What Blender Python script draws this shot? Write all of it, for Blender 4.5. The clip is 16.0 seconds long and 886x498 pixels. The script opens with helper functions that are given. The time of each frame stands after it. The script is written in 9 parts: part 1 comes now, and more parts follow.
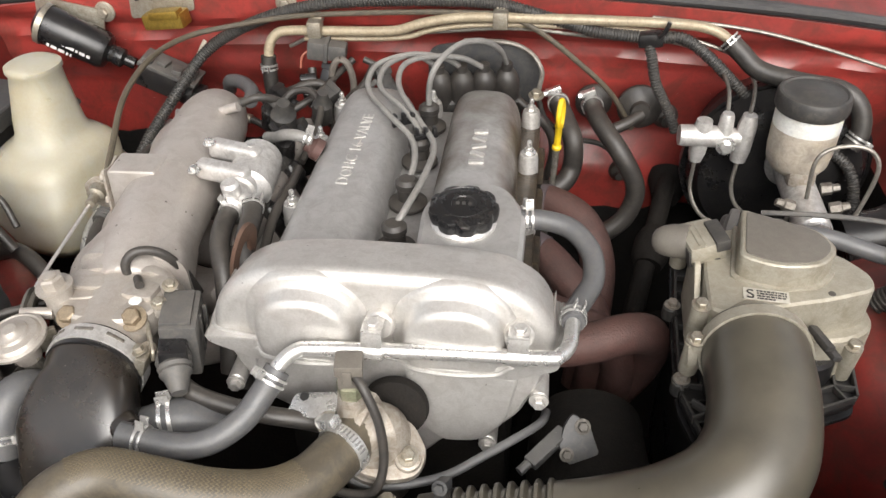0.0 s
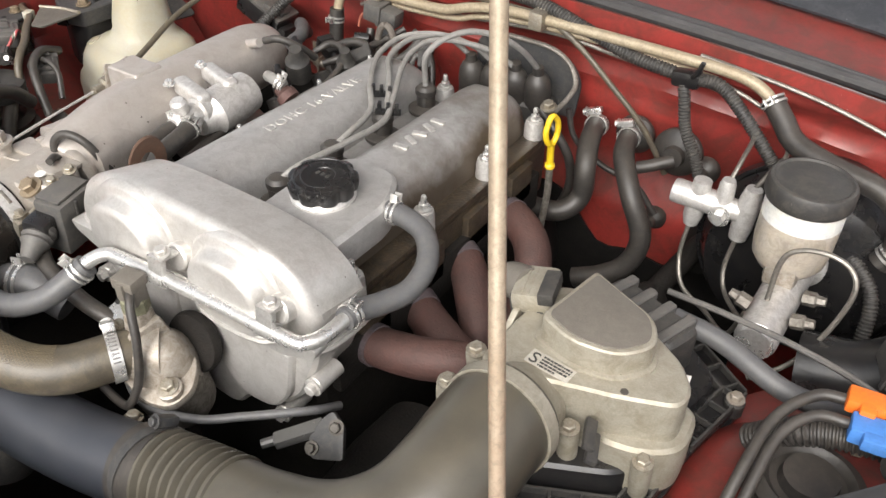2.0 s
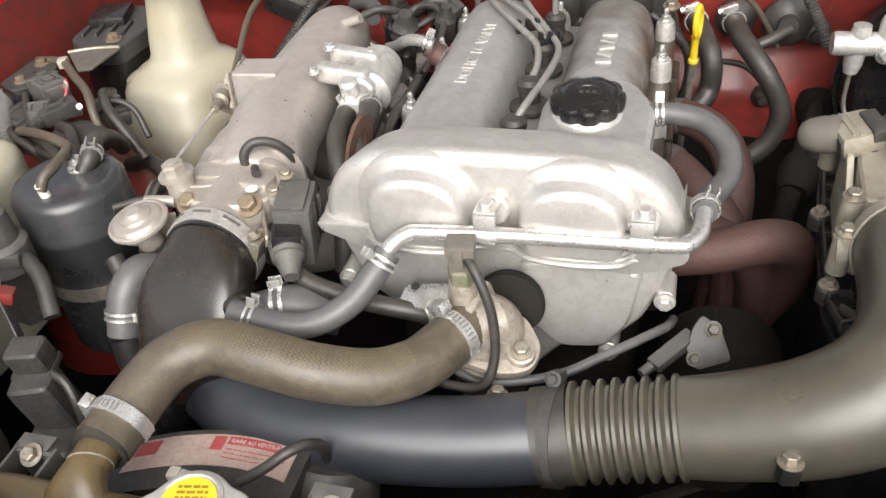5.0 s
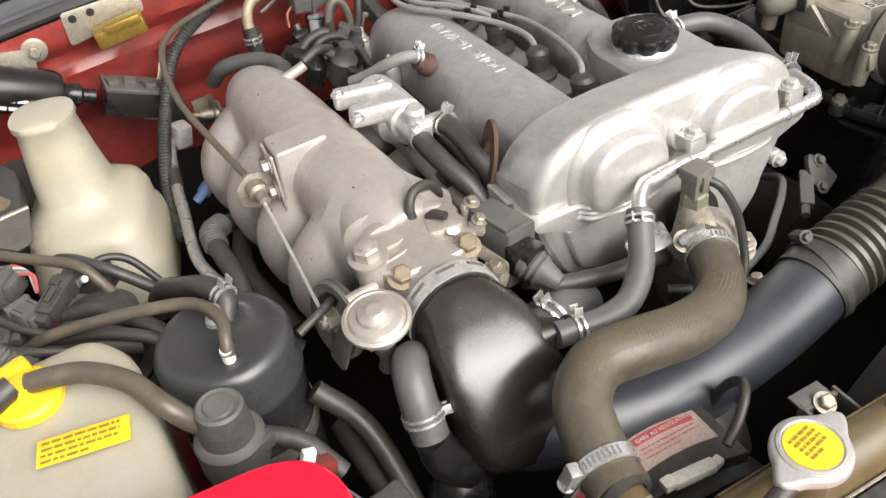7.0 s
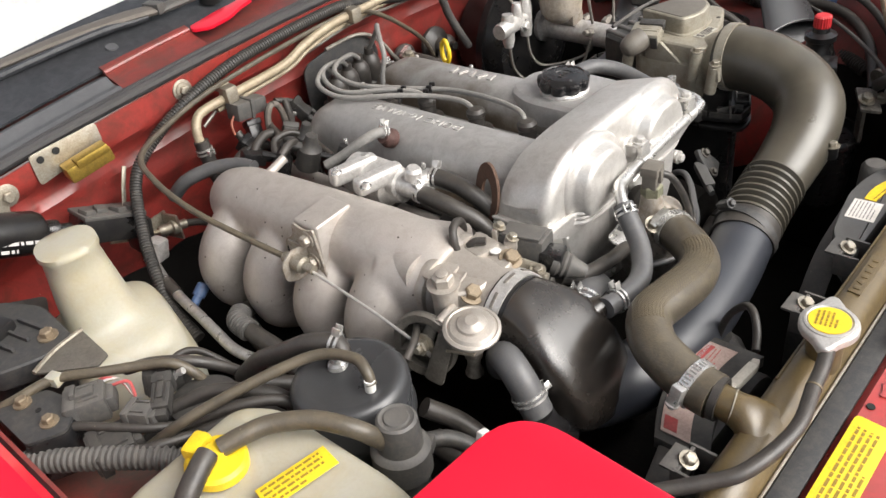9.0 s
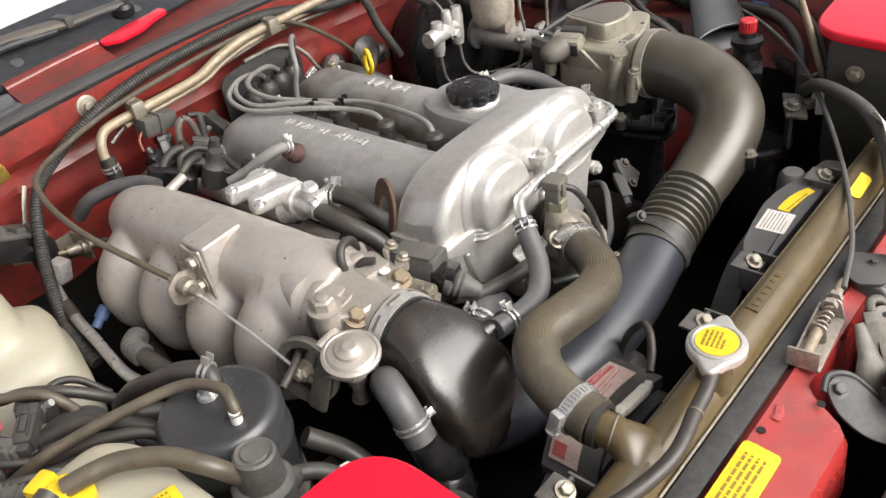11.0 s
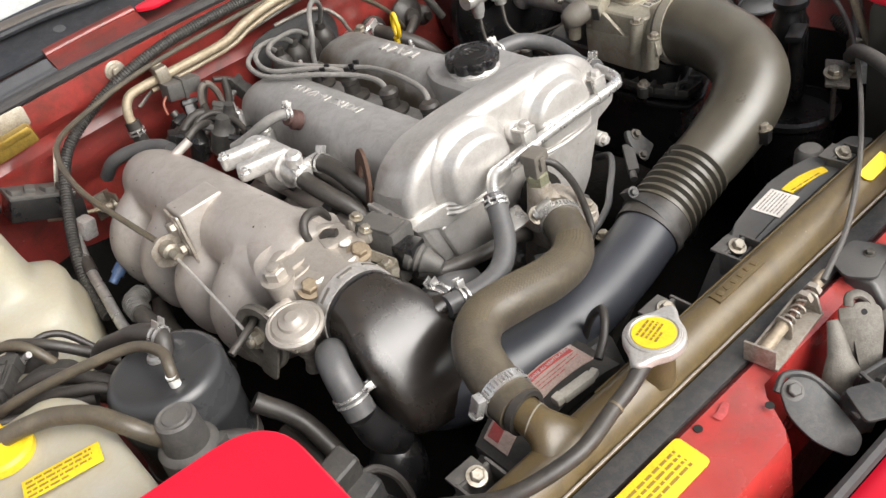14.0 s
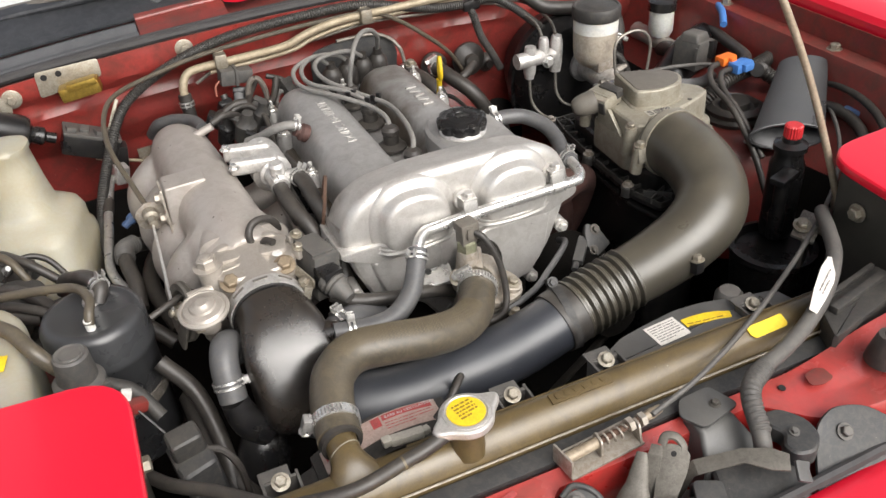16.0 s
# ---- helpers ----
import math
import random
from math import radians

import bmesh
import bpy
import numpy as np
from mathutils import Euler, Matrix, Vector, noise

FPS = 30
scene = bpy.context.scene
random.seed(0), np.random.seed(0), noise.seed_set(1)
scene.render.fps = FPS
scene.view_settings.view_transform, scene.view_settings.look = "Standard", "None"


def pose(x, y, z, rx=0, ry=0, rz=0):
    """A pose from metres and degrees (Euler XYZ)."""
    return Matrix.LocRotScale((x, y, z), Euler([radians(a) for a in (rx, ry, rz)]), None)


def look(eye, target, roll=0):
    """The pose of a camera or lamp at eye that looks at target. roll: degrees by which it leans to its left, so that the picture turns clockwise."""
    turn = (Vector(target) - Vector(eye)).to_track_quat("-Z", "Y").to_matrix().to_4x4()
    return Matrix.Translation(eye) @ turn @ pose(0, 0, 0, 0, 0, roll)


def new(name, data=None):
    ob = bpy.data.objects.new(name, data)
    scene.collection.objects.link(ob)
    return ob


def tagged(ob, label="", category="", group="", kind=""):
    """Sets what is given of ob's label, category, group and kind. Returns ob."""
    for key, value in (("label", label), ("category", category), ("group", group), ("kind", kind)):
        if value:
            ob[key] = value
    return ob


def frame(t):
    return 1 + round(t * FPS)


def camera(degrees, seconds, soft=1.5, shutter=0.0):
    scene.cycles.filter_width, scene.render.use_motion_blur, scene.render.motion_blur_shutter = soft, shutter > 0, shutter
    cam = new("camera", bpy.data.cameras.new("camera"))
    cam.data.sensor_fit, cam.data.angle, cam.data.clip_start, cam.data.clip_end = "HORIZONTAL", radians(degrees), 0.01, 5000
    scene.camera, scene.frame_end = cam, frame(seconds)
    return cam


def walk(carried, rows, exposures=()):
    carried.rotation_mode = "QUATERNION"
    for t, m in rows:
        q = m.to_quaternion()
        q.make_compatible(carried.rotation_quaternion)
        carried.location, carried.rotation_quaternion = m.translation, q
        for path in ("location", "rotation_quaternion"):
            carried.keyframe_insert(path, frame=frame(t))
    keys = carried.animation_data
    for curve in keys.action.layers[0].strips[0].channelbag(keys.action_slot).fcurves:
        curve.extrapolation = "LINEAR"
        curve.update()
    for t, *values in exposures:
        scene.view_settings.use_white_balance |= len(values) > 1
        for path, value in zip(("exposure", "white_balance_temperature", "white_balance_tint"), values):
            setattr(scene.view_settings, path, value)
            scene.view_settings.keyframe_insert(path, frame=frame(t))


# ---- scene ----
cam = camera(55.6, 16.0)
PATH = [
    (0, (0.1271, -0.5154, 1.293), (0.0262, 0.2652, 0.6762), -0.74),
    (0.5, (0.2208, -0.4862, 1.2623), (0.0451, 0.2859, 0.6515), 2.36),
    (1, (0.3309, -0.4961, 1.2766), (0.1042, 0.2567, 0.6587), 5.80),
    (1.5, (0.4169, -0.4544, 1.294), (0.1417, 0.282, 0.6759), 5.30),
    (2, (0.5234, -0.3497, 1.2755), (0.0948, 0.303, 0.6508), 1.50),
    (2.5, (0.5983, -0.2503, 1.265), (0.0499, 0.3027, 0.6378), -3.50),
    (3, (0.5911, -0.2259, 1.2446), (0.0047, 0.2829, 0.6143), -7.69),
    (3.5, (0.5095, -0.3261, 1.2424), (-0.0836, 0.1738, 0.6112), -8.33),
    (3.7, (0.4647, -0.3881, 1.2515), (-0.1038, 0.1359, 0.6172), -9.84),
    (5.8, (-0.1336, -0.5505, 1.1716), (-0.1405, 0.24, 0.5592), -7.71),
    (6, (-0.2135, -0.5394, 1.2432), (-0.1709, 0.1858, 0.556), -9.98),
    (6.5, (-0.3588, -0.5742, 1.2548), (-0.1841, 0.1527, 0.5907), -9.18),
    (7, (-0.4595, -0.4888, 1.2365), (-0.1632, 0.2158, 0.5917), -8.40),
    (7.5, (-0.5777, -0.4202, 1.2438), (-0.1774, 0.2304, 0.5984), -8.55),
    (8, (-0.6938, -0.4297, 1.2873), (-0.2026, 0.1887, 0.6739), -10.19),
    (8.5, (-0.7548, -0.4448, 1.3055), (-0.2075, 0.1525, 0.7191), -9.33),
    (9, (-0.7608, -0.4512, 1.3026), (-0.2006, 0.1375, 0.7199), -9.05),
    (9.5, (-0.7544, -0.4526, 1.2999), (-0.1868, 0.1348, 0.723), -9.30),
    (10, (-0.7396, -0.4774, 1.3053), (-0.166, 0.1057, 0.73), -9.46),
    (10.2, (-0.7315, -0.4887, 1.3003), (-0.1559, 0.092, 0.7246), -9.34),
    (12.3, (-0.5656, -0.5428, 1.277), (-0.0647, 0.099, 0.6963), -12.10),
    (12.5, (-0.5813, -0.5575, 1.2805), (-0.0944, 0.1043, 0.7105), -12.77),
    (13, (-0.5747, -0.604, 1.2899), (-0.1175, 0.0767, 0.7175), -13.82),
    (13.5, (-0.5341, -0.6002, 1.2701), (-0.0847, 0.0824, 0.6937), -14.16),
    (14, (-0.5245, -0.6215, 1.2638), (-0.0988, 0.0594, 0.6678), -14.81),
    (14.5, (-0.5224, -0.6799, 1.2912), (-0.1053, 0.0072, 0.6962), -4.54),
    (15, (-0.4811, -0.7519, 1.3188), (-0.076, -0.0475, 0.736), -5.07),
    (15.5, (-0.4468, -0.7896, 1.3259), (-0.0525, -0.0767, 0.746), -4.01),
    (16, (-0.345, -0.7958, 1.3299), (-0.0464, -0.0318, 0.7579), -4.62),
]
walk(cam, [(t, look(eye, target, roll)) for t, eye, target, roll in PATH], exposures=[(0.0, 0.40, 6500, 10), (1.5, 0.47, 6500, 10), (2.0, 0.53, 6500, 10), (3.0, 0.66, 6500, 10), (3.5, 0.76, 6500, 10), (3.7, 0.74, 6500, 10), (6.0, 0.44, 6500, 10), (7.5, 0.60, 6500, 10), (9.0, 0.48, 6500, 10), (14.5, 0.42, 6500, 10), (16.0, 0.26, 6500, 10)])

# ---- light ----
world = bpy.data.worlds.new("sky")
scene.world = world
world.use_nodes = True
_wn = world.node_tree.nodes
sky = _wn.new("ShaderNodeTexSky")
sky.sky_type, sky.sun_disc = "NISHITA", False
sky.sun_elevation, sky.sun_rotation = radians(41), radians(165)
sky.dust_density, sky.air_density = 4.0, 1.2
_wn["Background"].inputs["Strength"].default_value = 0.15
haze = _wn.new("ShaderNodeHueSaturation")
haze.inputs["Saturation"].default_value = 0.3
world.node_tree.links.new(sky.outputs[0], haze.inputs["Color"])
world.node_tree.links.new(haze.outputs[0], _wn["Background"].inputs["Color"])
sun_data = bpy.data.lights.new("sun", "SUN")
sun_data.energy, sun_data.angle, sun_data.color = 3.1, radians(55), (1.0, 0.97, 0.93)
sun = new("sun", sun_data)
sun.matrix_world = look((0.7, -2.5, 3.0), (0, 0.1, 0.7))

# ---- materials ----
def surface(name, base, second=None, rough=0.6, metal=0.0, large=14.0, fine=350.0, amount=0.5, bump=0.25, dust=0.0,
            dust_colour=(0.42, 0.38, 0.33), speck=0.0, coat=0.0, through_light=0.0, spots=None, dirt=0.35, dirt_colour=(0.06, 0.05, 0.04), grit=0.3, seep=None, sheen_level=0.5):
    """A worn surface: two colours mixed by broad stains, fine grain in the relief, dust that settles on what faces up."""
    m = bpy.data.materials.new(name)
    m.use_nodes = True
    nt = m.node_tree
    n, l = nt.nodes, nt.links
    b = n["Principled BSDF"]
    b.inputs["Specular IOR Level"].default_value = sheen_level
    tc = n.new("ShaderNodeTexCoord")
    big = n.new("ShaderNodeTexNoise")
    big.inputs["Scale"].default_value, big.inputs["Detail"].default_value, big.inputs["Roughness"].default_value = large, 6, 0.62
    l.new(tc.outputs["Object"], big.inputs["Vector"])
    small = n.new("ShaderNodeTexNoise")
    small.inputs["Scale"].default_value, small.inputs["Detail"].default_value = fine, 4
    l.new(tc.outputs["Object"], small.inputs["Vector"])
    ramp = n.new("ShaderNodeValToRGB")
    ramp.color_ramp.elements[0].position, ramp.color_ramp.elements[1].position = 0.36, 0.66
    l.new(big.outputs["Fac"], ramp.inputs["Fac"])
    second = second or tuple(c * 0.72 for c in base)
    mix = n.new("ShaderNodeMix")
    mix.data_type = "RGBA"
    mix.inputs["A"].default_value, mix.inputs["B"].default_value = (*base, 1), (*second, 1)
    scale = n.new("ShaderNodeMath")
    scale.operation = "MULTIPLY"
    scale.inputs[1].default_value = amount
    l.new(ramp.outputs["Color"], scale.inputs[0])
    l.new(scale.outputs[0], mix.inputs["Factor"])
    colour = mix.outputs["Result"]
    grain = n.new("ShaderNodeMix")
    grain.data_type, grain.blend_type = "RGBA", "MULTIPLY"
    grain.inputs["Factor"].default_value = grit
    l.new(colour, grain.inputs["A"])
    gr = n.new("ShaderNodeMapRange")
    gr.inputs["From Min"].default_value, gr.inputs["From Max"].default_value = 0.3, 0.7
    gr.inputs["To Min"].default_value, gr.inputs["To Max"].default_value = 0.6, 1.15
    l.new(small.outputs["Fac"], gr.inputs["Value"])
    l.new(gr.outputs[0], grain.inputs["B"])
    colour = grain.outputs["Result"]
    if dirt:
        mid = n.new("ShaderNodeTexNoise")
        mid.inputs["Scale"].default_value, mid.inputs["Detail"].default_value, mid.inputs["Roughness"].default_value = large * 4.5, 9, 0.72
        mid.inputs["Distortion"].default_value = 0.6
        l.new(tc.outputs["Object"], mid.inputs["Vector"])
        dr = n.new("ShaderNodeMapRange")
        dr.inputs["From Min"].default_value, dr.inputs["From Max"].default_value = 0.44, 0.64
        dr.inputs["To Max"].default_value = dirt
        l.new(mid.outputs["Fac"], dr.inputs["Value"])
        di = n.new("ShaderNodeMix")
        di.data_type = "RGBA"
        di.inputs["B"].default_value = (*dirt_colour, 1)
        l.new(dr.outputs[0], di.inputs["Factor"])
        l.new(colour, di.inputs["A"])
        colour = di.outputs["Result"]
    if dust:
        geo = n.new("ShaderNodeNewGeometry")
        sep = n.new("ShaderNodeSeparateXYZ")
        l.new(geo.outputs["Normal"], sep.inputs[0])
        up = n.new("ShaderNodeMapRange")
        up.inputs["From Min"].default_value, up.inputs["From Max"].default_value = 0.1, 1.0
        up.inputs["To Max"].default_value = dust
        l.new(sep.outputs["Z"], up.inputs["Value"])
        patch = n.new("ShaderNodeTexNoise")
        patch.inputs["Scale"].default_value, patch.inputs["Detail"].default_value = 30, 8
        l.new(tc.outputs["Object"], patch.inputs["Vector"])
        times = n.new("ShaderNodeMath")
        times.operation = "MULTIPLY"
        l.new(up.outputs[0], times.inputs[0])
        l.new(patch.outputs["Fac"], times.inputs[1])
        twice = n.new("ShaderNodeMath")
        twice.operation, twice.use_clamp = "MULTIPLY", True
        twice.inputs[1].default_value = 1.7
        l.new(times.outputs[0], twice.inputs[0])
        dm = n.new("ShaderNodeMix")
        dm.data_type = "RGBA"
        dm.inputs["B"].default_value = (*dust_colour, 1)
        l.new(twice.outputs[0], dm.inputs["Factor"])
        l.new(colour, dm.inputs["A"])
        colour = dm.outputs["Result"]
    if speck or spots:
        vor = n.new("ShaderNodeTexVoronoi")
        vor.inputs["Scale"].default_value = 70
        l.new(tc.outputs["Object"], vor.inputs["Vector"])
        lt = n.new("ShaderNodeMath")
        lt.operation = "LESS_THAN"
        lt.inputs[1].default_value = speck or 0.08
        l.new(vor.outputs["Distance"], lt.inputs[0])
        gate = n.new("ShaderNodeMath")
        gate.operation = "MULTIPLY"
        l.new(lt.outputs[0], gate.inputs[0])
        gt = n.new("ShaderNodeMath")
        gt.operation = "GREATER_THAN"
        gt.inputs[1].default_value = 0.50
        l.new(big.outputs["Fac"], gt.inputs[0])
        l.new(gt.outputs[0], gate.inputs[1])
        sm = n.new("ShaderNodeMix")
        sm.data_type = "RGBA"
        sm.inputs["B"].default_value = (*(spots or (0.6, 0.57, 0.52)), 1)
        l.new(gate.outputs[0], sm.inputs["Factor"])
        l.new(colour, sm.inputs["A"])
        colour = sm.outputs["Result"]
    if seep:
        # oil that has crept up from a joint: level and height, with a ragged edge
        place = n.new("ShaderNodeNewGeometry")
        high = n.new("ShaderNodeSeparateXYZ")
        l.new(place.outputs["Position"], high.inputs[0])
        rag = n.new("ShaderNodeMath")
        rag.operation = "MULTIPLY_ADD"
        rag.inputs[1].default_value, rag.inputs[2].default_value = -seep[1] * 2.0, seep[1]
        l.new(big.outputs["Fac"], rag.inputs[0])
        level = n.new("ShaderNodeMath")
        level.operation = "ADD"
        l.new(high.outputs["Z"], level.inputs[0])
        l.new(rag.outputs[0], level.inputs[1])
        wet = n.new("ShaderNodeMapRange")
        wet.inputs["From Min"].default_value, wet.inputs["From Max"].default_value = seep[0], seep[0] + seep[1]
        wet.inputs["To Min"].default_value, wet.inputs["To Max"].default_value = 0.85, 0.0
        l.new(level.outputs[0], wet.inputs["Value"])
        om = n.new("ShaderNodeMix")
        om.data_type = "RGBA"
        om.inputs["B"].default_value = (0.085, 0.055, 0.026, 1)
        l.new(wet.outputs[0], om.inputs["Factor"])
        l.new(colour, om.inputs["A"])
        colour = om.outputs["Result"]
    l.new(colour, b.inputs["Base Color"])
    rr = n.new("ShaderNodeMapRange")
    rr.inputs["To Min"].default_value, rr.inputs["To Max"].default_value = max(0.03, rough - 0.2), min(1, rough + 0.25)
    l.new(big.outputs["Fac"], rr.inputs["Value"])
    l.new(rr.outputs[0], b.inputs["Roughness"])
    b.inputs["Metallic"].default_value = metal
    b.inputs["Coat Weight"].default_value = coat
    b.inputs["Coat Roughness"].default_value = 0.12
    if through_light:
        b.inputs["Subsurface Weight"].default_value = through_light
        b.inputs["Subsurface Radius"].default_value = (0.02, 0.015, 0.008)
    if bump:
        bp = n.new("ShaderNodeBump")
        bp.inputs["Strength"].default_value, bp.inputs["Distance"].default_value = bump, 0.002
        add = n.new("ShaderNodeMath")
        l.new(small.outputs["Fac"], add.inputs[0])
        l.new(big.outputs["Fac"], add.inputs[1])
        l.new(add.outputs[0], bp.inputs["Height"])
        l.new(bp.outputs[0], b.inputs["Normal"])
    return m


CAST = surface("cast_aluminium", (0.63, 0.61, 0.58), (0.48, 0.46, 0.435), rough=0.37, metal=0.6, large=16, fine=500, bump=0.10, dust=0.06, dust_colour=(0.40, 0.37, 0.33), dirt=0.32, dirt_colour=(0.33, 0.30, 0.26), speck=0.05, spots=(0.18, 0.16, 0.14), grit=0.22)
CAST_BRIGHT = surface("bright_cast_aluminium", (0.70, 0.68, 0.655), (0.54, 0.52, 0.49), rough=0.40, metal=0.6, large=25, fine=600, bump=0.12, dirt=0.4, dirt_colour=(0.24, 0.21, 0.18))
CAST_DARK = surface("oily_cast_aluminium", (0.30, 0.28, 0.25), (0.14, 0.12, 0.10), rough=0.5, metal=0.6, large=30, fine=500, bump=0.3, dirt=0.6, dirt_colour=(0.07, 0.05, 0.03))
CAST_TUBE = surface("grey_cast_aluminium", (0.50, 0.49, 0.475), (0.38, 0.365, 0.35), rough=0.42, metal=0.55, large=14, fine=900, bump=0.12, dust=0.10, dust_colour=(0.38, 0.35, 0.31), dirt=0.34, dirt_colour=(0.22, 0.20, 0.18), speck=0.04, spots=(0.12, 0.11, 0.10))
CAST_MATT = surface("matt_cast_aluminium", (0.50, 0.465, 0.43), (0.41, 0.37, 0.335), rough=0.46, metal=0.5, large=13, fine=1100, bump=0.16, dust=0.22, dust_colour=(0.42, 0.37, 0.32), speck=0.09, spots=(0.09, 0.08, 0.07), dirt=0.30, dirt_colour=(0.26, 0.21, 0.165))
LETTER = surface("rubbed_bright_lettering", (0.66, 0.64, 0.61), (0.46, 0.44, 0.42), rough=0.35, metal=0.6, large=90, bump=0.05, dirt=0.4, dirt_colour=(0.30, 0.28, 0.26))
STEEL = surface("bright_steel", (0.74, 0.73, 0.71), (0.56, 0.54, 0.50), rough=0.27, metal=0.75, large=60, fine=900, bump=0.05, dirt=0.3, dirt_colour=(0.24, 0.21, 0.17))
ZINC = surface("zinc_plate", (0.44, 0.41, 0.345), (0.27, 0.22, 0.155), rough=0.45, metal=0.75, large=80, fine=800, bump=0.12, dirt=0.45, dirt_colour=(0.16, 0.125, 0.085))
GRIMY_STEEL = surface("grimy_dark_steel", (0.13, 0.12, 0.105), (0.07, 0.06, 0.05), rough=0.6, metal=0.5, large=40, fine=500, bump=0.35)
RUST = surface("rusty_steel", (0.11, 0.056, 0.034), (0.065, 0.042, 0.033), rough=0.8, metal=0.2, large=60, fine=700, bump=0.4)
RUBBER = surface("aged_rubber", (0.022, 0.020, 0.019), (0.040, 0.036, 0.032), rough=0.42, large=22, fine=600, bump=0.12, dust=0.20, dust_colour=(0.145, 0.126, 0.105), speck=0.03, spots=(0.17, 0.15, 0.12), dirt=0.5, dirt_colour=(0.062, 0.053, 0.043))
RUBBER_GREY = surface("grey_rubber_hose", (0.085, 0.085, 0.088), (0.06, 0.06, 0.062), rough=0.40, large=30, fine=700, bump=0.08, dust=0.12, dust_colour=(0.24, 0.235, 0.23), dirt=0.4, dirt_colour=(0.13, 0.12, 0.105))
RUBBER_BROWN = surface("dusty_brown_rubber", (0.058, 0.049, 0.037), (0.092, 0.077, 0.056), rough=0.38, large=16, fine=500, bump=0.15, dust=0.20, dust_colour=(0.17, 0.142, 0.10), speck=0.03, spots=(0.24, 0.20, 0.14), dirt=0.45, dirt_colour=(0.15, 0.12, 0.075))
PLASTIC = surface("black_plastic", (0.009, 0.009, 0.010), (0.016, 0.015, 0.015), rough=0.28, large=15, fine=700, bump=0.05, dust=0.03, dust_colour=(0.14, 0.13, 0.12), speck=0.03, spots=(0.18, 0.165, 0.145), dirt=0.4, dirt_colour=(0.036, 0.032, 0.027))
PLASTIC_GREY = surface("dusty_grey_plastic", (0.028, 0.027, 0.027), (0.044, 0.041, 0.037), rough=0.5, large=24, fine=600, bump=0.14, dust=0.16, dust_colour=(0.125, 0.115, 0.10), speck=0.02, spots=(0.22, 0.2, 0.17), dirt=0.5, dirt_colour=(0.085, 0.076, 0.062))
DUCT = surface("dusty_intake_plastic", (0.036, 0.033, 0.027), (0.064, 0.058, 0.045), rough=0.32, large=6, fine=900, bump=0.04, amount=0.9, dust=0.32, dust_colour=(0.19, 0.165, 0.12), speck=0.04, spots=(0.015, 0.015, 0.015), dirt=0.5, dirt_colour=(0.065, 0.056, 0.04), sheen_level=0.65)
METER = surface("dusty_meter_casting", (0.39, 0.36, 0.295), (0.28, 0.255, 0.20), rough=0.5, metal=0.4, large=14, fine=600, bump=0.2, dust=0.25, dust_colour=(0.40, 0.37, 0.30), dirt=0.5, dirt_colour=(0.18, 0.152, 0.10), speck=0.04, spots=(0.12, 0.10, 0.07))
TANK = surface("browned_radiator_tank", (0.105, 0.073, 0.030), (0.15, 0.104, 0.042), rough=0.33, large=9, fine=500, bump=0.10, dust=0.12, dust_colour=(0.17, 0.13, 0.07), speck=0.05, spots=(0.27, 0.22, 0.14), dirt=0.6, dirt_colour=(0.055, 0.040, 0.021), sheen_level=0.65)
CREAM = surface("yellowed_polythene", (0.40, 0.39, 0.33), (0.37, 0.335, 0.235), rough=0.40, large=6, fine=300, bump=0.08, amount=0.9, through_light=0.35, grit=0.1, dust=0.1, speck=0.03, spots=(0.30, 0.25, 0.16), dirt=0.25, dirt_colour=(0.33, 0.26, 0.12))
PAPER_WHITE = surface("white_label_paper", (0.74, 0.70, 0.65), (0.62, 0.58, 0.52), rough=0.7, large=60, fine=400, bump=0.02, dirt=0.1)
YELLOW = surface("yellow_plastic", (0.80, 0.56, 0.02), (0.70, 0.44, 0.02), rough=0.4, large=40, fine=500, bump=0.04, dirt=0.1)
YELLOW_LABEL = surface("yellow_label", (0.84, 0.60, 0.02), (0.72, 0.46, 0.02), rough=0.55, large=60, fine=400, bump=0.02, dirt=0.1)
INK = surface("label_ink", (0.30, 0.19, 0.02), rough=0.7, bump=0, dirt=0.12)
HOLE = surface("dark_hole", (0.01, 0.01, 0.01), rough=0.9, bump=0, dirt=0.12)
INK_GREY = surface("grey_ink", (0.2, 0.19, 0.18), rough=0.7, bump=0, dirt=0.12)
INK_WHITE = surface("white_ink", (0.6, 0.58, 0.56), rough=0.6, bump=0, dirt=0.12)
LABEL_RED = surface("faded_red_label", (0.46, 0.06, 0.06), (0.47, 0.14, 0.13), rough=0.55, large=50, fine=400, bump=0.02)
PAINT = surface("red_paint", grit=0.25, base=(0.33, 0.040, 0.032), second=(0.17, 0.030, 0.026), rough=0.34, large=5, fine=200, bump=0.03, amount=0.85, coat=0.25, dust=0.35, dust_colour=(0.24, 0.125, 0.10), speck=0.035, spots=(0.5, 0.42, 0.37), dirt=0.6, dirt_colour=(0.07, 0.028, 0.02))
PAINT_DULL = surface("dull_red_paint", (0.23, 0.024, 0.019), (0.13, 0.022, 0.018), rough=0.45, large=8, fine=300, bump=0.06, amount=0.8, coat=0.15, dust=0.16, dust_colour=(0.22, 0.11, 0.085), dirt=0.6, dirt_colour=(0.06, 0.03, 0.022))
PAINT_GLOSS = surface("glossy_red_paint", (0.72, 0.008, 0.03), (0.70, 0.010, 0.035), grit=0.03, rough=0.3, large=3, fine=150, bump=0.0, amount=0.4, coat=0.5, dirt=0.0)
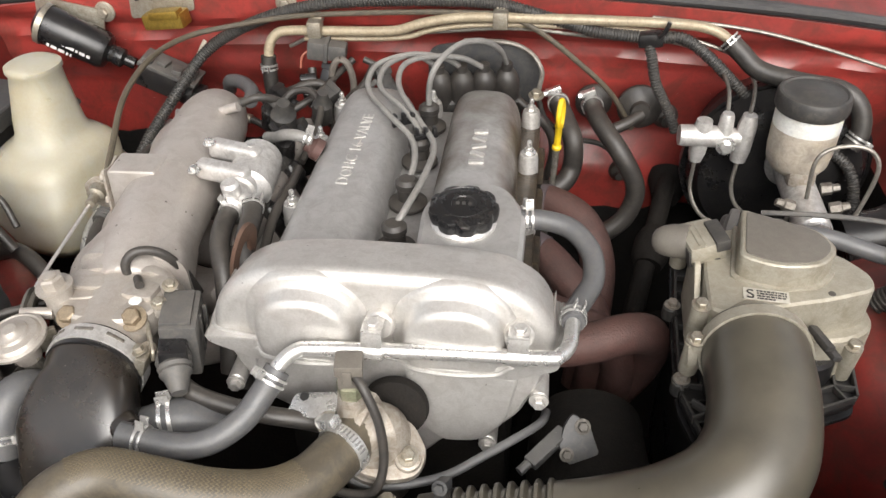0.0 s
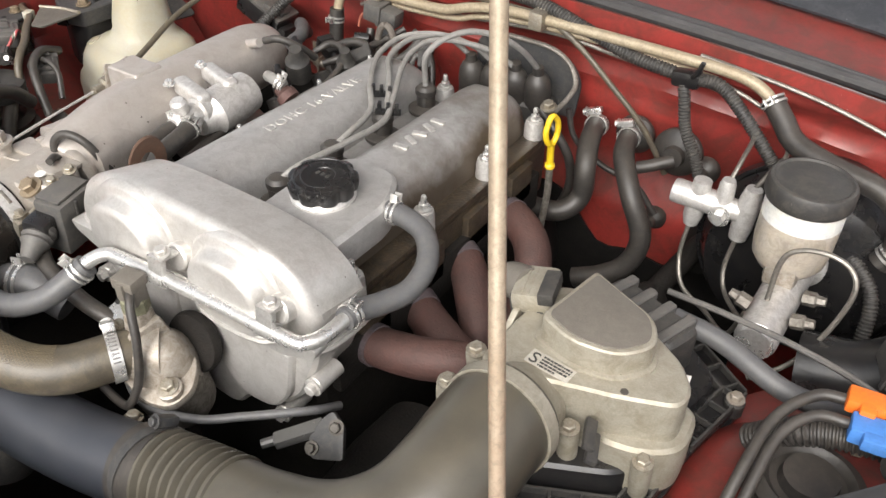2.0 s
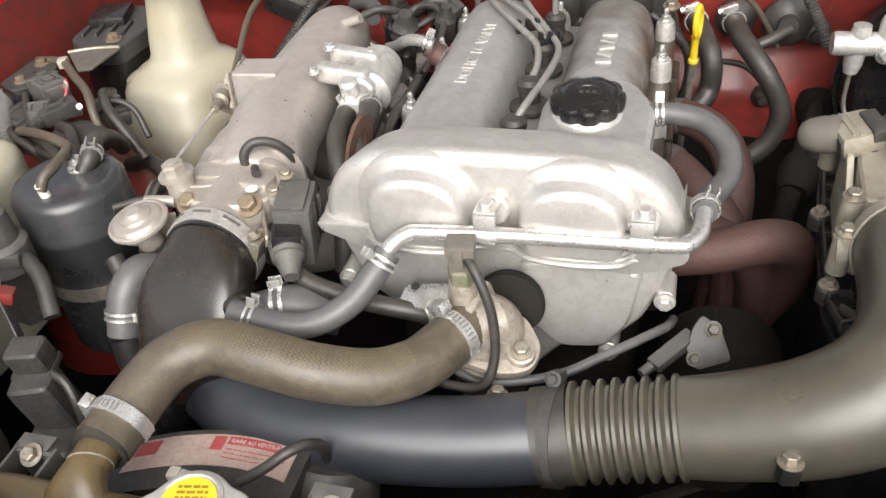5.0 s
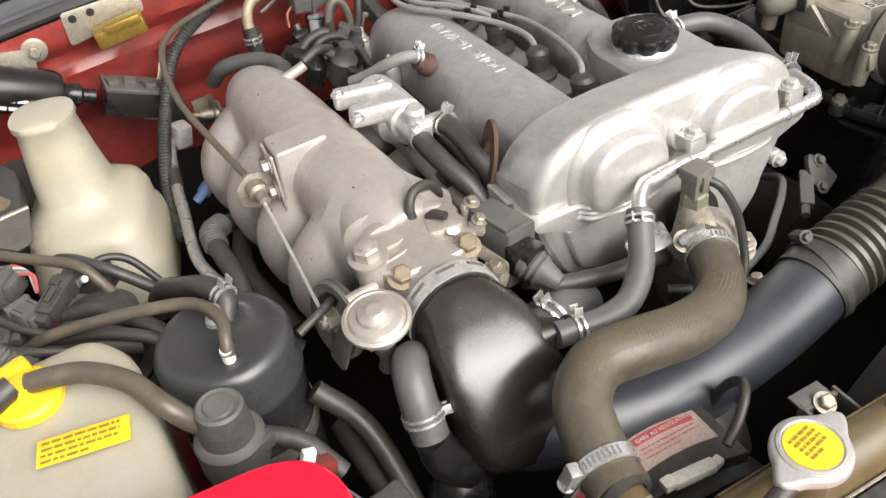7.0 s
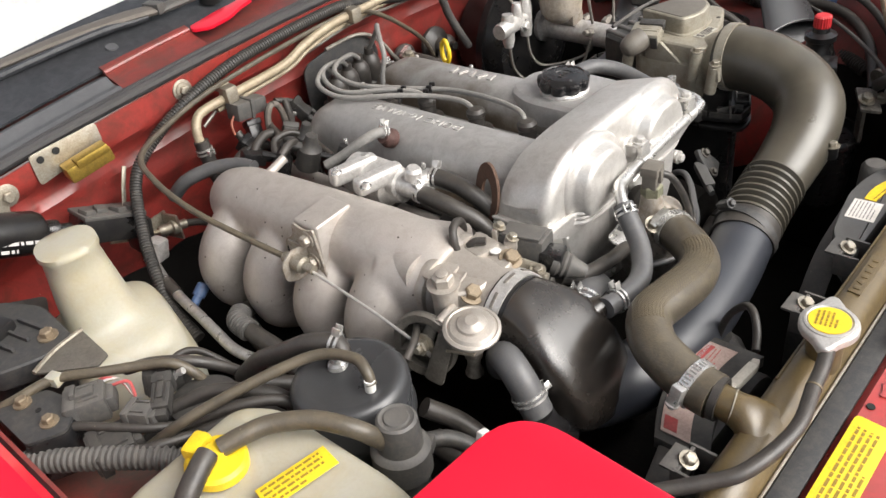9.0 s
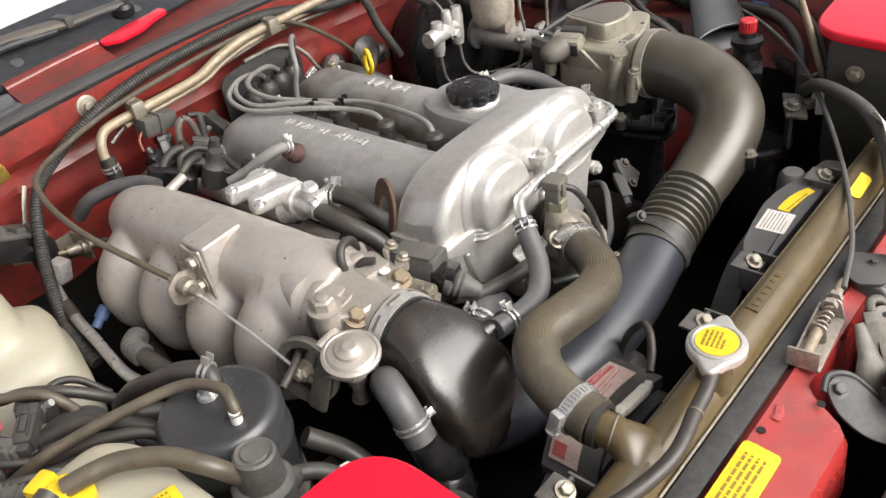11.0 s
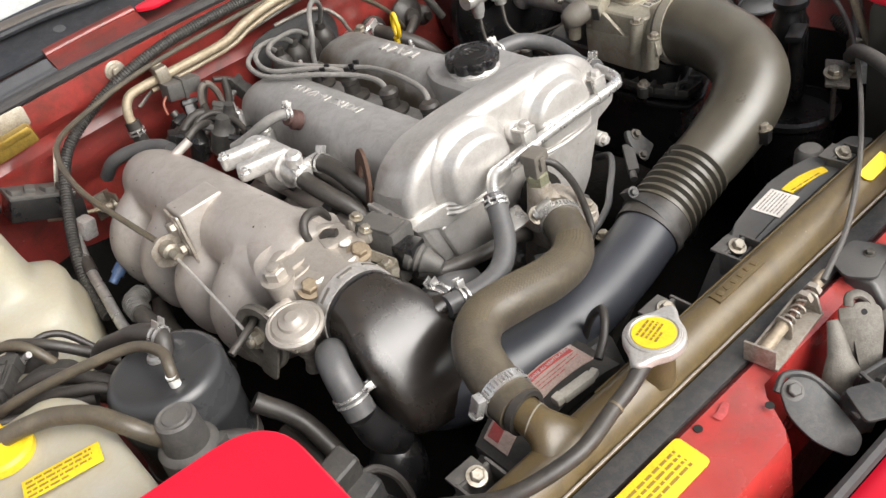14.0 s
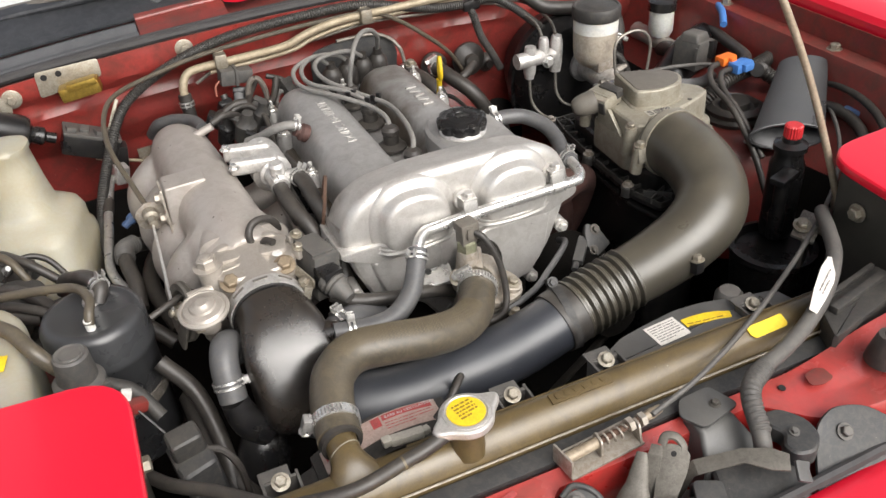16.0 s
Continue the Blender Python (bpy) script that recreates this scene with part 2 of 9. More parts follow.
SHIELD = surface("heat_stained_manifold", (0.098, 0.046, 0.038), (0.052, 0.033, 0.030), rough=0.62, metal=0.2, large=26, fine=400, bump=0.4, dust=0.08, dust_colour=(0.18, 0.12, 0.095), speck=0.05, spots=(0.035, 0.026, 0.022), dirt=0.4, dirt_colour=(0.05, 0.033, 0.028))
# grime plus the deep bay's shade: both bases lowered to near black
BLOCK = surface("grimy_iron_shade_black", (0.013, 0.012, 0.011), (0.024, 0.02, 0.017), rough=0.75, metal=0.2, large=25, fine=300, bump=0.5, dirt_colour=(0.03, 0.025, 0.02), sheen_level=0.2)
SHADE_GRIME = surface("grimy_underbody_shade_black", (0.008, 0.0075, 0.007), (0.015, 0.013, 0.011), rough=0.85, large=12, fine=200, bump=0.4, dirt_colour=(0.02, 0.017, 0.014), sheen_level=0.2)
# opaque pale grey: the windscreen's bright reflections put into its base colour
GLASS_GLARE = surface("windscreen_glare_colour", (0.58, 0.58, 0.565), (0.46, 0.46, 0.45), rough=0.5, large=8, fine=200, bump=0.03, dirt=0.1, dirt_colour=(0.4,0.4,0.4))
COWL_BLACK = surface("black_cowl_plastic", (0.018, 0.02, 0.024), (0.035, 0.037, 0.042), rough=0.5, large=12, fine=500, bump=0.1, dust=0.15, dust_colour=(0.12, 0.12, 0.125), speck=0.03, spots=(0.3, 0.3, 0.31), dirt=0.3, dirt_colour=(0.10, 0.10, 0.105))
COWL_GREY = surface("grey_cowl_rubber", (0.075, 0.078, 0.083), (0.055, 0.057, 0.06), rough=0.6, large=14, fine=500, bump=0.1, dust=0.3, dust_colour=(0.17, 0.17, 0.175), speck=0.03, spots=(0.35, 0.35, 0.35), dirt=0.3, dirt_colour=(0.15, 0.15, 0.155))
PIPE_BEIGE = surface("beige_painted_pipe", (0.40, 0.335, 0.235), (0.28, 0.215, 0.13), rough=0.45, metal=0.2, large=40, fine=500, bump=0.08)
ROD_PAINT = surface("worn_beige_rod", grit=0.1, base=(0.36, 0.30, 0.22), second=(0.22, 0.16, 0.10), rough=0.5, metal=0.25, large=50, fine=600, bump=0.15)
BLUE = surface("blue_plastic", (0.06, 0.2, 0.55), (0.08, 0.22, 0.5), rough=0.45, bump=0.03, dirt=0.12)
BLUE_DULL = surface("dull_blue_plastic", (0.10, 0.17, 0.33), (0.07, 0.12, 0.25), rough=0.5, bump=0.05)
WIRE_RED = surface("faded_red_wire", (0.34, 0.10, 0.06), rough=0.5, bump=0.03)
ORANGE = surface("orange_plastic", (0.85, 0.18, 0.02), rough=0.45, bump=0.03, dirt=0.12)
RED_CAP = surface("red_plastic_cap", (0.62, 0.03, 0.035), rough=0.4, bump=0.05, dirt=0.12)
WHITE_PLASTIC = surface("white_plastic", (0.75, 0.74, 0.70), rough=0.45, bump=0.04, dirt=0.12)
FLUID = surface("stained_reservoir_plastic", (0.46, 0.41, 0.34), (0.38, 0.32, 0.25), rough=0.35, large=16, fine=300, bump=0.05, through_light=0.25)
CLEAR_WHITE = surface("clouded_white_plastic", (0.72, 0.72, 0.68), (0.6, 0.6, 0.55), rough=0.4, bump=0.05, through_light=0.25, dirt=0.15)
ALUMINIUM = surface("bare_aluminium_pipe", (0.52, 0.51, 0.49), (0.36, 0.35, 0.33), rough=0.30, metal=0.65, large=50, fine=700, bump=0.06, dirt=0.4, dirt_colour=(0.16, 0.145, 0.12))
GOLD = surface("yellow_passivated_zinc", (0.50, 0.34, 0.07), (0.38, 0.24, 0.05), rough=0.35, metal=0.8, large=60, bump=0.1)
WIRE_GREY = surface("grey_silicone_lead", (0.21, 0.205, 0.195), (0.16, 0.155, 0.145), rough=0.5, large=40, bump=0.05, dust=0.2)
GREEN_STAIN = surface("verdigris_brass", (0.25, 0.23, 0.16), (0.17, 0.20, 0.12), rough=0.6, metal=0.4, large=60, bump=0.2)
FIBRE = surface("dark_rubber_seal", (0.02, 0.02, 0.021), (0.04, 0.04, 0.042), rough=0.6, large=30, bump=0.1, dust=0.3, dust_colour=(0.14, 0.13, 0.13))


METER_TOP = surface("dusty_meter_lid", (0.145, 0.13, 0.11), (0.105, 0.093, 0.078), rough=0.5, large=20, fine=700, bump=0.08, speck=0.03, spots=(0.05, 0.045, 0.04), dirt=0.3, dirt_colour=(0.19, 0.172, 0.142))
CAST_GRIMY = surface("stained_throttle_casting", (0.44, 0.40, 0.35), (0.30, 0.26, 0.215), rough=0.46, metal=0.45, large=26, fine=800, bump=0.2, dust=0.18, dust_colour=(0.45, 0.40, 0.33), speck=0.04, spots=(0.10, 0.08, 0.06), dirt=0.6, dirt_colour=(0.16, 0.115, 0.07))
CAST_OILY = surface("oil_streaked_alloy", (0.50, 0.49, 0.475), (0.38, 0.365, 0.35), rough=0.38, metal=0.55, large=14, fine=900, bump=0.12, dust=0.06, dirt=0.34, dirt_colour=(0.22, 0.20, 0.18), seep=(0.764, 0.044))
BOLT_BROWN = surface("brown_stained_bolt", (0.30, 0.24, 0.165), (0.19, 0.14, 0.09), rough=0.5, metal=0.5, large=80, fine=700, bump=0.15, dirt=0.35, dirt_colour=(0.12, 0.09, 0.06))
THROTTLE_CAST = surface("dusty_grey_throttle_casting", (0.47, 0.43, 0.385), (0.39, 0.355, 0.31), rough=0.42, metal=0.5, large=18, fine=900, bump=0.12, dust=0.15, dust_colour=(0.42, 0.375, 0.315), speck=0.03, spots=(0.14, 0.11, 0.08), dirt=0.28, dirt_colour=(0.22, 0.175, 0.125))
CONN = surface("dusty_connector_plastic", (0.062, 0.060, 0.058), (0.085, 0.080, 0.073), rough=0.55, large=30, fine=600, bump=0.12, dust=0.3, dust_colour=(0.20, 0.185, 0.165), speck=0.03, spots=(0.28, 0.25, 0.21), dirt=0.45, dirt_colour=(0.13, 0.115, 0.095))
CHAMBER = surface("sheened_black_moulding", (0.010, 0.009, 0.009), (0.022, 0.018, 0.015), rough=0.22, large=9, fine=900, bump=0.02, dust=0.14, dust_colour=(0.080, 0.064, 0.045), speck=0.05, spots=(0.15, 0.13, 0.11), dirt=0.45, dirt_colour=(0.040, 0.031, 0.023), sheen_level=0.75)
# black tube; the sky's bluish reflection is mixed into its base colour
CROSSOVER = surface("sky_tinted_black_tube", (0.022, 0.025, 0.033), (0.036, 0.039, 0.047), rough=0.37, large=9, fine=900, bump=0.04, dust=0.18, dust_colour=(0.10, 0.10, 0.105), speck=0.03, spots=(0.16, 0.15, 0.14), dirt=0.35, dirt_colour=(0.035, 0.036, 0.040), sheen_level=0.75)
LABEL_GREY = surface("pale_meter_sticker", (0.48, 0.45, 0.39), (0.40, 0.37, 0.31), rough=0.6, large=60, fine=400, bump=0.02, dirt=0.25, dirt_colour=(0.28, 0.25, 0.19))
INK_DARK = surface("dark_print", (0.04, 0.038, 0.036), rough=0.7, bump=0, dirt=0.12)
ARM_DUST = surface("dusty_wiper_steel", (0.15, 0.13, 0.11), (0.10, 0.09, 0.08), rough=0.6, metal=0.2, large=30, fine=500, bump=0.2, dust=0.3, dust_colour=(0.26, 0.23, 0.20))
OIL = surface("oil_soaked_alloy", (0.06, 0.047, 0.034), (0.015, 0.013, 0.011), rough=0.35, metal=0.2, large=30, fine=400, bump=0.35, amount=0.9, dirt=0.6, dirt_colour=(0.10, 0.07, 0.04))
RUNNER_ROOT = surface("blued_manifold_root", (0.13, 0.12, 0.135), (0.17, 0.10, 0.09), rough=0.6, metal=0.4, large=60, fine=500, bump=0.25)
CAUTION_PAPER = surface("faded_pink_label", (0.50, 0.38, 0.33), (0.42, 0.28, 0.24), rough=0.55, large=60, fine=400, bump=0.02, dirt=0.25)
CAP_PLATE = surface("dull_tin_plate", (0.60, 0.58, 0.55), (0.48, 0.46, 0.43), rough=0.42, metal=0.55, large=50, fine=700, bump=0.06, grit=0.25, dirt=0.3, dirt_colour=(0.25, 0.22, 0.18))
# made-up grey for the bonnet's unseen underside, instead of body red
BONNET_GREY = surface("neutral_bonnet_grey", (0.20, 0.195, 0.19), (0.14, 0.135, 0.13), rough=0.9, large=8, fine=300, bump=0.3)
MOULD = surface("dusty_motor_moulding", (0.062, 0.063, 0.066), (0.085, 0.081, 0.074), rough=0.38, large=24, fine=700, bump=0.07, dust=0.3, dust_colour=(0.19, 0.18, 0.16), speck=0.03, spots=(0.26, 0.24, 0.21), dirt=0.4, dirt_colour=(0.045, 0.042, 0.036))
STRAP = surface("pale_dusty_strap", (0.14, 0.128, 0.11), (0.085, 0.075, 0.062), rough=0.5, metal=0.3, large=45, fine=700, bump=0.15, dust=0.25, dust_colour=(0.20, 0.18, 0.15), dirt=0.55, dirt_colour=(0.045, 0.04, 0.033))
PANEL_PAINT = surface("dusty_red_panel_paint", grit=0.12, base=(0.46, 0.030, 0.026), second=(0.27, 0.030, 0.027), rough=0.26, large=5, fine=200, bump=0.02, amount=0.8, coat=0.8, dust=0.24, dust_colour=(0.36, 0.17, 0.15), speck=0.02, spots=(0.6, 0.5, 0.45), dirt=0.5, dirt_colour=(0.12, 0.03, 0.024))
SNORKEL = surface("clouded_grey_duct", (0.034, 0.035, 0.038), (0.052, 0.052, 0.053), rough=0.28, large=10, fine=500, bump=0.05, dust=0.08, dust_colour=(0.12, 0.115, 0.105), dirt=0.35, dirt_colour=(0.03, 0.029, 0.027), sheen_level=0.6)
POD_SIDE = surface("dusty_pod_moulding", (0.050, 0.047, 0.040), (0.070, 0.066, 0.056), rough=0.34, large=10, fine=600, bump=0.08, dust=0.1, speck=0.03, spots=(0.26, 0.24, 0.2), dirt=0.35, dirt_colour=(0.035, 0.032, 0.027))
EMBOSS = surface("rubbed_hose_pattern", (0.17, 0.135, 0.082), (0.10, 0.083, 0.056), rough=0.5, large=60, bump=0.1)
BRACKET = surface("dusty_black_bracket", (0.026, 0.027, 0.030), (0.042, 0.040, 0.037), rough=0.5, large=30, fine=600, bump=0.12, dust=0.16, dust_colour=(0.125, 0.12, 0.11), speck=0.025, spots=(0.24, 0.22, 0.19), dirt=0.5, dirt_colour=(0.085, 0.077, 0.065))


# ---- shapes ----
def thing(name, at, label, category, group="", kind=""):
    ob = new(name)
    ob.empty_display_size = 0.02
    ob.location = at
    return tagged(ob, label, category, group, kind)


def part(name, bm, material, parent=None, label="", angle=35):
    """Links a bmesh, made in world metres, as one mesh object under a thing or a part."""
    me = bpy.data.meshes.new(name)
    bmesh.ops.recalc_face_normals(bm, faces=bm.faces)
    bm.to_mesh(me)
    bm.free()
    me.shade_smooth()
    me.set_sharp_from_angle(angle=radians(angle))
    me.materials.append(material)
    ob = new(name, me)
    if parent is not None:
        ob.parent = parent
        if parent.type == "EMPTY":
            ob.matrix_parent_inverse = parent.matrix_basis.inverted()
    if label:
        ob["label"] = label
    return ob


def single(name, bm, material, label, category, group="", kind="", angle=35):
    """A thing of one mesh."""
    return tagged(part(name, bm, material, None, "", angle), label, category, group, kind)


def spline(points, step=6):
    """A smooth line through the points."""
    p = [Vector(q) for q in points]
    if len(p) == 2:
        return [p[0].lerp(p[1], i / step) for i in range(step + 1)]
    p = [2 * p[0] - p[1]] + p + [2 * p[-1] - p[-2]]
    out = []
    for i in range(1, len(p) - 2):
        a, b, c, d = p[i - 1], p[i], p[i + 1], p[i + 2]
        for k in range(step):
            t = k / step
            out.append(0.5 * (2 * b + (c - a) * t + (2 * a - 5 * b + 4 * c - d) * t * t + (3 * b - a - 3 * c + d) * t ** 3))
    out.append(p[-2])
    return out


def tube(points, radius, sides=14, step=6, ribs=0.0, rib_depth=0.0, hollow=False, flat=1.0, straight=False):
    """A pipe along a smooth line; radius may be a list, one a point; ribs: the pitch of its rings."""
    line = [Vector(q) for q in points] if straight else spline(points, step)
    n = len(line)
    if isinstance(radius, (list, tuple)):
        rad = [radius[min(int(i / (n - 1) * (len(radius) - 1)), len(radius) - 2)] * (1 - f) + radius[min(int(i / (n - 1) * (len(radius) - 1)), len(radius) - 2) + 1] * f
               for i in range(n) for f in [i / (n - 1) * (len(radius) - 1) - min(int(i / (n - 1) * (len(radius) - 1)), len(radius) - 2)]]
    else:
        rad = [radius] * n
    if ribs:
        dist = [0.0]
        for a, b in zip(line, line[1:]):
            dist.append(dist[-1] + (b - a).length)
        total = dist[-1]
        count = max(2, int(total / ribs)) * 4
        fine, fr = [], []
        j = 0
        for k in range(count + 1):
            s = total * k / count
            while j < n - 2 and dist[j + 1] < s:
                j += 1
            f = (s - dist[j]) / max(1e-9, dist[j + 1] - dist[j])
            fine.append(line[j].lerp(line[j + 1], f))
            fr.append(rad[j] * (1 - f) + rad[j + 1] * f - (rib_depth if k % 4 in (0, 3) else 0))
        line, rad, n = fine, fr, count + 1
    bm = bmesh.new()
    rings, side = [], None
    for i, c in enumerate(line):
        d = (line[min(i + 1, n - 1)] - line[max(i - 1, 0)]).normalized()
        if side is None:
            side = d.cross(Vector((0, 0, 1)) if abs(d.z) < 0.9 else Vector((1, 0, 0))).normalized()
        else:
            side = (side - d * side.dot(d)).normalized()
        up = side.cross(d)
        rings.append([bm.verts.new(c + rad[i] * (math.cos(a) * side + math.sin(a) * up * flat)) for a in (2 * math.pi * k / sides for k in range(sides))])
    for a, b in zip(rings, rings[1:]):
        for k in range(sides):
            bm.faces.new((a[k], a[(k + 1) % sides], b[(k + 1) % sides], b[k]))
    for ring in (rings[0], rings[-1]):
        bm.faces.new(ring)
    return bm


def axis_matrix(at, axis):
    """A pose at a place whose z runs along an axis."""
    return Matrix.Translation(at) @ Vector(axis).to_track_quat("Z", "Y").to_matrix().to_4x4()


def lathe(profile, at, axis=(0, 0, 1), sides=32, lobes=0, lobe_depth=0.0):
    """A turned body: profile of (radius, height) along an axis; lobes make a scalloped rim."""
    m = axis_matrix(at, axis)
    bm = bmesh.new()
    rings = []
    for r, h in profile:
        if r < 1e-6:
            rings.append([bm.verts.new(m @ Vector((0, 0, h)))])
            continue
        ring = []
        for k in range(sides):
            a = 2 * math.pi * k / sides
            q = r - (lobe_depth * (0.5 - 0.5 * math.cos(a * lobes)) ** 3 if lobes else 0)
            ring.append(bm.verts.new(m @ Vector((q * math.cos(a), q * math.sin(a), h))))
        rings.append(ring)
    for a, b in zip(rings, rings[1:]):
        if len(a) == 1 and len(b) == 1:
            continue
        for k in range(sides):
            k2 = (k + 1) % sides
            if len(a) == 1:
                bm.faces.new((a[0], b[k], b[k2]))
            elif len(b) == 1:
                bm.faces.new((a[k], a[k2], b[0]))
            else:
                bm.faces.new((a[k], a[k2], b[k2], b[k]))
    for ring in (rings[0], rings[-1]):
        if len(ring) > 2:
            bm.faces.new(ring)
    return bm


def round_edges(bm, width, segments=2, limit=30):
    bmesh.ops.recalc_face_normals(bm, faces=bm.faces)
    edges = [e for e in bm.edges if len(e.link_faces) == 2 and e.calc_face_angle(0) > radians(limit)]
    if edges and width > 0:
        bmesh.ops.bevel(bm, geom=edges, offset=width, segments=segments, affect="EDGES", profile=0.6)
    return bm


def box(centre, size, turn=(0, 0, 0), bevel=0.003, segments=2, taper=1.0):
    bm = bmesh.new()
    bmesh.ops.create_cube(bm, size=1)
    for v in bm.verts:
        k = taper if v.co.z > 0 else 1
        v.co = Vector((v.co.x * size[0] * k, v.co.y * size[1] * k, v.co.z * size[2]))
    round_edges(bm, min(bevel, 0.45 * min(size)), segments)
    bm.transform(pose(*centre, *turn))
    return bm


def prism(outline, depth, m, bevel=0.003, segments=2):
    """A plate: an outline in the pose's x and y, thick along its z."""
    bm = bmesh.new()
    face = bm.faces.new([bm.verts.new((x, y, 0)) for x, y in outline])
    ext = bmesh.ops.extrude_face_region(bm, geom=[face])
    bmesh.ops.translate(bm, verts=[v for v in ext["geom"] if isinstance(v, bmesh.types.BMVert)], vec=(0, 0, depth))
    round_edges(bm, bevel, segments)
    bm.transform(m)
    return bm


def rounded(points, radius, steps=5):
    """An outline with its corners rounded."""
    out, n = [], len(points)
    for i, p in enumerate(points):
        p, a, b = Vector(p), Vector(points[i - 1]), Vector(points[(i + 1) % n])
        r = radius[i] if isinstance(radius, (list, tuple)) else radius
        if r <= 0:
            out.append(tuple(p))
            continue
        u, v = (a - p), (b - p)
        k = min(r, u.length * 0.45, v.length * 0.45)
        s, e = p + u.normalized() * k, p + v.normalized() * k
        for j in range(steps + 1):
            t = j / steps
            out.append(tuple((1 - t) ** 2 * s + 2 * t * (1 - t) * p + t * t * e))
    return out


def joined(*bms):
    base = bms[0]
    for other in bms[1:]:
        me = bpy.data.meshes.new("tmp")
        other.to_mesh(me)
        other.free()
        base.from_mesh(me)
        bpy.data.meshes.remove(me)
    return base


def bolt(at, axis=(0, 0, 1), r=0.006, stud=0.0):
    """A hexagon head on its washer, with a stud's end if wanted."""
    h = r * 1.1
    bm = lathe([(r * 1.5, 0), (r * 1.5, r * 0.25), (r * 1.05, r * 0.3)], at, axis, 16)
    m = axis_matrix(at, axis)
    head = lathe([(r, r * 0.25), (r, h), (r * 0.8, h * 1.12)], at, axis, 6)
    bm = joined(bm, head)
    if stud:
        bm = joined(bm, lathe([(r * 0.55, h), (r * 0.55, h + stud * 0.8), (r * 0.4, h + stud)], at, axis, 12))
    return bm


def ring(at, axis, r, width, thick):
    return lathe([(r, -width / 2), (r + thick, -width / 2), (r + thick, width / 2), (r, width / 2), (r, -width / 2)], at, axis, 32)


def screw_clamp(at, axis, r, parent, width=0.011, screw=(0, 0, 1), material=None):
    """A worm-drive clamp: band, housing and screw."""
    band = part("clamp", ring(at, axis, r, width, 0.0016), material or STEEL, parent, "bright steel worm-drive clamp band")
    s = Vector(screw).normalized()
    a = Vector(axis).normalized()
    s = (s - a * s.dot(a)).normalized()
    c = Vector(at) + s * (r + 0.006)
    along = a.cross(s)
    m = Matrix.Translation(c) @ Matrix((along, a, s)).transposed().to_4x4()
    hb = box((0, 0, 0), (0.02, width * 1.05, 0.009), bevel=0.0015)
    hb.transform(m)
    part("clamp_housing", hb, material or STEEL, band)
    part("clamp_screw", bolt(c + along * 0.01, along, 0.0045), material or STEEL, band)
    for k in range(9):
        ang = 0.35 + k * 0.16
        dirv = s * math.cos(ang) + along * -math.sin(ang)
        sl = box((0, 0, 0), (0.0014, width * 0.62, 0.0008), bevel=0.0)
        sl.transform(Matrix.Translation(Vector(at) + dirv * (r + 0.0017)) @ Matrix((dirv.cross(a) * -1, a, dirv)).transposed().to_4x4())
        part("clamp_slot", sl, INK_GREY, band)
    return band


def spring_clip(at, axis, r, parent, ear=(0, 0, 1), width=0.008, material=None):
    """A sprung hose clip: two wire-like bands and a pair of ears."""
    a = Vector(axis).normalized()
    s = Vector(ear)
    s = (s - a * s.dot(a)).normalized()
    bm = joined(ring(Vector(at) - a * width * 0.35, a, r, width * 0.3, 0.0014), ring(Vector(at) + a * width * 0.35, a, r, width * 0.3, 0.0014))
    along = a.cross(s)
    for k in (-1, 1):
        e = box((0, 0, 0), (0.0016, width, 0.009), bevel=0.0004)
        e.transform(Matrix.Translation(Vector(at) + s * (r + 0.0045) + along * 0.004 * k) @ Matrix((along, a, s)).transposed().to_4x4())
        bm = joined(bm, e)
    return part("hose_clip", bm, material or STEEL, parent, "bright sprung wire hose clip")


def lettering(name, text, size, m, material, parent, depth=0.0012, stretch=1.0, label=""):
    cu = bpy.data.curves.new(name, "FONT")
    cu.body, cu.size, cu.extrude, cu.space_character = text, size, depth, 1.1
    ob = bpy.data.objects.new(name, cu)
    me = bpy.data.meshes.new_from_object(ob)
    bpy.data.objects.remove(ob)
    bm = bmesh.new()
    bm.from_mesh(me)
    bpy.data.meshes.remove(me)
    bm.transform(m @ Matrix.Diagonal((stretch, 1, 1, 1)))
    return part(name, bm, material, parent, label)


def bars(name, m, rows, width, pitch, height, material, parent, seed=1, gap=0.004):
    """Lines of unreadable print as plain bars on a label."""
    rnd = random.Random(seed)
    bm = bmesh.new()
    for i in range(rows):
        x, y = 0.0, -i * pitch
        end = width * (1 if i < rows - 1 else 0.6)
        while x < end:
            w = min(rnd.uniform(0.3, 1.2) * gap * 2.2, end - x)
            if w > 0.0008:
                vs = [bm.verts.new((x + u, y + v, 0)) for u, v in ((0, 0), (w, 0), (w, height), (0, height))]
                bm.faces.new(vs)
            x += w + gap * 0.45
    ext = bmesh.ops.extrude_face_region(bm, geom=bm.faces[:])
    bmesh.ops.translate(bm, verts=[v for v in ext["geom"] if isinstance(v, bmesh.types.BMVert)], vec=(0, 0, 0.0003))
    bm.transform(m)
    return part(name, bm, material, parent)


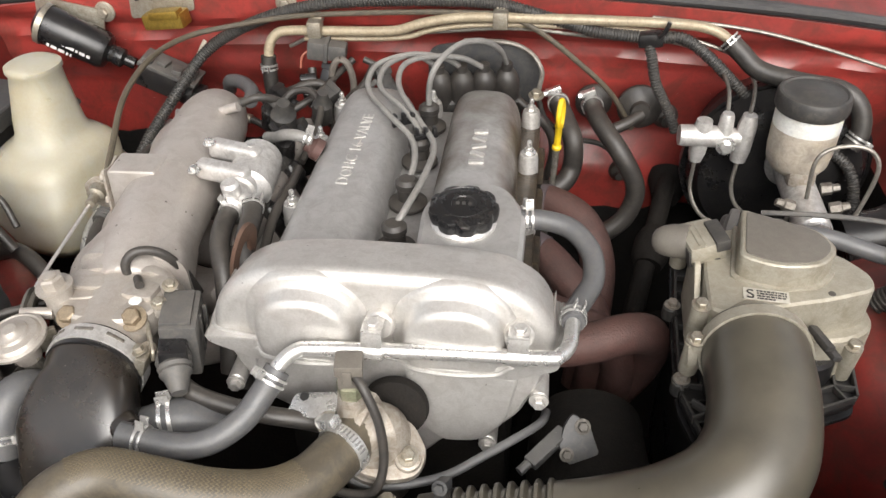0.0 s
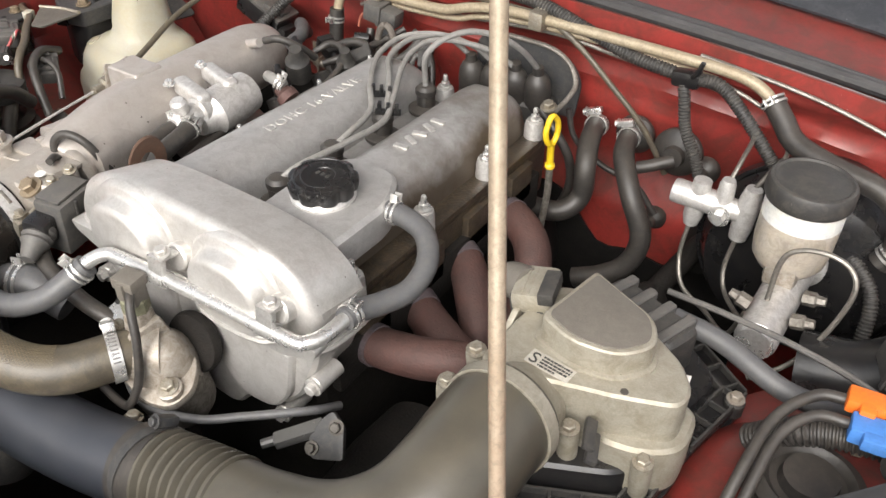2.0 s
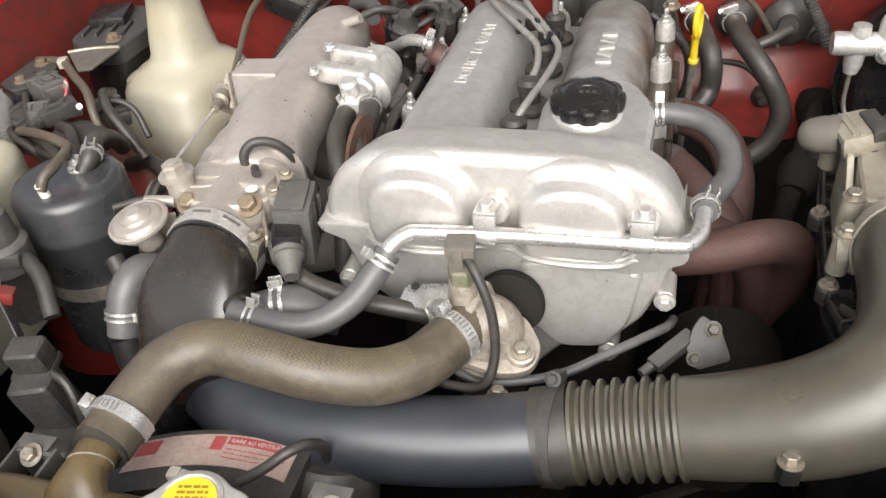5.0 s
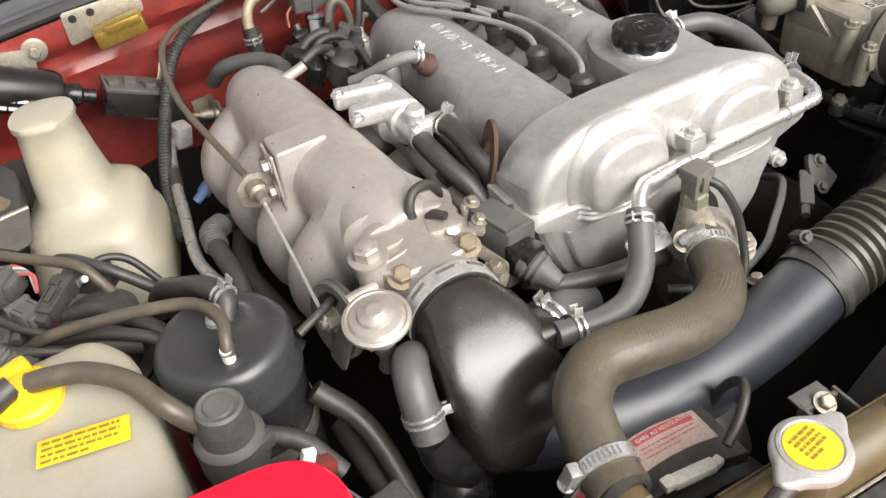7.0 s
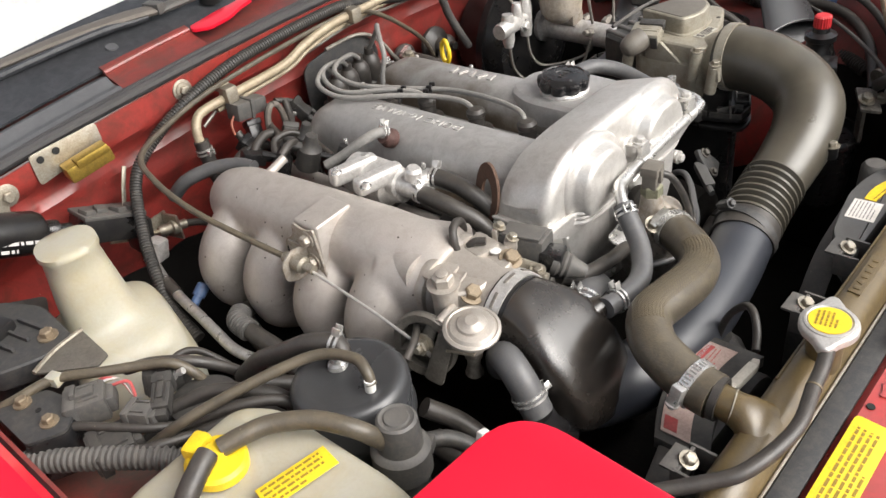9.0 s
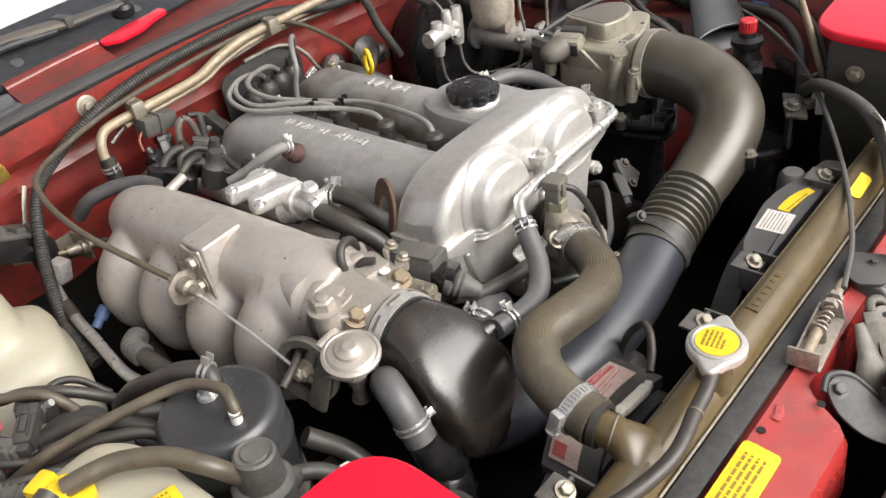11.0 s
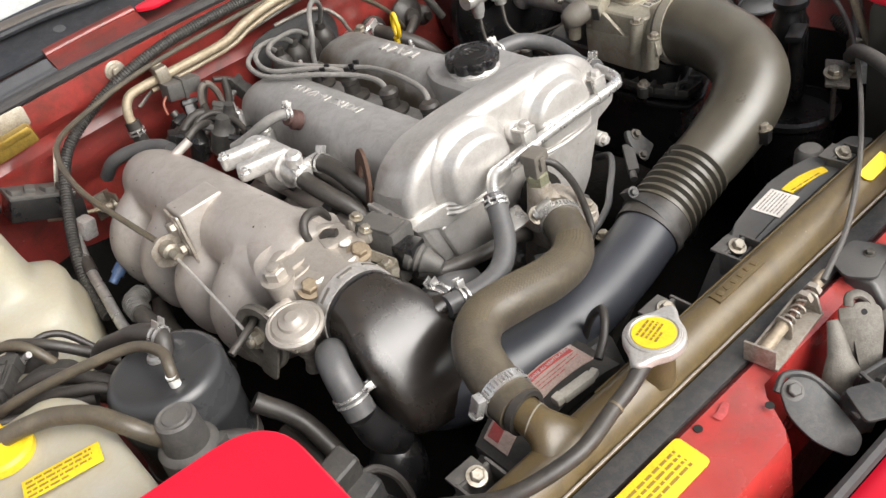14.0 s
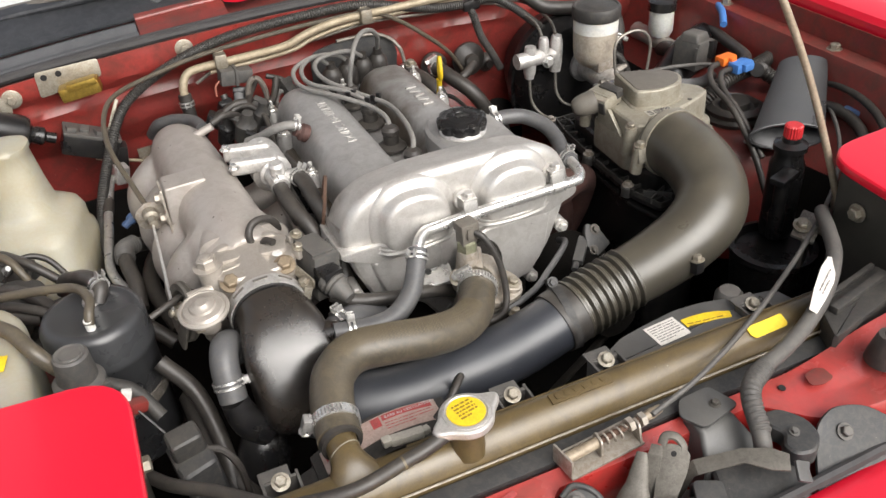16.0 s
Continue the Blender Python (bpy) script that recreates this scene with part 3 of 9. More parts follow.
def strip(points, normals, widths, thick_=0.0022):
    """A folded flat strip along straight legs, with its width across each point's normal."""
    bm = bmesh.new()
    pts = [Vector(q) for q in points]
    rows = []
    for i, q in enumerate(pts):
        run = (pts[min(i + 1, len(pts) - 1)] - pts[max(i - 1, 0)]).normalized()
        n = Vector(normals[i]).normalized()
        side = run.cross(n).normalized() * widths[i] / 2
        n = side.cross(run).normalized() * thick_ / 2
        rows.append([bm.verts.new(q + side + n), bm.verts.new(q - side + n), bm.verts.new(q - side - n), bm.verts.new(q + side - n)])
    for a, b in zip(rows, rows[1:]):
        for k in range(4):
            bm.faces.new((a[k], a[(k + 1) % 4], b[(k + 1) % 4], b[k]))
    bm.faces.new(rows[0])
    bm.faces.new(list(reversed(rows[-1])))
    bmesh.ops.recalc_face_normals(bm, faces=bm.faces)
    return round_edges(bm, 0.0007, 2, 25)


def frame_at(at, x_dir, normal):
    """A pose for a flat thing: its x along x_dir, its z along the normal."""
    z = Vector(normal).normalized()
    x = Vector(x_dir)
    x = (x - z * x.dot(z)).normalized()
    return Matrix.Translation(at) @ Matrix((x, z.cross(x), z)).transposed().to_4x4()


def hose(name, points, radius, material, label, category="hose", ends=(), group="", step=6, sides=16, **kw):
    """A hose as a thing with its clips: ends are (share of the way, kind, ear direction)."""
    t = thing(name, points[0], label, category, group)
    part("rubber_tube", tube(points, radius, sides, step, **kw), material, t)
    line = spline(points, 12)
    r = radius[0] if isinstance(radius, (list, tuple)) else radius
    for share, kind, ear in ends:
        i = min(int(share * (len(line) - 1)), len(line) - 2)
        d = line[i + 1] - line[i]
        if isinstance(radius, (list, tuple)):
            r = radius[min(int(share * (len(radius) - 1) + 0.5), len(radius) - 1)]
        (screw_clamp if kind == "screw" else spring_clip)(line[i], d, r + 0.0004, t, **({"screw": ear} if kind == "screw" else {"ear": ear}))
    return t

# ---- setting: ground, body shell, cowl, wings, nose ----
def sheet(x0, x1, y0, y1, nx, ny, height):
    """A pressed sheet over a grid, its height given by a function of x and y."""
    bm = bmesh.new()
    g = [[bm.verts.new((x0 + (x1 - x0) * i / nx, y0 + (y1 - y0) * j / ny, height(x0 + (x1 - x0) * i / nx, y0 + (y1 - y0) * j / ny))) for i in range(nx + 1)] for j in range(ny + 1)]
    for j in range(ny):
        for i in range(nx):
            bm.faces.new((g[j][i], g[j][i + 1], g[j + 1][i + 1], g[j + 1][i]))
    return bm


def thick(bm, t):
    bmesh.ops.recalc_face_normals(bm, faces=bm.faces)
    bmesh.ops.solidify(bm, geom=bm.faces[:], thickness=t)
    return bm


CONCRETE = surface("worn_concrete", (0.32, 0.31, 0.29), (0.22, 0.21, 0.2), rough=0.85, large=1.5, fine=60, bump=0.3)
single("ground", sheet(-600, 600, -600, 600, 8, 8, lambda x, y: 0.0), CONCRETE, "worn grey concrete ground under the car", "ground", kind="structure")

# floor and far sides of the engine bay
single("underbody", box((0, 0.05, 0.29), (1.5, 1.3, 0.04), bevel=0.01), SHADE_GRIME, "grimy undertray below the engine, blackened for the bay's shade", "underbody", kind="structure")


def firewall_y(x, z):
    y = 0.600
    y -= 0.018 * max(0.0, min(1.0, (z - 0.80) / 0.02))                       # step to the upper rail
    y += 0.03 * max(0.0, min(1.0, (0.74 - z) / 0.05)) * (1 if x < -0.12 else 0.4)
    y -= 0.006 * math.exp(-((z - 0.775) / 0.006) ** 2)                       # pressed swage
    y -= 0.03 * math.exp(-((x - 0.17) / 0.16) ** 4) * max(0.0, min(1.0, (0.66 - z) / 0.06))
    return y


def firewall_top(x):
    return 0.868 - 0.10 * x * x


bm = bmesh.new()
NX, NZ = 80, 60
grid = []
for j in range(NZ + 1):
    row = []
    for i in range(NX + 1):
        x = -0.74 + 1.48 * i / NX
        z = 0.30 + (firewall_top(x) - 0.30) * j / NZ
        row.append(bm.verts.new((x, firewall_y(x, z), z)))
    grid.append(row)
for j in range(NZ):
    for i in range(NX):
        bm.faces.new((grid[j][i], grid[j][i + 1], grid[j + 1][i + 1], grid[j + 1][i]))
wall = single("wall_firewall", thick(bm, 0.004), PAINT, "dusty red painted steel firewall with pressed swages", "firewall", kind="structure")

# added black sheet in place of the shade on the lower firewall
shade_sheet = bmesh.new()
def shade_edge(x):
    u = max(0.0, min(1.0, (x - 0.10) / 0.09))
    return 0.600 - 0.068 * u * u * (3 - 2 * u) + 0.004 * math.sin(x * 60)


pg = [[shade_sheet.verts.new((x, firewall_y(x, z) - 0.005 - 0.0015 * math.sin(i * 1.7 + j), z)) for i in range(49) for x in [-0.56 + 0.96 * i / 48] for z in [0.31 + (shade_edge(x) - 0.31) * j / 6]] for j in range(7)]
for a, b in zip(pg, pg[1:]):
    for i in range(48):
        shade_sheet.faces.new((a[i], a[i + 1], b[i + 1], b[i]))
single("firewall_shade_sheet", thick(shade_sheet, 0.003), SHADE_GRIME, "black sheet low on the firewall that stands for the shade there", "mat", kind="structure")
seal = single("trim_cowl_seal", tube([(x, 0.592 + 0.008 * (abs(x) > 0.4), firewall_top(x) + 0.004) for x in (-0.74, -0.5, -0.25, 0, 0.25, 0.5, 0.74)], 0.008, 10, 8), FIBRE,
              "dusty black rubber seal along the firewall's top edge", "seal", kind="structure")
single("trim_cowl_seal_inner", tube([(x, 0.612, firewall_top(x) + 0.002) for x in (-0.74, -0.4, 0, 0.4, 0.74)], 0.007, 10, 8), FIBRE,
       "second lip of the black rubber cowl seal", "seal", kind="structure")

# cowl behind the firewall
single("cowl_gutter", thick(sheet(-0.74, 0.74, 0.617, 0.735, 30, 8, lambda x, y: 0.868 - 0.1 * x * x - 0.012 + 0.16 * (y - 0.617)), 0.003), PAINT_DULL,
       "maroon painted cowl gutter behind the seal", "cowl", kind="structure")
single("cowl_rubber", thick(sheet(-0.74, -0.289, 0.622, 0.676, 20, 8, lambda x, y: 0.868 - 0.1 * x * x + 0.002 + 0.22 * (y - 0.622) + 0.003 * math.sin((y - 0.622) * 200)), 0.005), COWL_GREY,
       "grey rubber cover strip on the cowl", "cowl", kind="structure")
single("cowl_step", thick(sheet(-0.287, -0.140, 0.624, 0.678, 8, 6, lambda x, y: 0.868 - 0.1 * x * x + 0.001 + 0.30 * (y - 0.622) + (0.006 if y > 0.668 else 0.0)), 0.004), PAINT_DULL, "dark red painted raised step of the cowl", "cowl", kind="structure")
cowl_sheet = sheet(-0.78, 0.78, 0.680, 0.80, 60, 8, lambda x, y: 0.868 - 0.1 * x * x + 0.016 + 0.30 * (y - 0.68))
for v in cowl_sheet.verts:
    back = max(0.0, min(1.0, (v.co.x + 0.02) / 0.16))
    v.co.y += 0.038 * back * (0.80 - v.co.y) / 0.12
single("cowl_panel", thick(cowl_sheet, 0.004), COWL_BLACK,
       "black plastic cowl panel below the windscreen", "cowl", kind="structure")
single("trim_cowl_lip", tube([(-0.287, 0.668, 0.8775), (-0.21, 0.668, 0.8825), (-0.142, 0.667, 0.8855)], 0.004, 8, 5), PAINT, "bright red rolled lip of the cowl step", "cowl", kind="structure")
tab = single("hood_hinge_tab", prism(rounded([(-0.062, -0.004), (-0.040, -0.020), (0.000, -0.019), (0.030, -0.008), (0.060, -0.004), (0.058, 0.016), (0.030, 0.012), (0.0, 0.013), (-0.035, 0.010), (-0.058, 0.008)], 0.008), 0.006, pose(-0.080, 0.664, 0.884, 8, -2, 3), 0.0015),
             PAINT_GLOSS, "glossy red metal tab lying on the cowl", "body tab")
for x in (-0.243, -0.045, 0.21):
    single("cowl_plug", lathe([(0.0, 0.003), (0.0085, 0.002), (0.0095, 0.0)], (x, 0.714, 0.8885 - 0.1 * x * x + 0.0065), (0, -0.3, 1), 20), COWL_GREY,
           "small round grey plastic plug in the cowl panel", "plug", group="cowl plugs")
# not clear glass: its glare is painted as a pale colour
screen = single("windscreen", thick(sheet(-0.78, 0.78, 0.79, 1.35, 16, 12, lambda x, y: 0.905 - 0.1 * x * x + 0.55 * (y - 0.79)), 0.005), GLASS_GLARE,
                "windscreen in an opaque pale colour that stands for its reflections", "windscreen", kind="structure")

wiper = thing("windscreen_wiper", (-0.065, 0.713, 0.90), "dark grey windscreen wiper arm lying across the cowl", "wiper")
part("pivot_cap", lathe([(0.017, 0), (0.017, 0.012), (0.012, 0.017), (0, 0.018)], (-0.065, 0.713, 0.897), (0, -0.25, 1), 20), PLASTIC, wiper)
part("arm", tube([(-0.065, 0.713, 0.910), (-0.10, 0.716, 0.911), (-0.150, 0.726, 0.909)], [0.013, 0.012, 0.015], 10, 6, flat=0.5), CONN, wiper, "dusty grey arm root")
part("arm", tube([(-0.150, 0.726, 0.911), (-0.20, 0.738, 0.913), (-0.30, 0.765, 0.910), (-0.50, 0.82, 0.89)], [0.016, 0.018, 0.015, 0.010], 10, 6, flat=0.45), ARM_DUST, wiper, "dusty brown-grey arm")
part("arm_joint", box((-0.152, 0.727, 0.914), (0.016, 0.034, 0.016), (0, 0, 12), 0.003), CONN, wiper)
part("blade", tube([(-0.17, 0.720, 0.908), (-0.30, 0.742, 0.906), (-0.70, 0.81, 0.868)], 0.006, 8, 6), COWL_BLACK, wiper)


# ---- wings ----
def wing(side):
    s = side
    n = "left" if s < 0 else "right"
    # inner wing, leaning wall from the floor to the lip
    bm = bmesh.new()
    prof = [(0.56, 0.30), (0.565, 0.52), (0.59, 0.66), (0.645, 0.72), (0.655, 0.785), (0.66, 0.80), (0.690, 0.802), (0.692, 0.838)]
    if s < 0:
        prof = [(0.60, 0.30), (0.61, 0.48), (0.63, 0.58), (0.672, 0.64), (0.684, 0.70), (0.688, 0.76), (0.691, 0.80), (0.692, 0.838)]
    ys = [-0.46 + 1.07 * k / 24 for k in range(25)]
    g = []
    for y in ys:
        row = []
        for x, z in prof:
            dome = 0.0
            if 0.3 < z < 0.70:
                dome = -0.14 * math.exp(-((y - 0.20) / 0.13) ** 4) * max(0, min(1, (z - 0.34) / 0.2))
            row.append(bm.verts.new((s * (x + dome * (1 if z < 0.7 else 0)), y, z)))
        g.append(row)
    low = bmesh.new()
    h = [[low.verts.new(v.co) for v in row[:3]] for row in g]
    for a, b in zip(h, h[1:]):
        for k in range(2):
            low.faces.new((a[k], a[k + 1], b[k + 1], b[k]))
    for a, b in zip(g, g[1:]):
        for k in range(2, len(prof) - 1):
            bm.faces.new((a[k], a[k + 1], b[k + 1], b[k]))
    bmesh.ops.delete(bm, geom=[v for v in bm.verts if not v.link_faces], context="VERTS")
    single("wall_inner_wing_" + n, thick(bm, 0.003), PAINT_DULL, "dull red painted inner wing panel", "inner wing", kind="structure")
    single("wall_wheel_arch_" + n, thick(low, 0.003), SHADE_GRIME, "near-black wheel arch wall below the inner wing panel", "wheel arch", kind="structure")
    # outer wing skin with its rolled edge
    bm = bmesh.new()
    g = []
    for k in range(31):
        y = -0.50 + 1.20 * k / 30
        row = []
        for x, z in ((0.697, 0.826), (0.697, 0.850), (0.704, 0.858), (0.74, 0.866), (0.79, 0.858), (0.84, 0.82), (0.86, 0.74), (0.865, 0.5), (0.865, 0.25)):
            row.append(bm.verts.new((s * (x - 0.06 * max(0, -0.1 - y) ** 1.5), y, z - 0.10 * max(0, -y) ** 1.3)))
        g.append(row)
    for a, b in zip(g, g[1:]):
        for i in range(8):
            bm.faces.new((a[i], a[i + 1], b[i + 1], b[i]))
    single("wall_outer_wing_" + n, thick(bm, 0.003), PAINT_GLOSS, "glossy red outer wing panel with rolled edge", "wing", kind="structure")


wing(-1)
wing(1)


def wing_nut(x, y, z):
    single("wing_bolt", bolt((x, y, z), (0, 0, 1), 0.008), ZINC, "zinc-plated bolt on the inner wing ledge", "bolt", group="wing bolts")


for x, y in ((0.675, 0.35), (0.675, 0.10), (0.675, -0.06)):
    wing_nut(x, y, 0.8025)


# strut towers
def strut_tower(x, y, z):
    t = thing("strut_tower", (x, y, z - 0.1), "red painted strut tower dome with a black rubber top mount", "strut tower")
    part("dome", lathe([(0.115, -0.20), (0.11, -0.06), (0.095, -0.02), (0.072, -0.004), (0.044, 0.0)], (x, y, z), (0, 0, 1), 40), PAINT_DULL, t)
    part("rubber_mount", lathe([(0.047, -0.002), (0.050, 0.006), (0.044, 0.011), (0.046, 0.019), (0.036, 0.025), (0.030, 0.019), (0.024, 0.019), (0.022, 0.029), (0, 0.030)], (x, y, z), (0, 0, 1), 36), RUBBER, t)
    for k in range(2):
        a = radians(70 + 180 * k)
        part("mount_nut", bolt((x + 0.078 * math.cos(a), y + 0.078 * math.sin(a), z - 0.006), (0, 0, 1), 0.007, 0.008), ZINC, t)
    return t


strut_tower(0.545, 0.155, 0.70)
strut_tower(-0.545, 0.155, 0.66)

# ---- nose: front cross panel, bumper skin, raised headlamp pods ----
def ease(a, b, x):
    t = max(0.0, min(1.0, (x - a) / (b - a)))
    return t * t * (3 - 2 * t)


bm = bmesh.new()
g = []
for k in range(121):
    x = -0.62 + 1.24 * k / 120
    notch = ease(-0.115, -0.07, x) * (1 - ease(0.15, 0.215, x))            # room for the lamp links
    edge = -0.398 + 0.050 * notch - 0.022 * ease(0.2, 0.3, abs(x))
    lift = 0.032 * (ease(0.20, 0.36, x) if x > 0 else ease(0.36, 0.46, -x))
    row = [(-0.318, 0.640), (-0.322, 0.682), (-0.330, 0.690)]
    row += [(-0.330 + (edge + 0.330) * u, 0.690 - 0.006 * u - 0.006 * math.exp(-((u - 0.55) / 0.12) ** 2) * ease(0.22, 0.26, x)) for u in (0.2, 0.4, 0.5, 0.6, 0.8, 0.94)]
    row += [(edge, 0.676), (edge - 0.004, 0.62), (edge + 0.01, 0.50)]
    g.append([bm.verts.new((x, y, z + lift * (0.5 if y > -0.325 else 1))) for y, z in row])
for a, b in zip(g, g[1:]):
    for i in range(len(g[0]) - 1):
        bm.faces.new((a[i], a[i + 1], b[i + 1], b[i]))
front = single("front_cross_panel", thick(bm, 0.003), PANEL_PAINT, "red painted front cross panel with pressed edges and chips", "body panel", kind="structure")

bm = bmesh.new()
g = []
for k in range(41):
    x = -0.80 + 1.6 * k / 40
    bow = 0.14 * x * x
    g.append([bm.verts.new((x, y + bow, z - 0.10 * x * x)) for y, z in ((-0.450, 0.640), (-0.452, 0.668), (-0.468, 0.676), (-0.62, 0.655), (-0.72, 0.60), (-0.80, 0.50), (-0.83, 0.35), (-0.80, 0.22))])
for a, b in zip(g, g[1:]):
    for i in range(7):
        bm.faces.new((a[i], a[i + 1], b[i + 1], b[i]))
single("nose_skin", thick(bm, 0.004), PAINT_GLOSS, "glossy red front bumper skin", "bumper", kind="structure")
single("trim_nose_seal", tube([(x, -0.447 + 0.14 * x * x, 0.675 - 0.10 * x * x) for x in (-0.7, -0.4, -0.2, 0, 0.2, 0.4, 0.7)], 0.006, 8, 6), FIBRE, "thin dark rubber edge of the bumper skin", "seal", kind="structure")


def headlamp_pod(s):
    t = thing("headlamp_pod", (s * 0.53, -0.27, 0.66), "raised pop-up headlamp with a glossy red lid and dark grey housing", "headlamp", group="pop-up headlamps")
    out = rounded([(s * 0.413, -0.143), (s * 0.68, -0.125), (s * 0.68, -0.40), (s * 0.418, -0.40)], [0.05, 0.05, 0.04, 0.04], 8)
    lid = prism(out if s > 0 else out[::-1], 0.014, pose(0, 0, 0.7975), 0.005, 3)
    for v in lid.verts:
        v.co.z -= 0.30 * max(0.0, (-0.15 - v.co.y)) * 0.20 - 0.004 * (1 - ((v.co.x - s * 0.54) / 0.14) ** 2)
    part("lid", lid, PAINT_GLOSS, t, "glossy bright red painted lid")
    inner = prism(rounded([(-0.375, 0.60), (-0.175, 0.60), (-0.165, 0.799), (-0.375, 0.787)], 0.02), 0.006, Matrix.Translation((s * 0.428 - 0.003, 0, 0)) @ Matrix(((0, 0, 1), (1, 0, 0), (0, 1, 0))).to_4x4(), 0.002)
    part("side_panel", inner, POD_SIDE, t, "dark grey side panel")
    part("back_panel", box((s * 0.545, -0.172, 0.71), (0.225, 0.006, 0.17), (0, 0, 0), 0.002), POD_SIDE, t, "dark grey rear panel")
    part("panel_bolt", bolt((s * 0.423, -0.205, 0.755), (-s, 0, 0), 0.008), ZINC, t)
    part("lamp_bowl", lathe([(0.08, 0), (0.075, 0.06), (0.03, 0.12), (0, 0.12)], (s * 0.545, -0.39, 0.72), (0, 1, 0), 28), PLASTIC, t)
    return t


headlamp_pod(-1)
headlamp_pod(1)

single("rubber_stop", lathe([(0.020, -0.012), (0.018, 0.0), (0.014, 0.016), (0.012, 0.022), (0.007, 0.022), (0.006, 0.016), (0, 0.016)], (0.297, -0.375, 0.722), (0, 0, 1), 24), RUBBER, "conical grey rubber bonnet stop on the red panel", "rubber stop")
single("panel_stain", prism(rounded([(-0.017, -0.006), (-0.004, -0.011), (0.012, -0.010), (0.019, 0.001), (0.006, 0.010), (-0.012, 0.008)], 0.005), 0.0004, frame_at((0.235, -0.352, 0.6953), (1, 0.1, 0), (0.05, -0.1, 1)), 0.0001), PAINT_DULL, "round dull patch in the red paint", "paint patch", group="paint patches")
# raised bonnet, carried by the prop rod
bonnet = thing("bonnet", (0, 0.72, 1.06), "open red bonnet raised over the engine bay", "bonnet")
part("skin", thick(sheet(-0.62, 0.62, -0.22, 0.72, 20, 16, lambda x, y: 1.06 + (0.72 - y) * 0.98 - 0.05 * x * x), 0.004), PAINT_GLOSS, bonnet)
# unseen underside in added grey, so that the metals below reflect neutral tones
for x in (-0.5, -0.18, 0.18, 0.5):
    part("stiffener", tube([(x, -0.19, 1.905), (x * 0.9, 0.25, 1.475), (x, 0.69, 1.04)], 0.022, 10, 5, flat=0.5), BONNET_GREY, bonnet)
part("added_grey_sheet", thick(sheet(-0.60, 0.60, -0.20, 0.70, 16, 12, lambda x, y: 1.045 + (0.72 - y) * 0.98 - 0.05 * x * x), 0.004), BONNET_GREY, bonnet, "unseen grey sheet added under the bonnet to keep reflections neutral")

# ---- engine: block, head, covers ----
block = thing("engine_block", (0, 0.27, 0.31), "grimy engine block, blackened for the bay's shade, with oily alloy cylinder head", "engine")
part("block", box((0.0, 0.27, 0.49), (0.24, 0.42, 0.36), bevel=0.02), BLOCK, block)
part("cylinder_head", box((0.0, 0.275, 0.695), (0.262, 0.41, 0.085), bevel=0.008), OIL, block, "oil-soaked alloy cylinder head")
for k in range(4):
    part("head_rib", box((0.134, 0.12 + 0.095 * k, 0.70), (0.012, 0.05, 0.05), bevel=0.004), OIL, block)
part("bell_housing", lathe([(0.13, 0.0), (0.15, 0.03), (0.13, 0.09), (0.09, 0.16)], (0, 0.47, 0.50), (0, 1, -0.1), 28), SHADE_GRIME, block)
part("front_pulley", lathe([(0.0, 0.0), (0.02, 0.0), (0.03, 0.012), (0.062, 0.012), (0.07, 0.0), (0.07, 0.035), (0.0, 0.035)], (0.0, 0.0, 0.44), (0, -1, 0), 36), BLOCK, block)

cover = thing("valve_cover", (0, 0.27, 0.74), "cast aluminium twin-cam valve cover with raised lettering", "valve cover")


def arch(x, y0, y1, half, base, top, rear_round=0.05):
    """A cam tube: an arched section drawn along the engine, its rear end rounded over."""
    bm = bmesh.new()
    rows = []
    for k in range(25):
        u = k / 24
        y = y0 + (y1 - y0) * u
        e = max(0.0, (y - (y1 - rear_round)) / rear_round)
        sink = 1 - (1 - math.sqrt(max(0.0, 1 - e * e))) * 0.85
        t = base + (top - base) * sink
        w = half * (0.70 + 0.30 * sink)
        row = []
        for j in range(19):
            a = math.pi * j / 18
            cx, sz = math.cos(a), math.sin(a)
            row.append(bm.verts.new((x + w * math.copysign(abs(cx) ** 0.62, cx), y, base - 0.02 + (t - base + 0.02) * abs(sz) ** 0.72 - 0.03 * (y - 0.1))))
        rows.append(row)
    for a, b in zip(rows, rows[1:]):
        for j in range(18):
            bm.faces.new((a[j], a[j + 1], b[j + 1], b[j]))
    bm.faces.new(rows[0])
    bm.faces.new(rows[-1])
    return bm


part("cam_tube", arch(-0.077, 0.06, 0.475, 0.051, 0.745, 0.806), CAST_TUBE, cover, "grey cast cam tube with lettering")
part("cam_tube", arch(0.062, 0.06, 0.482, 0.047, 0.745, 0.806), CAST_OILY, cover, "grey cast cam tube with brown oil stains")
part("plug_valley", prism([(-0.120, 0.05), (0.102, 0.05), (0.102, 0.468), (-0.120, 0.468)], 0.024, pose(0, 0, 0.738, -1.6, 0, 0), 0.004), CAST_TUBE, cover)
part("cover_flange", prism(rounded([(-0.140, 0.05), (0.132, 0.05), (0.132, 0.478), (-0.140, 0.478)], 0.02), 0.011, pose(0, 0, 0.7385, -1.6, 0, 0), 0.002), OIL, cover, "oil-stained brown cover flange")
# filler platform beside the right-hand tube
part("filler_platform", prism(rounded([(0.022, 0.06), (0.122, 0.06), (0.124, 0.165), (0.10, 0.215), (0.04, 0.215), (0.018, 0.17)], 0.02), 0.042, pose(0, 0, 0.768), 0.012, 3), CAST_TUBE, cover)
part("filler_neck", lathe([(0.0325, -0.02), (0.0320, 0.010), (0.029, 0.013)], (0.063, 0.140, 0.803), (0, -0.03, 1), 32), CAST_BRIGHT, cover, "bright turned filler neck")

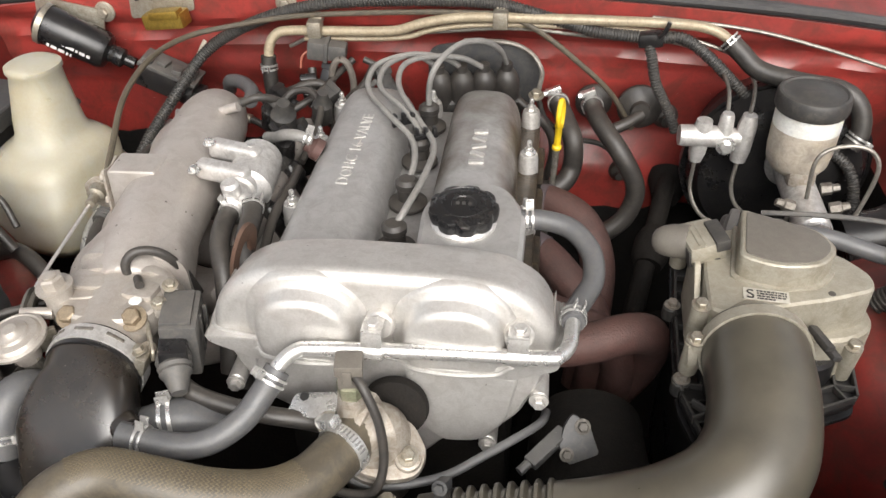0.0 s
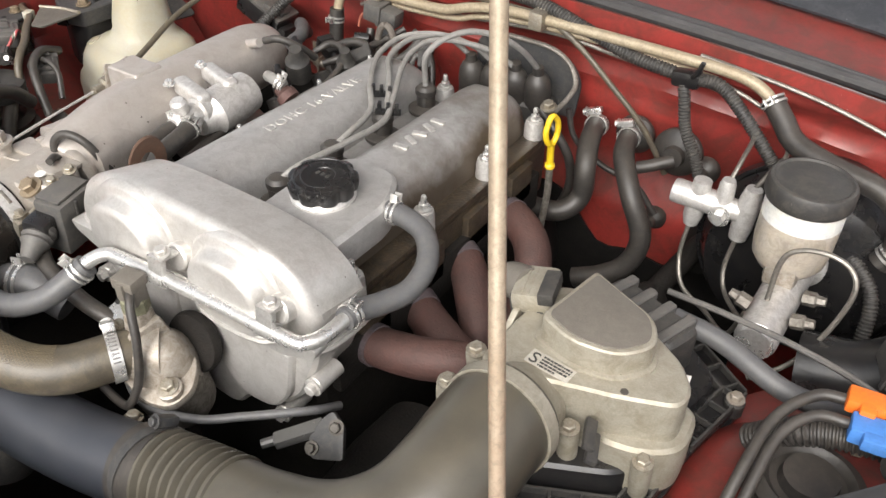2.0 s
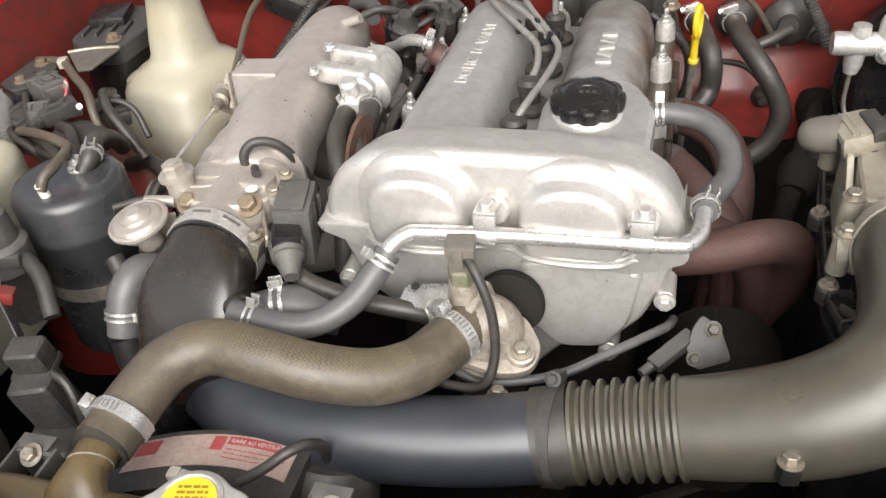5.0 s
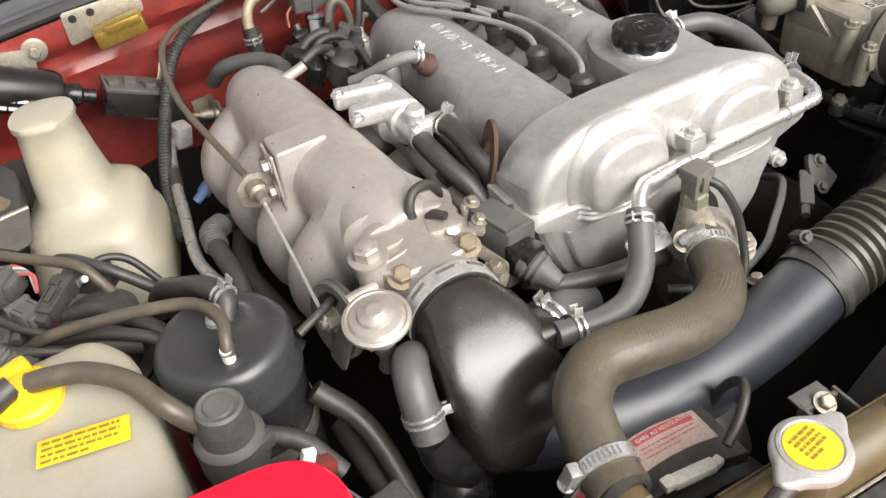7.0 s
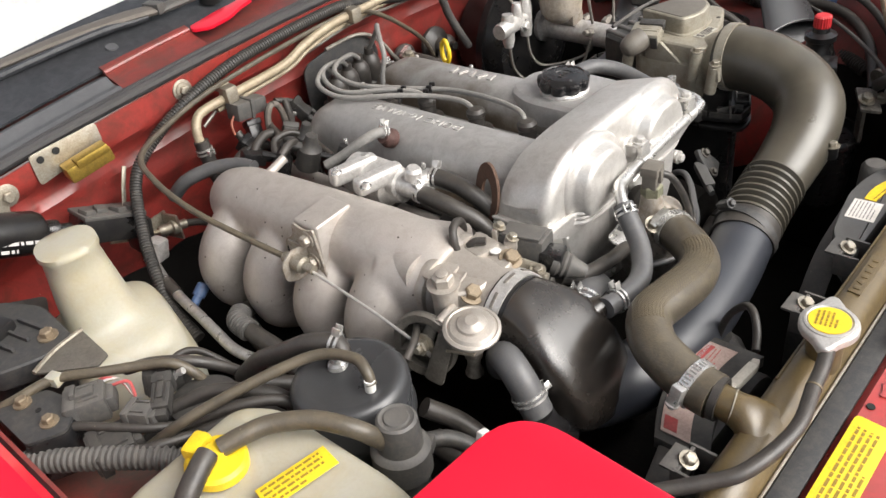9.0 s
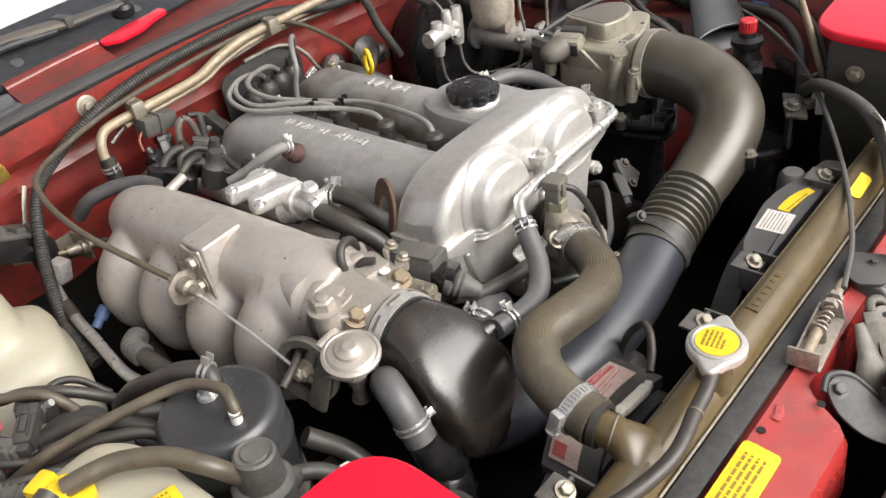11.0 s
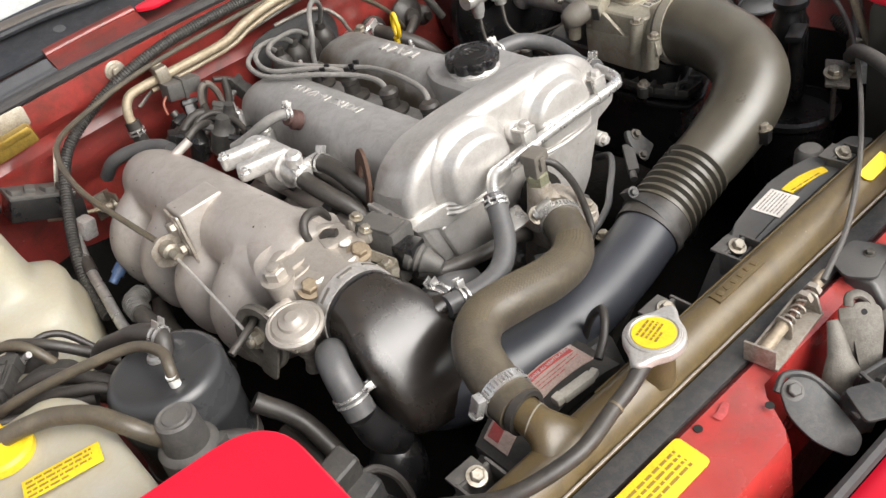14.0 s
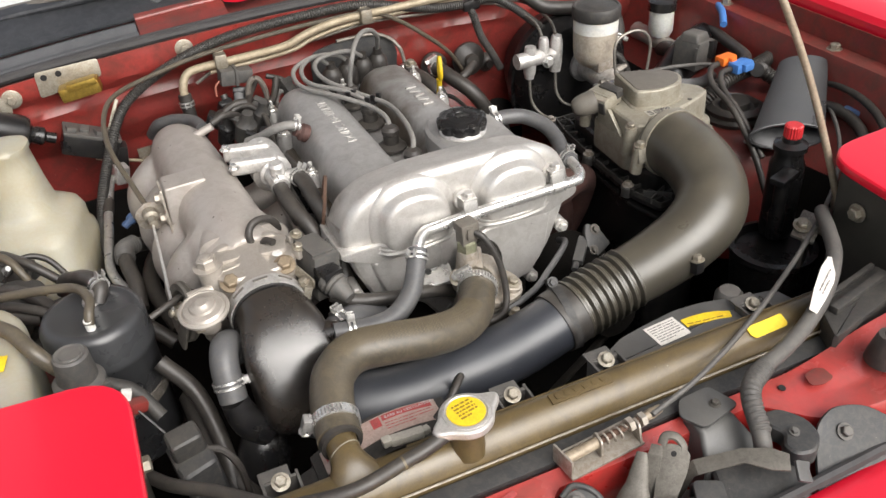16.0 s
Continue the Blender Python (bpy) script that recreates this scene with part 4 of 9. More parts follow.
# front housing over the cam wheels
face = [(-0.156, 0.757), (-0.154, 0.782), (-0.138, 0.812), (-0.105, 0.832), (-0.05, 0.838), (0.06, 0.838), (0.112, 0.832), (0.142, 0.812), (0.156, 0.782), (0.157, 0.757), (0.10, 0.742), (0.06, 0.744), (0.0, 0.752), (-0.06, 0.742), (-0.115, 0.742)]
front_pose = Matrix(((1, 0, 0, 0), (0, 0, -1, 0.086), (0, 1, 0, 0), (0, 0, 0, 1)))
fh = prism(rounded(face, 0.02, 3), 0.070, front_pose, 0.0)
bmesh.ops.recalc_face_normals(fh, faces=fh.faces)
edges = [e for e in fh.edges if all(v.co.y < 0.02 for v in e.verts) and e.calc_face_angle(0) > 0.6]
bmesh.ops.bevel(fh, geom=edges, offset=0.013, segments=5, affect="EDGES", profile=0.5)
for v in fh.verts:
    if v.co.y > 0.05 and v.co.z > 0.78:
        v.co.z -= 0.016 * (v.co.y - 0.05) / 0.036
part("front_housing", fh, CAST, cover, "smooth cast front housing", 50)
part("seam_flange", prism(rounded([(-0.163, 0.762), (-0.158, 0.752), (-0.118, 0.736), (-0.06, 0.734), (-0.02, 0.746), (0.02, 0.746), (0.06, 0.736), (0.12, 0.734), (0.160, 0.750), (0.163, 0.762)], 0.006), 0.082, Matrix(((1, 0, 0, 0), (0, 0, -1, 0.09), (0, 1, 0, 0), (0, 0, 0, 1))), 0.002), CAST, cover)

for z, r in ((0.7610, 0.0026), (0.7555, 0.0026), (0.7495, 0.0032)):
    part("joint_lip", tube([(-0.161, 0.086, z), (-0.161, 0.045, z), (-0.155, 0.022, z), (-0.132, 0.014, z), (-0.112, 0.010, z), (-0.100, 0.000, z), (-0.064, -0.004, z), (-0.028, 0.000, z), (-0.014, 0.010, z), (0.016, 0.010, z), (0.032, 0.000, z),
                            (0.068, -0.004, z), (0.104, 0.000, z), (0.118, 0.010, z), (0.138, 0.014, z), (0.156, 0.022, z), (0.163, 0.045, z), (0.163, 0.086, z)], r, 8, 6), CAST, cover, "thin machined joint lip")


def bulge(x):
    """The D-shaped swelling over one cam wheel: a low step, a steep rim and a nearly flat face, cut straight below."""
    bm = bmesh.new()
    rings = []
    for r, y in ((0.058, 0.022), (0.056, 0.0145), (0.053, 0.0125), (0.0475, 0.0118), (0.0450, 0.0085), (0.0435, -0.001), (0.0405, -0.0052), (0.036, -0.0066), (0.018, -0.0075), (0.0, -0.0078)):
        if r == 0:
            rings.append([bm.verts.new((x, y, 0.788))])
            continue
        row = []
        for k in range(48):
            a = 2 * math.pi * k / 48
            cx, cz = math.cos(a), math.sin(a)
            row.append(bm.verts.new((x + r * math.copysign(abs(cx) ** 0.85, cx), y, max(0.7795 + r * 0.98 * math.copysign(abs(cz) ** 0.85, cz), 0.760 - 0.12 * (0.058 - r)))))
        rings.append(row)
    for a, b in zip(rings, rings[1:]):
        for k in range(48):
            k2 = (k + 1) % 48
            bm.faces.new((a[k], a[k2], b[0]) if len(b) == 1 else (a[k], a[k2], b[k2], b[k]))
    return bm


part("cam_wheel_bulge", bulge(-0.064), CAST, cover, "", 60)
part("cam_wheel_bulge", bulge(0.068), CAST, cover, "", 60)
for x in (0.0025, 0.124):
    part("pipe_boss", lathe([(0.014, -0.02), (0.014, 0.006), (0.012, 0.008)], (x, 0.012, 0.790), (0, -1, 0.2), 20), CAST, cover)

# raised lettering, and the maker's mark as plain raised shapes
lettering("raised_lettering", "DOHC 16-VALVE", 0.0185, frame_at((-0.067, 0.203, 0.8026), (0, 1, -0.03), (0, 0.03, 1)), LETTER, cover, 0.0012, 1.06, "raised bright lettering")
for k in range(5):
    part("maker_mark", box((0.064, 0.264 + k * 0.0172, 0.8018 - 0.03 * k * 0.0172), (0.0165, 0.0062, 0.003), (0, 0, (6, -22, 18, -20, 4)[k]), 0.0006), LETTER, cover)
# cover bolts in their bosses
for x, y, z in ((0.121, 0.225, 0.755), (0.120, 0.35, 0.752), (0.119, 0.463, 0.748), (0.128, 0.100, 0.757), (-0.134, 0.219, 0.752), (-0.135, 0.079, 0.757), (-0.136, 0.36, 0.75), (-0.13, 0.455, 0.748), (-0.008, 0.085, 0.770), (-0.008, 0.455, 0.757)):
    part("bolt_boss", lathe([(0.0125, -0.016), (0.0120, 0.004), (0.0105, 0.011), (0.0085, 0.012)], (x, y, z), (0, 0, 1), 16), CAST_BRIGHT if x > 0.1 else CAST_TUBE, cover)
    part("cover_bolt", bolt((x, y, z + 0.012), (0, 0, 1), 0.0058, 0.010), STEEL, cover, "bright plated bolt")
part("breather_stub", tube([(0.100, 0.168, 0.793), (0.128, 0.168, 0.797)], 0.010, 14), CAST_BRIGHT, cover)
part("valve_grommet", lathe([(0.013, -0.003), (0.013, 0.006), (0.009, 0.010), (0.009, 0.016)], (-0.119, 0.288, 0.790), (-0.8, 0, 0.55), 20), SHIELD, cover, "dark red rubber grommet")

cap = thing("oil_filler_cap", (0.063, 0.139, 0.813), "black ribbed plastic oil filler cap screwed on the valve cover", "filler cap")
part("cap_body", lathe([(0.029, -0.002), (0.0325, 0.0), (0.0335, 0.0025), (0.0345, 0.010), (0.0335, 0.0135), (0.030, 0.0150)], (0.063, 0.141, 0.8160), (0, -0.03, 1), 120, 9, 0.0036), PLASTIC, cap)
part("cap_disc", lathe([(0.030, 0.0145), (0.0275, 0.0158), (0.0262, 0.0145), (0.0215, 0.0150), (0.0205, 0.0158), (0.0125, 0.0160), (0.0118, 0.0152), (0, 0.0152)], (0.063, 0.141, 0.8160), (0, -0.03, 1), 40), PLASTIC, cap)
for k in range(3):
    part("cap_print", box((0.063 - 0.006 + 0.006 * k, 0.141, 0.8319), (0.0035, 0.005, 0.0006), bevel=0.0), PLASTIC_GREY, cap)

timing = thing("timing_cover", (0, 0.05, 0.60), "cast grey lower timing cover with chamfered panels", "timing cover")
low = [(-0.150, 0.750), (-0.146, 0.728), (-0.122, 0.672), (-0.095, 0.655), (-0.06, 0.645), (-0.03, 0.600), (0.03, 0.595), (0.06, 0.632), (0.10, 0.640), (0.128, 0.672), (0.150, 0.728), (0.153, 0.750)]
part("cover_body", prism(rounded(low, 0.012, 3), 0.066, Matrix(((1, 0, 0, 0), (0, 0, -1, 0.086), (0, 1, 0, 0), (0, 0, 0, 1))), 0.010, 3), CAST, timing)
part("cover_panel", prism(rounded([(0.020, 0.735), (0.030, 0.66), (0.055, 0.635), (0.095, 0.64), (0.118, 0.672), (0.128, 0.735)], 0.012, 3), 0.014, Matrix(((1, 0, 0, 0), (0, 0, -1, 0.026), (0, 1, 0, 0), (0, 0, 0, 1))), 0.007, 3), CAST, timing)
part("cover_panel", prism(rounded([(-0.125, 0.735), (-0.108, 0.678), (-0.06, 0.66), (-0.03, 0.675), (-0.028, 0.735)], 0.012, 3), 0.012, Matrix(((1, 0, 0, 0), (0, 0, -1, 0.026), (0, 1, 0, 0), (0, 0, 0, 1))), 0.006, 3), CAST, timing)
for x, z in ((0.146, 0.700), (-0.146, 0.690), (0.10, 0.632), (-0.02, 0.62)):
    part("bolt_lug", lathe([(0.009, -0.03), (0.009, 0.0), (0.0078, 0.0015)], (x, 0.020, z), (0, -1, 0), 16), CAST, timing)
    part("cover_bolt", bolt((x, 0.018, z), (0, -1, 0), 0.0062), CAP_PLATE, timing)

# ---- breather pipe across the front and its hoses ----
pipe = thing("breather_pipe", (0.05, -0.005, 0.75), "bright plated steel breather pipe across the timing end", "pipe")
part("steel_pipe", tube([(-0.088, -0.047, 0.758), (-0.079, -0.034, 0.772), (-0.066, -0.021, 0.780), (-0.045, -0.016, 0.7805), (0.05, -0.010, 0.7805), (0.145, -0.005, 0.779), (0.160, 0.0, 0.779), (0.168, 0.014, 0.780), (0.171, 0.045, 0.782)], 0.0068, 14, 8), STEEL, pipe)
for x, y in ((0.0, -0.013), (0.124, -0.006)):
    br = part("bracket", joined(box((x, y - 0.001, 0.7905), (0.018, 0.006, 0.020), (-8, 0, 0), 0.001), box((x, y + 0.008, 0.801), (0.018, 0.022, 0.003), (-8, 0, 0), 0.001), ring((x, y, 0.780), (1, 0.05, 0), 0.007, 0.018, 0.0016)), STEEL, pipe, "plated strap bracket")
    part("bracket_bolt", bolt((x + 0.001, y + 0.006, 0.803), (0, -0.15, 1), 0.0058), CAP_PLATE, br)
hose("breather_hose", [(0.118, 0.168, 0.797), (0.140, 0.168, 0.798), (0.168, 0.160, 0.795), (0.188, 0.135, 0.786), (0.190, 0.105, 0.777), (0.180, 0.078, 0.776), (0.172, 0.055, 0.780), (0.171, 0.038, 0.782)], 0.0105, RUBBER_GREY,
     "grey rubber breather hose curving from cover to pipe", ends=((0.06, "spring", (0, 0.3, 1)), (0.93, "spring", (0.3, 0, 1))))
hose("breather_hose", [(-0.079, -0.034, 0.770), (-0.088, -0.048, 0.758), (-0.104, -0.070, 0.742), (-0.130, -0.088, 0.732), (-0.160, -0.094, 0.731), (-0.205, -0.090, 0.735)], 0.0115, RUBBER_GREY,
     "grey rubber breather hose running down to the intake chamber", ends=((0.10, "spring", (0.2, 0.5, 1)), (0.93, "spring", (0, 0.3, 1))))

# ---- spark plug leads ----
PLUG_Y = (0.150, 0.235, 0.325, 0.412)
COIL = ((-0.008, 0.518), (0.022, 0.524), (0.052, 0.530), (0.082, 0.536))


def plug_lead(k, points):
    y = PLUG_Y[k]
    z = 0.764 - 0.03 * (y - 0.1)
    t = thing("spark_plug_lead", (-0.008, y, z), "grey spark plug lead with a black rubber boot", "spark plug lead", "spark plug leads")
    part("boot", lathe([(0.0215, 0.0), (0.0215, 0.004), (0.017, 0.007), (0.0115, 0.009), (0.0115, 0.022), (0.013, 0.024), (0.013, 0.030), (0.009, 0.034), (0, 0.035)], (-0.008, y, z), (0, 0, 1), 24), RUBBER, t, "black rubber plug boot")
    part("lead", tube(points, 0.0037, 10, 8), WIRE_GREY, t)
    return t


plug_lead(0, [(-0.008, 0.150, 0.790), (0.002, 0.171, 0.802), (0.012, 0.232, 0.802), (0.013, 0.298, 0.798), (-0.008, 0.345, 0.799), (-0.040, 0.405, 0.804), (-0.050, 0.440, 0.809), (-0.045, 0.468, 0.815), (-0.020, 0.490, 0.815), (0.022, 0.507, 0.808), (0.050, 0.523, 0.788)])
plug_lead(1, [(-0.008, 0.235, 0.788), (-0.004, 0.262, 0.797), (-0.014, 0.310, 0.798), (-0.044, 0.348, 0.804), (-0.080, 0.405, 0.804), (-0.088, 0.440, 0.808), (-0.078, 0.470, 0.814), (-0.040, 0.494, 0.816), (0.000, 0.508, 0.806), (0.021, 0.519, 0.788)])
plug_lead(2, [(-0.008, 0.325, 0.786), (-0.012, 0.340, 0.797), (-0.036, 0.375, 0.803), (-0.067, 0.415, 0.804), (-0.074, 0.443, 0.808), (-0.066, 0.470, 0.814), (-0.038, 0.500, 0.812), (-0.010, 0.516, 0.788)])
plug_lead(3, [(-0.008, 0.412, 0.784), (-0.007, 0.408, 0.810), (-0.002, 0.404, 0.834), (0.010, 0.420, 0.850), (0.030, 0.444, 0.857), (0.055, 0.472, 0.848), (0.074, 0.500, 0.824), (0.082, 0.533, 0.788)])
for at, turn in (((0.000, 0.325, 0.794), 30), ((-0.030, 0.352, 0.796), 34)):
    comb = thing("lead_separator", at, "small black plastic separator comb clipped over the spark plug leads", "clip", "lead separators")
    part("comb_bar", box(at, (0.030, 0.006, 0.007), (0, 0, turn), 0.0015), PLASTIC, comb)
    for k in (-1, 0, 1):
        part("comb_tooth", box((at[0] + 0.010 * k, at[1] + 0.003 * k, at[2] + 0.006), (0.0045, 0.008, 0.010), (0, 0, turn), 0.0012), PLASTIC, comb)

coil = thing("ignition_coil", (0.04, 0.535, 0.70), "dusty black ignition coil pack behind the valve cover", "ignition coil")
part("body", box((0.042, 0.537, 0.716), (0.124, 0.044, 0.05), (0, 0, 10), 0.010, 3), PLASTIC_GREY, coil)
for x, y in COIL:
    part("tower", lathe([(0.0160, -0.045), (0.0175, -0.040), (0.0180, -0.004), (0.0165, 0.008), (0.0125, 0.016), (0.0080, 0.020), (0.0072, 0.030), (0.0, 0.032)], (x, y, 0.762), (0, -0.12, 1), 28), RUBBER, coil, "black rubber coil tower")
    part("tower_band", ring((x, y + 0.004, 0.7395), (0, -0.12, 1), 0.0178, 0.004, 0.0012), PLASTIC_GREY, coil)
part("back_plate", prism(rounded([(-0.030, 0.715), (0.124, 0.715), (0.130, 0.768), (0.118, 0.790), (0.088, 0.806), (0.030, 0.806), (-0.030, 0.795)], [0.004, 0.006, 0.016, 0.02, 0.02, 0.03, 0.02]), 0.003, Matrix(((1, 0, 0, 0), (0, 0, -1, 0.568), (0, 1, 0, 0), (0, 0, 0, 1))), 0.0008), BRACKET, coil, "dark pressed steel back plate")
part("plate_lip", tube([(0.020, 0.563, 0.807), (0.080, 0.562, 0.807), (0.112, 0.558, 0.796), (0.129, 0.548, 0.776), (0.128, 0.530, 0.762), (0.123, 0.505, 0.752)], 0.0034, 8), CAST_DARK, coil, "pale rolled lip of the plate")
part("bracket_bolt", bolt((0.124, 0.487, 0.768), (0, -0.2, 1), 0.007), ZINC, coil)
# ---- dipstick ----
dip = thing("dipstick", (0.155, 0.444, 0.60), "engine dipstick with a bright yellow looped handle", "dipstick")
part("handle_grip", lathe([(0.0062, 0), (0.0062, 0.004), (0.0045, 0.006), (0.0045, 0.034), (0.0055, 0.036)], (0.155, 0.4435, 0.716), (0.02, -0.14, 1), 14), YELLOW, dip, "yellow plastic handle")
lm = frame_at((0.1565, 0.435, 0.772), (0.25, 0.95, 0.1), (-0.95, 0.25, 0.0))
loop = tube([lm @ Vector((0.0105 * math.sin(a) * (1 if math.cos(a) > -0.5 else 0.8), -0.019 * -math.cos(a), 0)) for a in (2 * math.pi * k / 18 for k in range(19))], 0.0036, 10, 2)
part("handle_loop", loop, YELLOW, dip, "yellow plastic loop")
part("dip_tube", tube([(0.155, 0.444, 0.718), (0.153, 0.448, 0.66), (0.146, 0.44, 0.55)], 0.0045, 10), CAST_DARK, dip)

# ---- exhaust manifold ----
exhaust = thing("exhaust_manifold", (0.16, 0.25, 0.55), "heat-stained brown tubular exhaust manifold", "exhaust manifold")
for pts in ([(0.118, 0.112, 0.675), (0.150, 0.108, 0.680), (0.195, 0.112, 0.688), (0.235, 0.128, 0.690), (0.262, 0.152, 0.665), (0.265, 0.18, 0.60), (0.24, 0.20, 0.52)],
            [(0.118, 0.205, 0.665), (0.145, 0.190, 0.662), (0.19, 0.168, 0.66), (0.225, 0.165, 0.64), (0.24, 0.18, 0.58), (0.235, 0.20, 0.50)],
            [(0.120, 0.290, 0.675), (0.145, 0.275, 0.672), (0.175, 0.245, 0.658), (0.205, 0.215, 0.63), (0.215, 0.21, 0.56), (0.21, 0.21, 0.50)],
            [(0.120, 0.382, 0.675), (0.150, 0.372, 0.680), (0.190, 0.345, 0.672), (0.212, 0.305, 0.64), (0.21, 0.26, 0.58), (0.2, 0.23, 0.5)]):
    part("runner", tube(pts, [0.019, 0.021, 0.0215, 0.0215, 0.0215], 18, 8), SHIELD, exhaust)
    part("runner_root", tube(pts[:2], [0.0215, 0.0222], 18, 4), RUNNER_ROOT, exhaust, "blued runner root")
part("flange", prism([(0.06, 0.648), (0.45, 0.648), (0.45, 0.70), (0.06, 0.70)], 0.012, Matrix(((0, 0, 1, 0.128), (1, 0, 0, 0), (0, 1, 0, 0), (0, 0, 0, 1))), 0.003), BLOCK, exhaust)

# ---- thermostat housing and top hose ----
thermo = thing("thermostat_housing", (0.0, -0.02, 0.66), "stained alloy thermostat housing with a sensor on top", "thermostat housing")

# added dark disc: draws the shade behind the housing, no real part
part("shade_disc", lathe([(0.031, -0.004), (0.032, 0.0), (0.030, 0.006), (0.022, 0.007)], (0.014, -0.002, 0.698), (0.05, -1, 0.25), 32), BLOCK, thermo, "dark disc that stands for the shade behind the housing")
part("body", lathe([(0.034, -0.030), (0.0325, -0.012), (0.029, 0.004), (0.023, 0.016), (0.015, 0.024), (0.0, 0.027)], (0.003, -0.036, 0.700), (0.1, -0.25, 1), 28), CAST_GRIMY, thermo, "", 60)
part("flange", prism(rounded([(-0.040, -0.026), (0.014, -0.036), (0.040, -0.028), (0.046, -0.004), (0.026, 0.026), (-0.034, 0.028)], [0.014, 0.02, 0.012, 0.014, 0.014, 0.014]), 0.011, frame_at((0.004, -0.036, 0.682), (1, 0.02, -0.06), (0.08, -0.28, 0.95)), 0.003), CAST_GRIMY, thermo)
part("lower_neck", lathe([(0.034, -0.06), (0.036, -0.03), (0.033, -0.002)], (0.004, -0.038, 0.682), (0.08, -0.28, 0.95), 24), CAST_DARK, thermo)
part("outlet", tube([(0.006, -0.034, 0.706), (-0.010, -0.050, 0.708), (-0.020, -0.066, 0.711)], [0.027, 0.023, 0.0205], 22), CAST_GRIMY, thermo, "", 60)
part("web", box((-0.004, -0.038, 0.722), (0.010, 0.040, 0.030), (20, 0, -20), 0.004), CAST_GRIMY, thermo)
part("sensor_well", lathe([(0.021, -0.062), (0.0165, -0.04), (0.0140, -0.02), (0.0125, -0.008)], (-0.016, -0.034, 0.757), (0, 0, 1), 22), CAST_GRIMY, thermo, "", 60)
part("sensor_collar", lathe([(0.0125, -0.010), (0.0130, -0.006), (0.0128, 0.004), (0.011, 0.006)], (-0.016, -0.034, 0.757), (0, 0, 1), 6), GREEN_STAIN, thermo, "brass collar with green stains")
part("sensor_plug", joined(box((-0.016, -0.034, 0.770), (0.021, 0.018, 0.022), (0, 0, 8), 0.003, 2, 1.0), box((-0.016, -0.034, 0.783), (0.024, 0.021, 0.012), (0, 0, 8), 0.002, 2, 1.0), box((-0.016, -0.044, 0.777), (0.008, 0.006, 0.016), (0, 0, 8), 0.001), ring((-0.016, -0.034, 0.786), (0, 0, 1), 0.006, 0.004, 0.0022)), METER_TOP, thermo, "dusty grey sensor plug")
part("bolt_boss", lathe([(0.0125, -0.014), (0.012, 0.0), (0.010, 0.001)], (0.034, -0.054, 0.692), (0.08, -0.28, 0.95), 16), CAST_GRIMY, thermo)
part("flange_bolt", bolt((0.034, -0.054, 0.693), (0.08, -0.28, 0.95), 0.0064), ZINC, thermo, "brown stained bolt")
part("flange_bolt", bolt((-0.036, -0.048, 0.722), (-0.3, -0.6, 0.8), 0.0072), ZINC, thermo)
part("ear", prism(rounded([(-0.085, -0.01), (-0.04, -0.014), (-0.035, 0.014), (-0.08, 0.012)], 0.006), 0.004, frame_at((0.004, -0.022, 0.716), (1, 0, 0.05), (-0.1, -0.3, 1)), 0.001), STEEL, thermo, "bright bracket ear with a hole")
part("ear_hole", lathe([(0.0042, 0), (0.0042, 0.0006), (0, 0.0006)], (-0.064, -0.0215, 0.7235), (-0.1, -0.3, 1), 14), HOLE, thermo)
hose("sensor_wire", [(-0.010, -0.040, 0.776), (0.000, -0.050, 0.768), (0.012, -0.060, 0.740), (0.016, -0.070, 0.705), (0.010, -0.080, 0.680), (-0.006, -0.080, 0.668), (-0.04, -0.075, 0.665)], 0.0042, RUBBER, "thin black sensor wire beside the thermostat", "wire")
TOP_HOSE = [(-0.010, -0.046, 0.709), (-0.022, -0.070, 0.711), (-0.042, -0.102, 0.711), (-0.070, -0.124, 0.716), (-0.112, -0.137, 0.728), (-0.158, -0.138, 0.738), (-0.198, -0.137, 0.741), (-0.226, -0.156, 0.738), (-0.238, -0.184, 0.731), (-0.243, -0.210, 0.7255), (-0.2455, -0.230, 0.7238)]
top_hose = hose("radiator_hose", TOP_HOSE, 0.0225, RUBBER_BROWN, "thick dusty brown upper radiator hose in an S-bend", ends=((0.09, "screw", (-0.4, 0.6, 1)), (0.895, "screw", (-1, -0.2, 0.2))), sides=28, step=8)
line = spline(TOP_HOSE, 24)
marks = bmesh.new()
for i in range(int(len(line) * 0.22), int(len(line) * 0.66), 2):
    run = (line[i + 1] - line[i - 1]).normalized()
    side = run.cross(Vector((0, 0, 1))).normalized()
    up = side.cross(run)
    for k in range(-4, 5):
        ang = radians(90 + 9 * k + (4.5 if i % 4 else 0) - 8)
        out = side * math.cos(ang) + up * math.sin(ang)
        across = run.cross(out)
        for lean in (-1, 1):
            d = (run + across * lean * 0.85).normalized() * 0.0021
            w = d.cross(out).normalized() * 0.00035
            c = line[i] + out * 0.0228 + across * lean * 0.0010
            q = [marks.verts.new(c + d * a + w * b - out * 0.0004 * (1 - h)) for h in (0, 1) for a, b in ((-1, -1), (1, -1), (1, 1), (-1, 1))]
            marks.faces.new(q[4:])
            for a in range(4):
                marks.faces.new((q[a], q[(a + 1) % 4], q[4 + (a + 1) % 4], q[4 + a]))
part("embossed_pattern", marks, EMBOSS, top_hose, "rubbed diamond pattern pressed into the hose")
# small wires and pipe low in front
hose("coolant_pipe", [(-0.05, -0.045, 0.668), (0.0, -0.065, 0.662), (0.06, -0.055, 0.668), (0.10, -0.030, 0.674), (0.130, -0.008, 0.678), (0.150, 0.014, 0.675), (0.155, 0.04, 0.66)], 0.0042, RUBBER_GREY, "thin grey coolant pipe below the timing cover", "pipe")

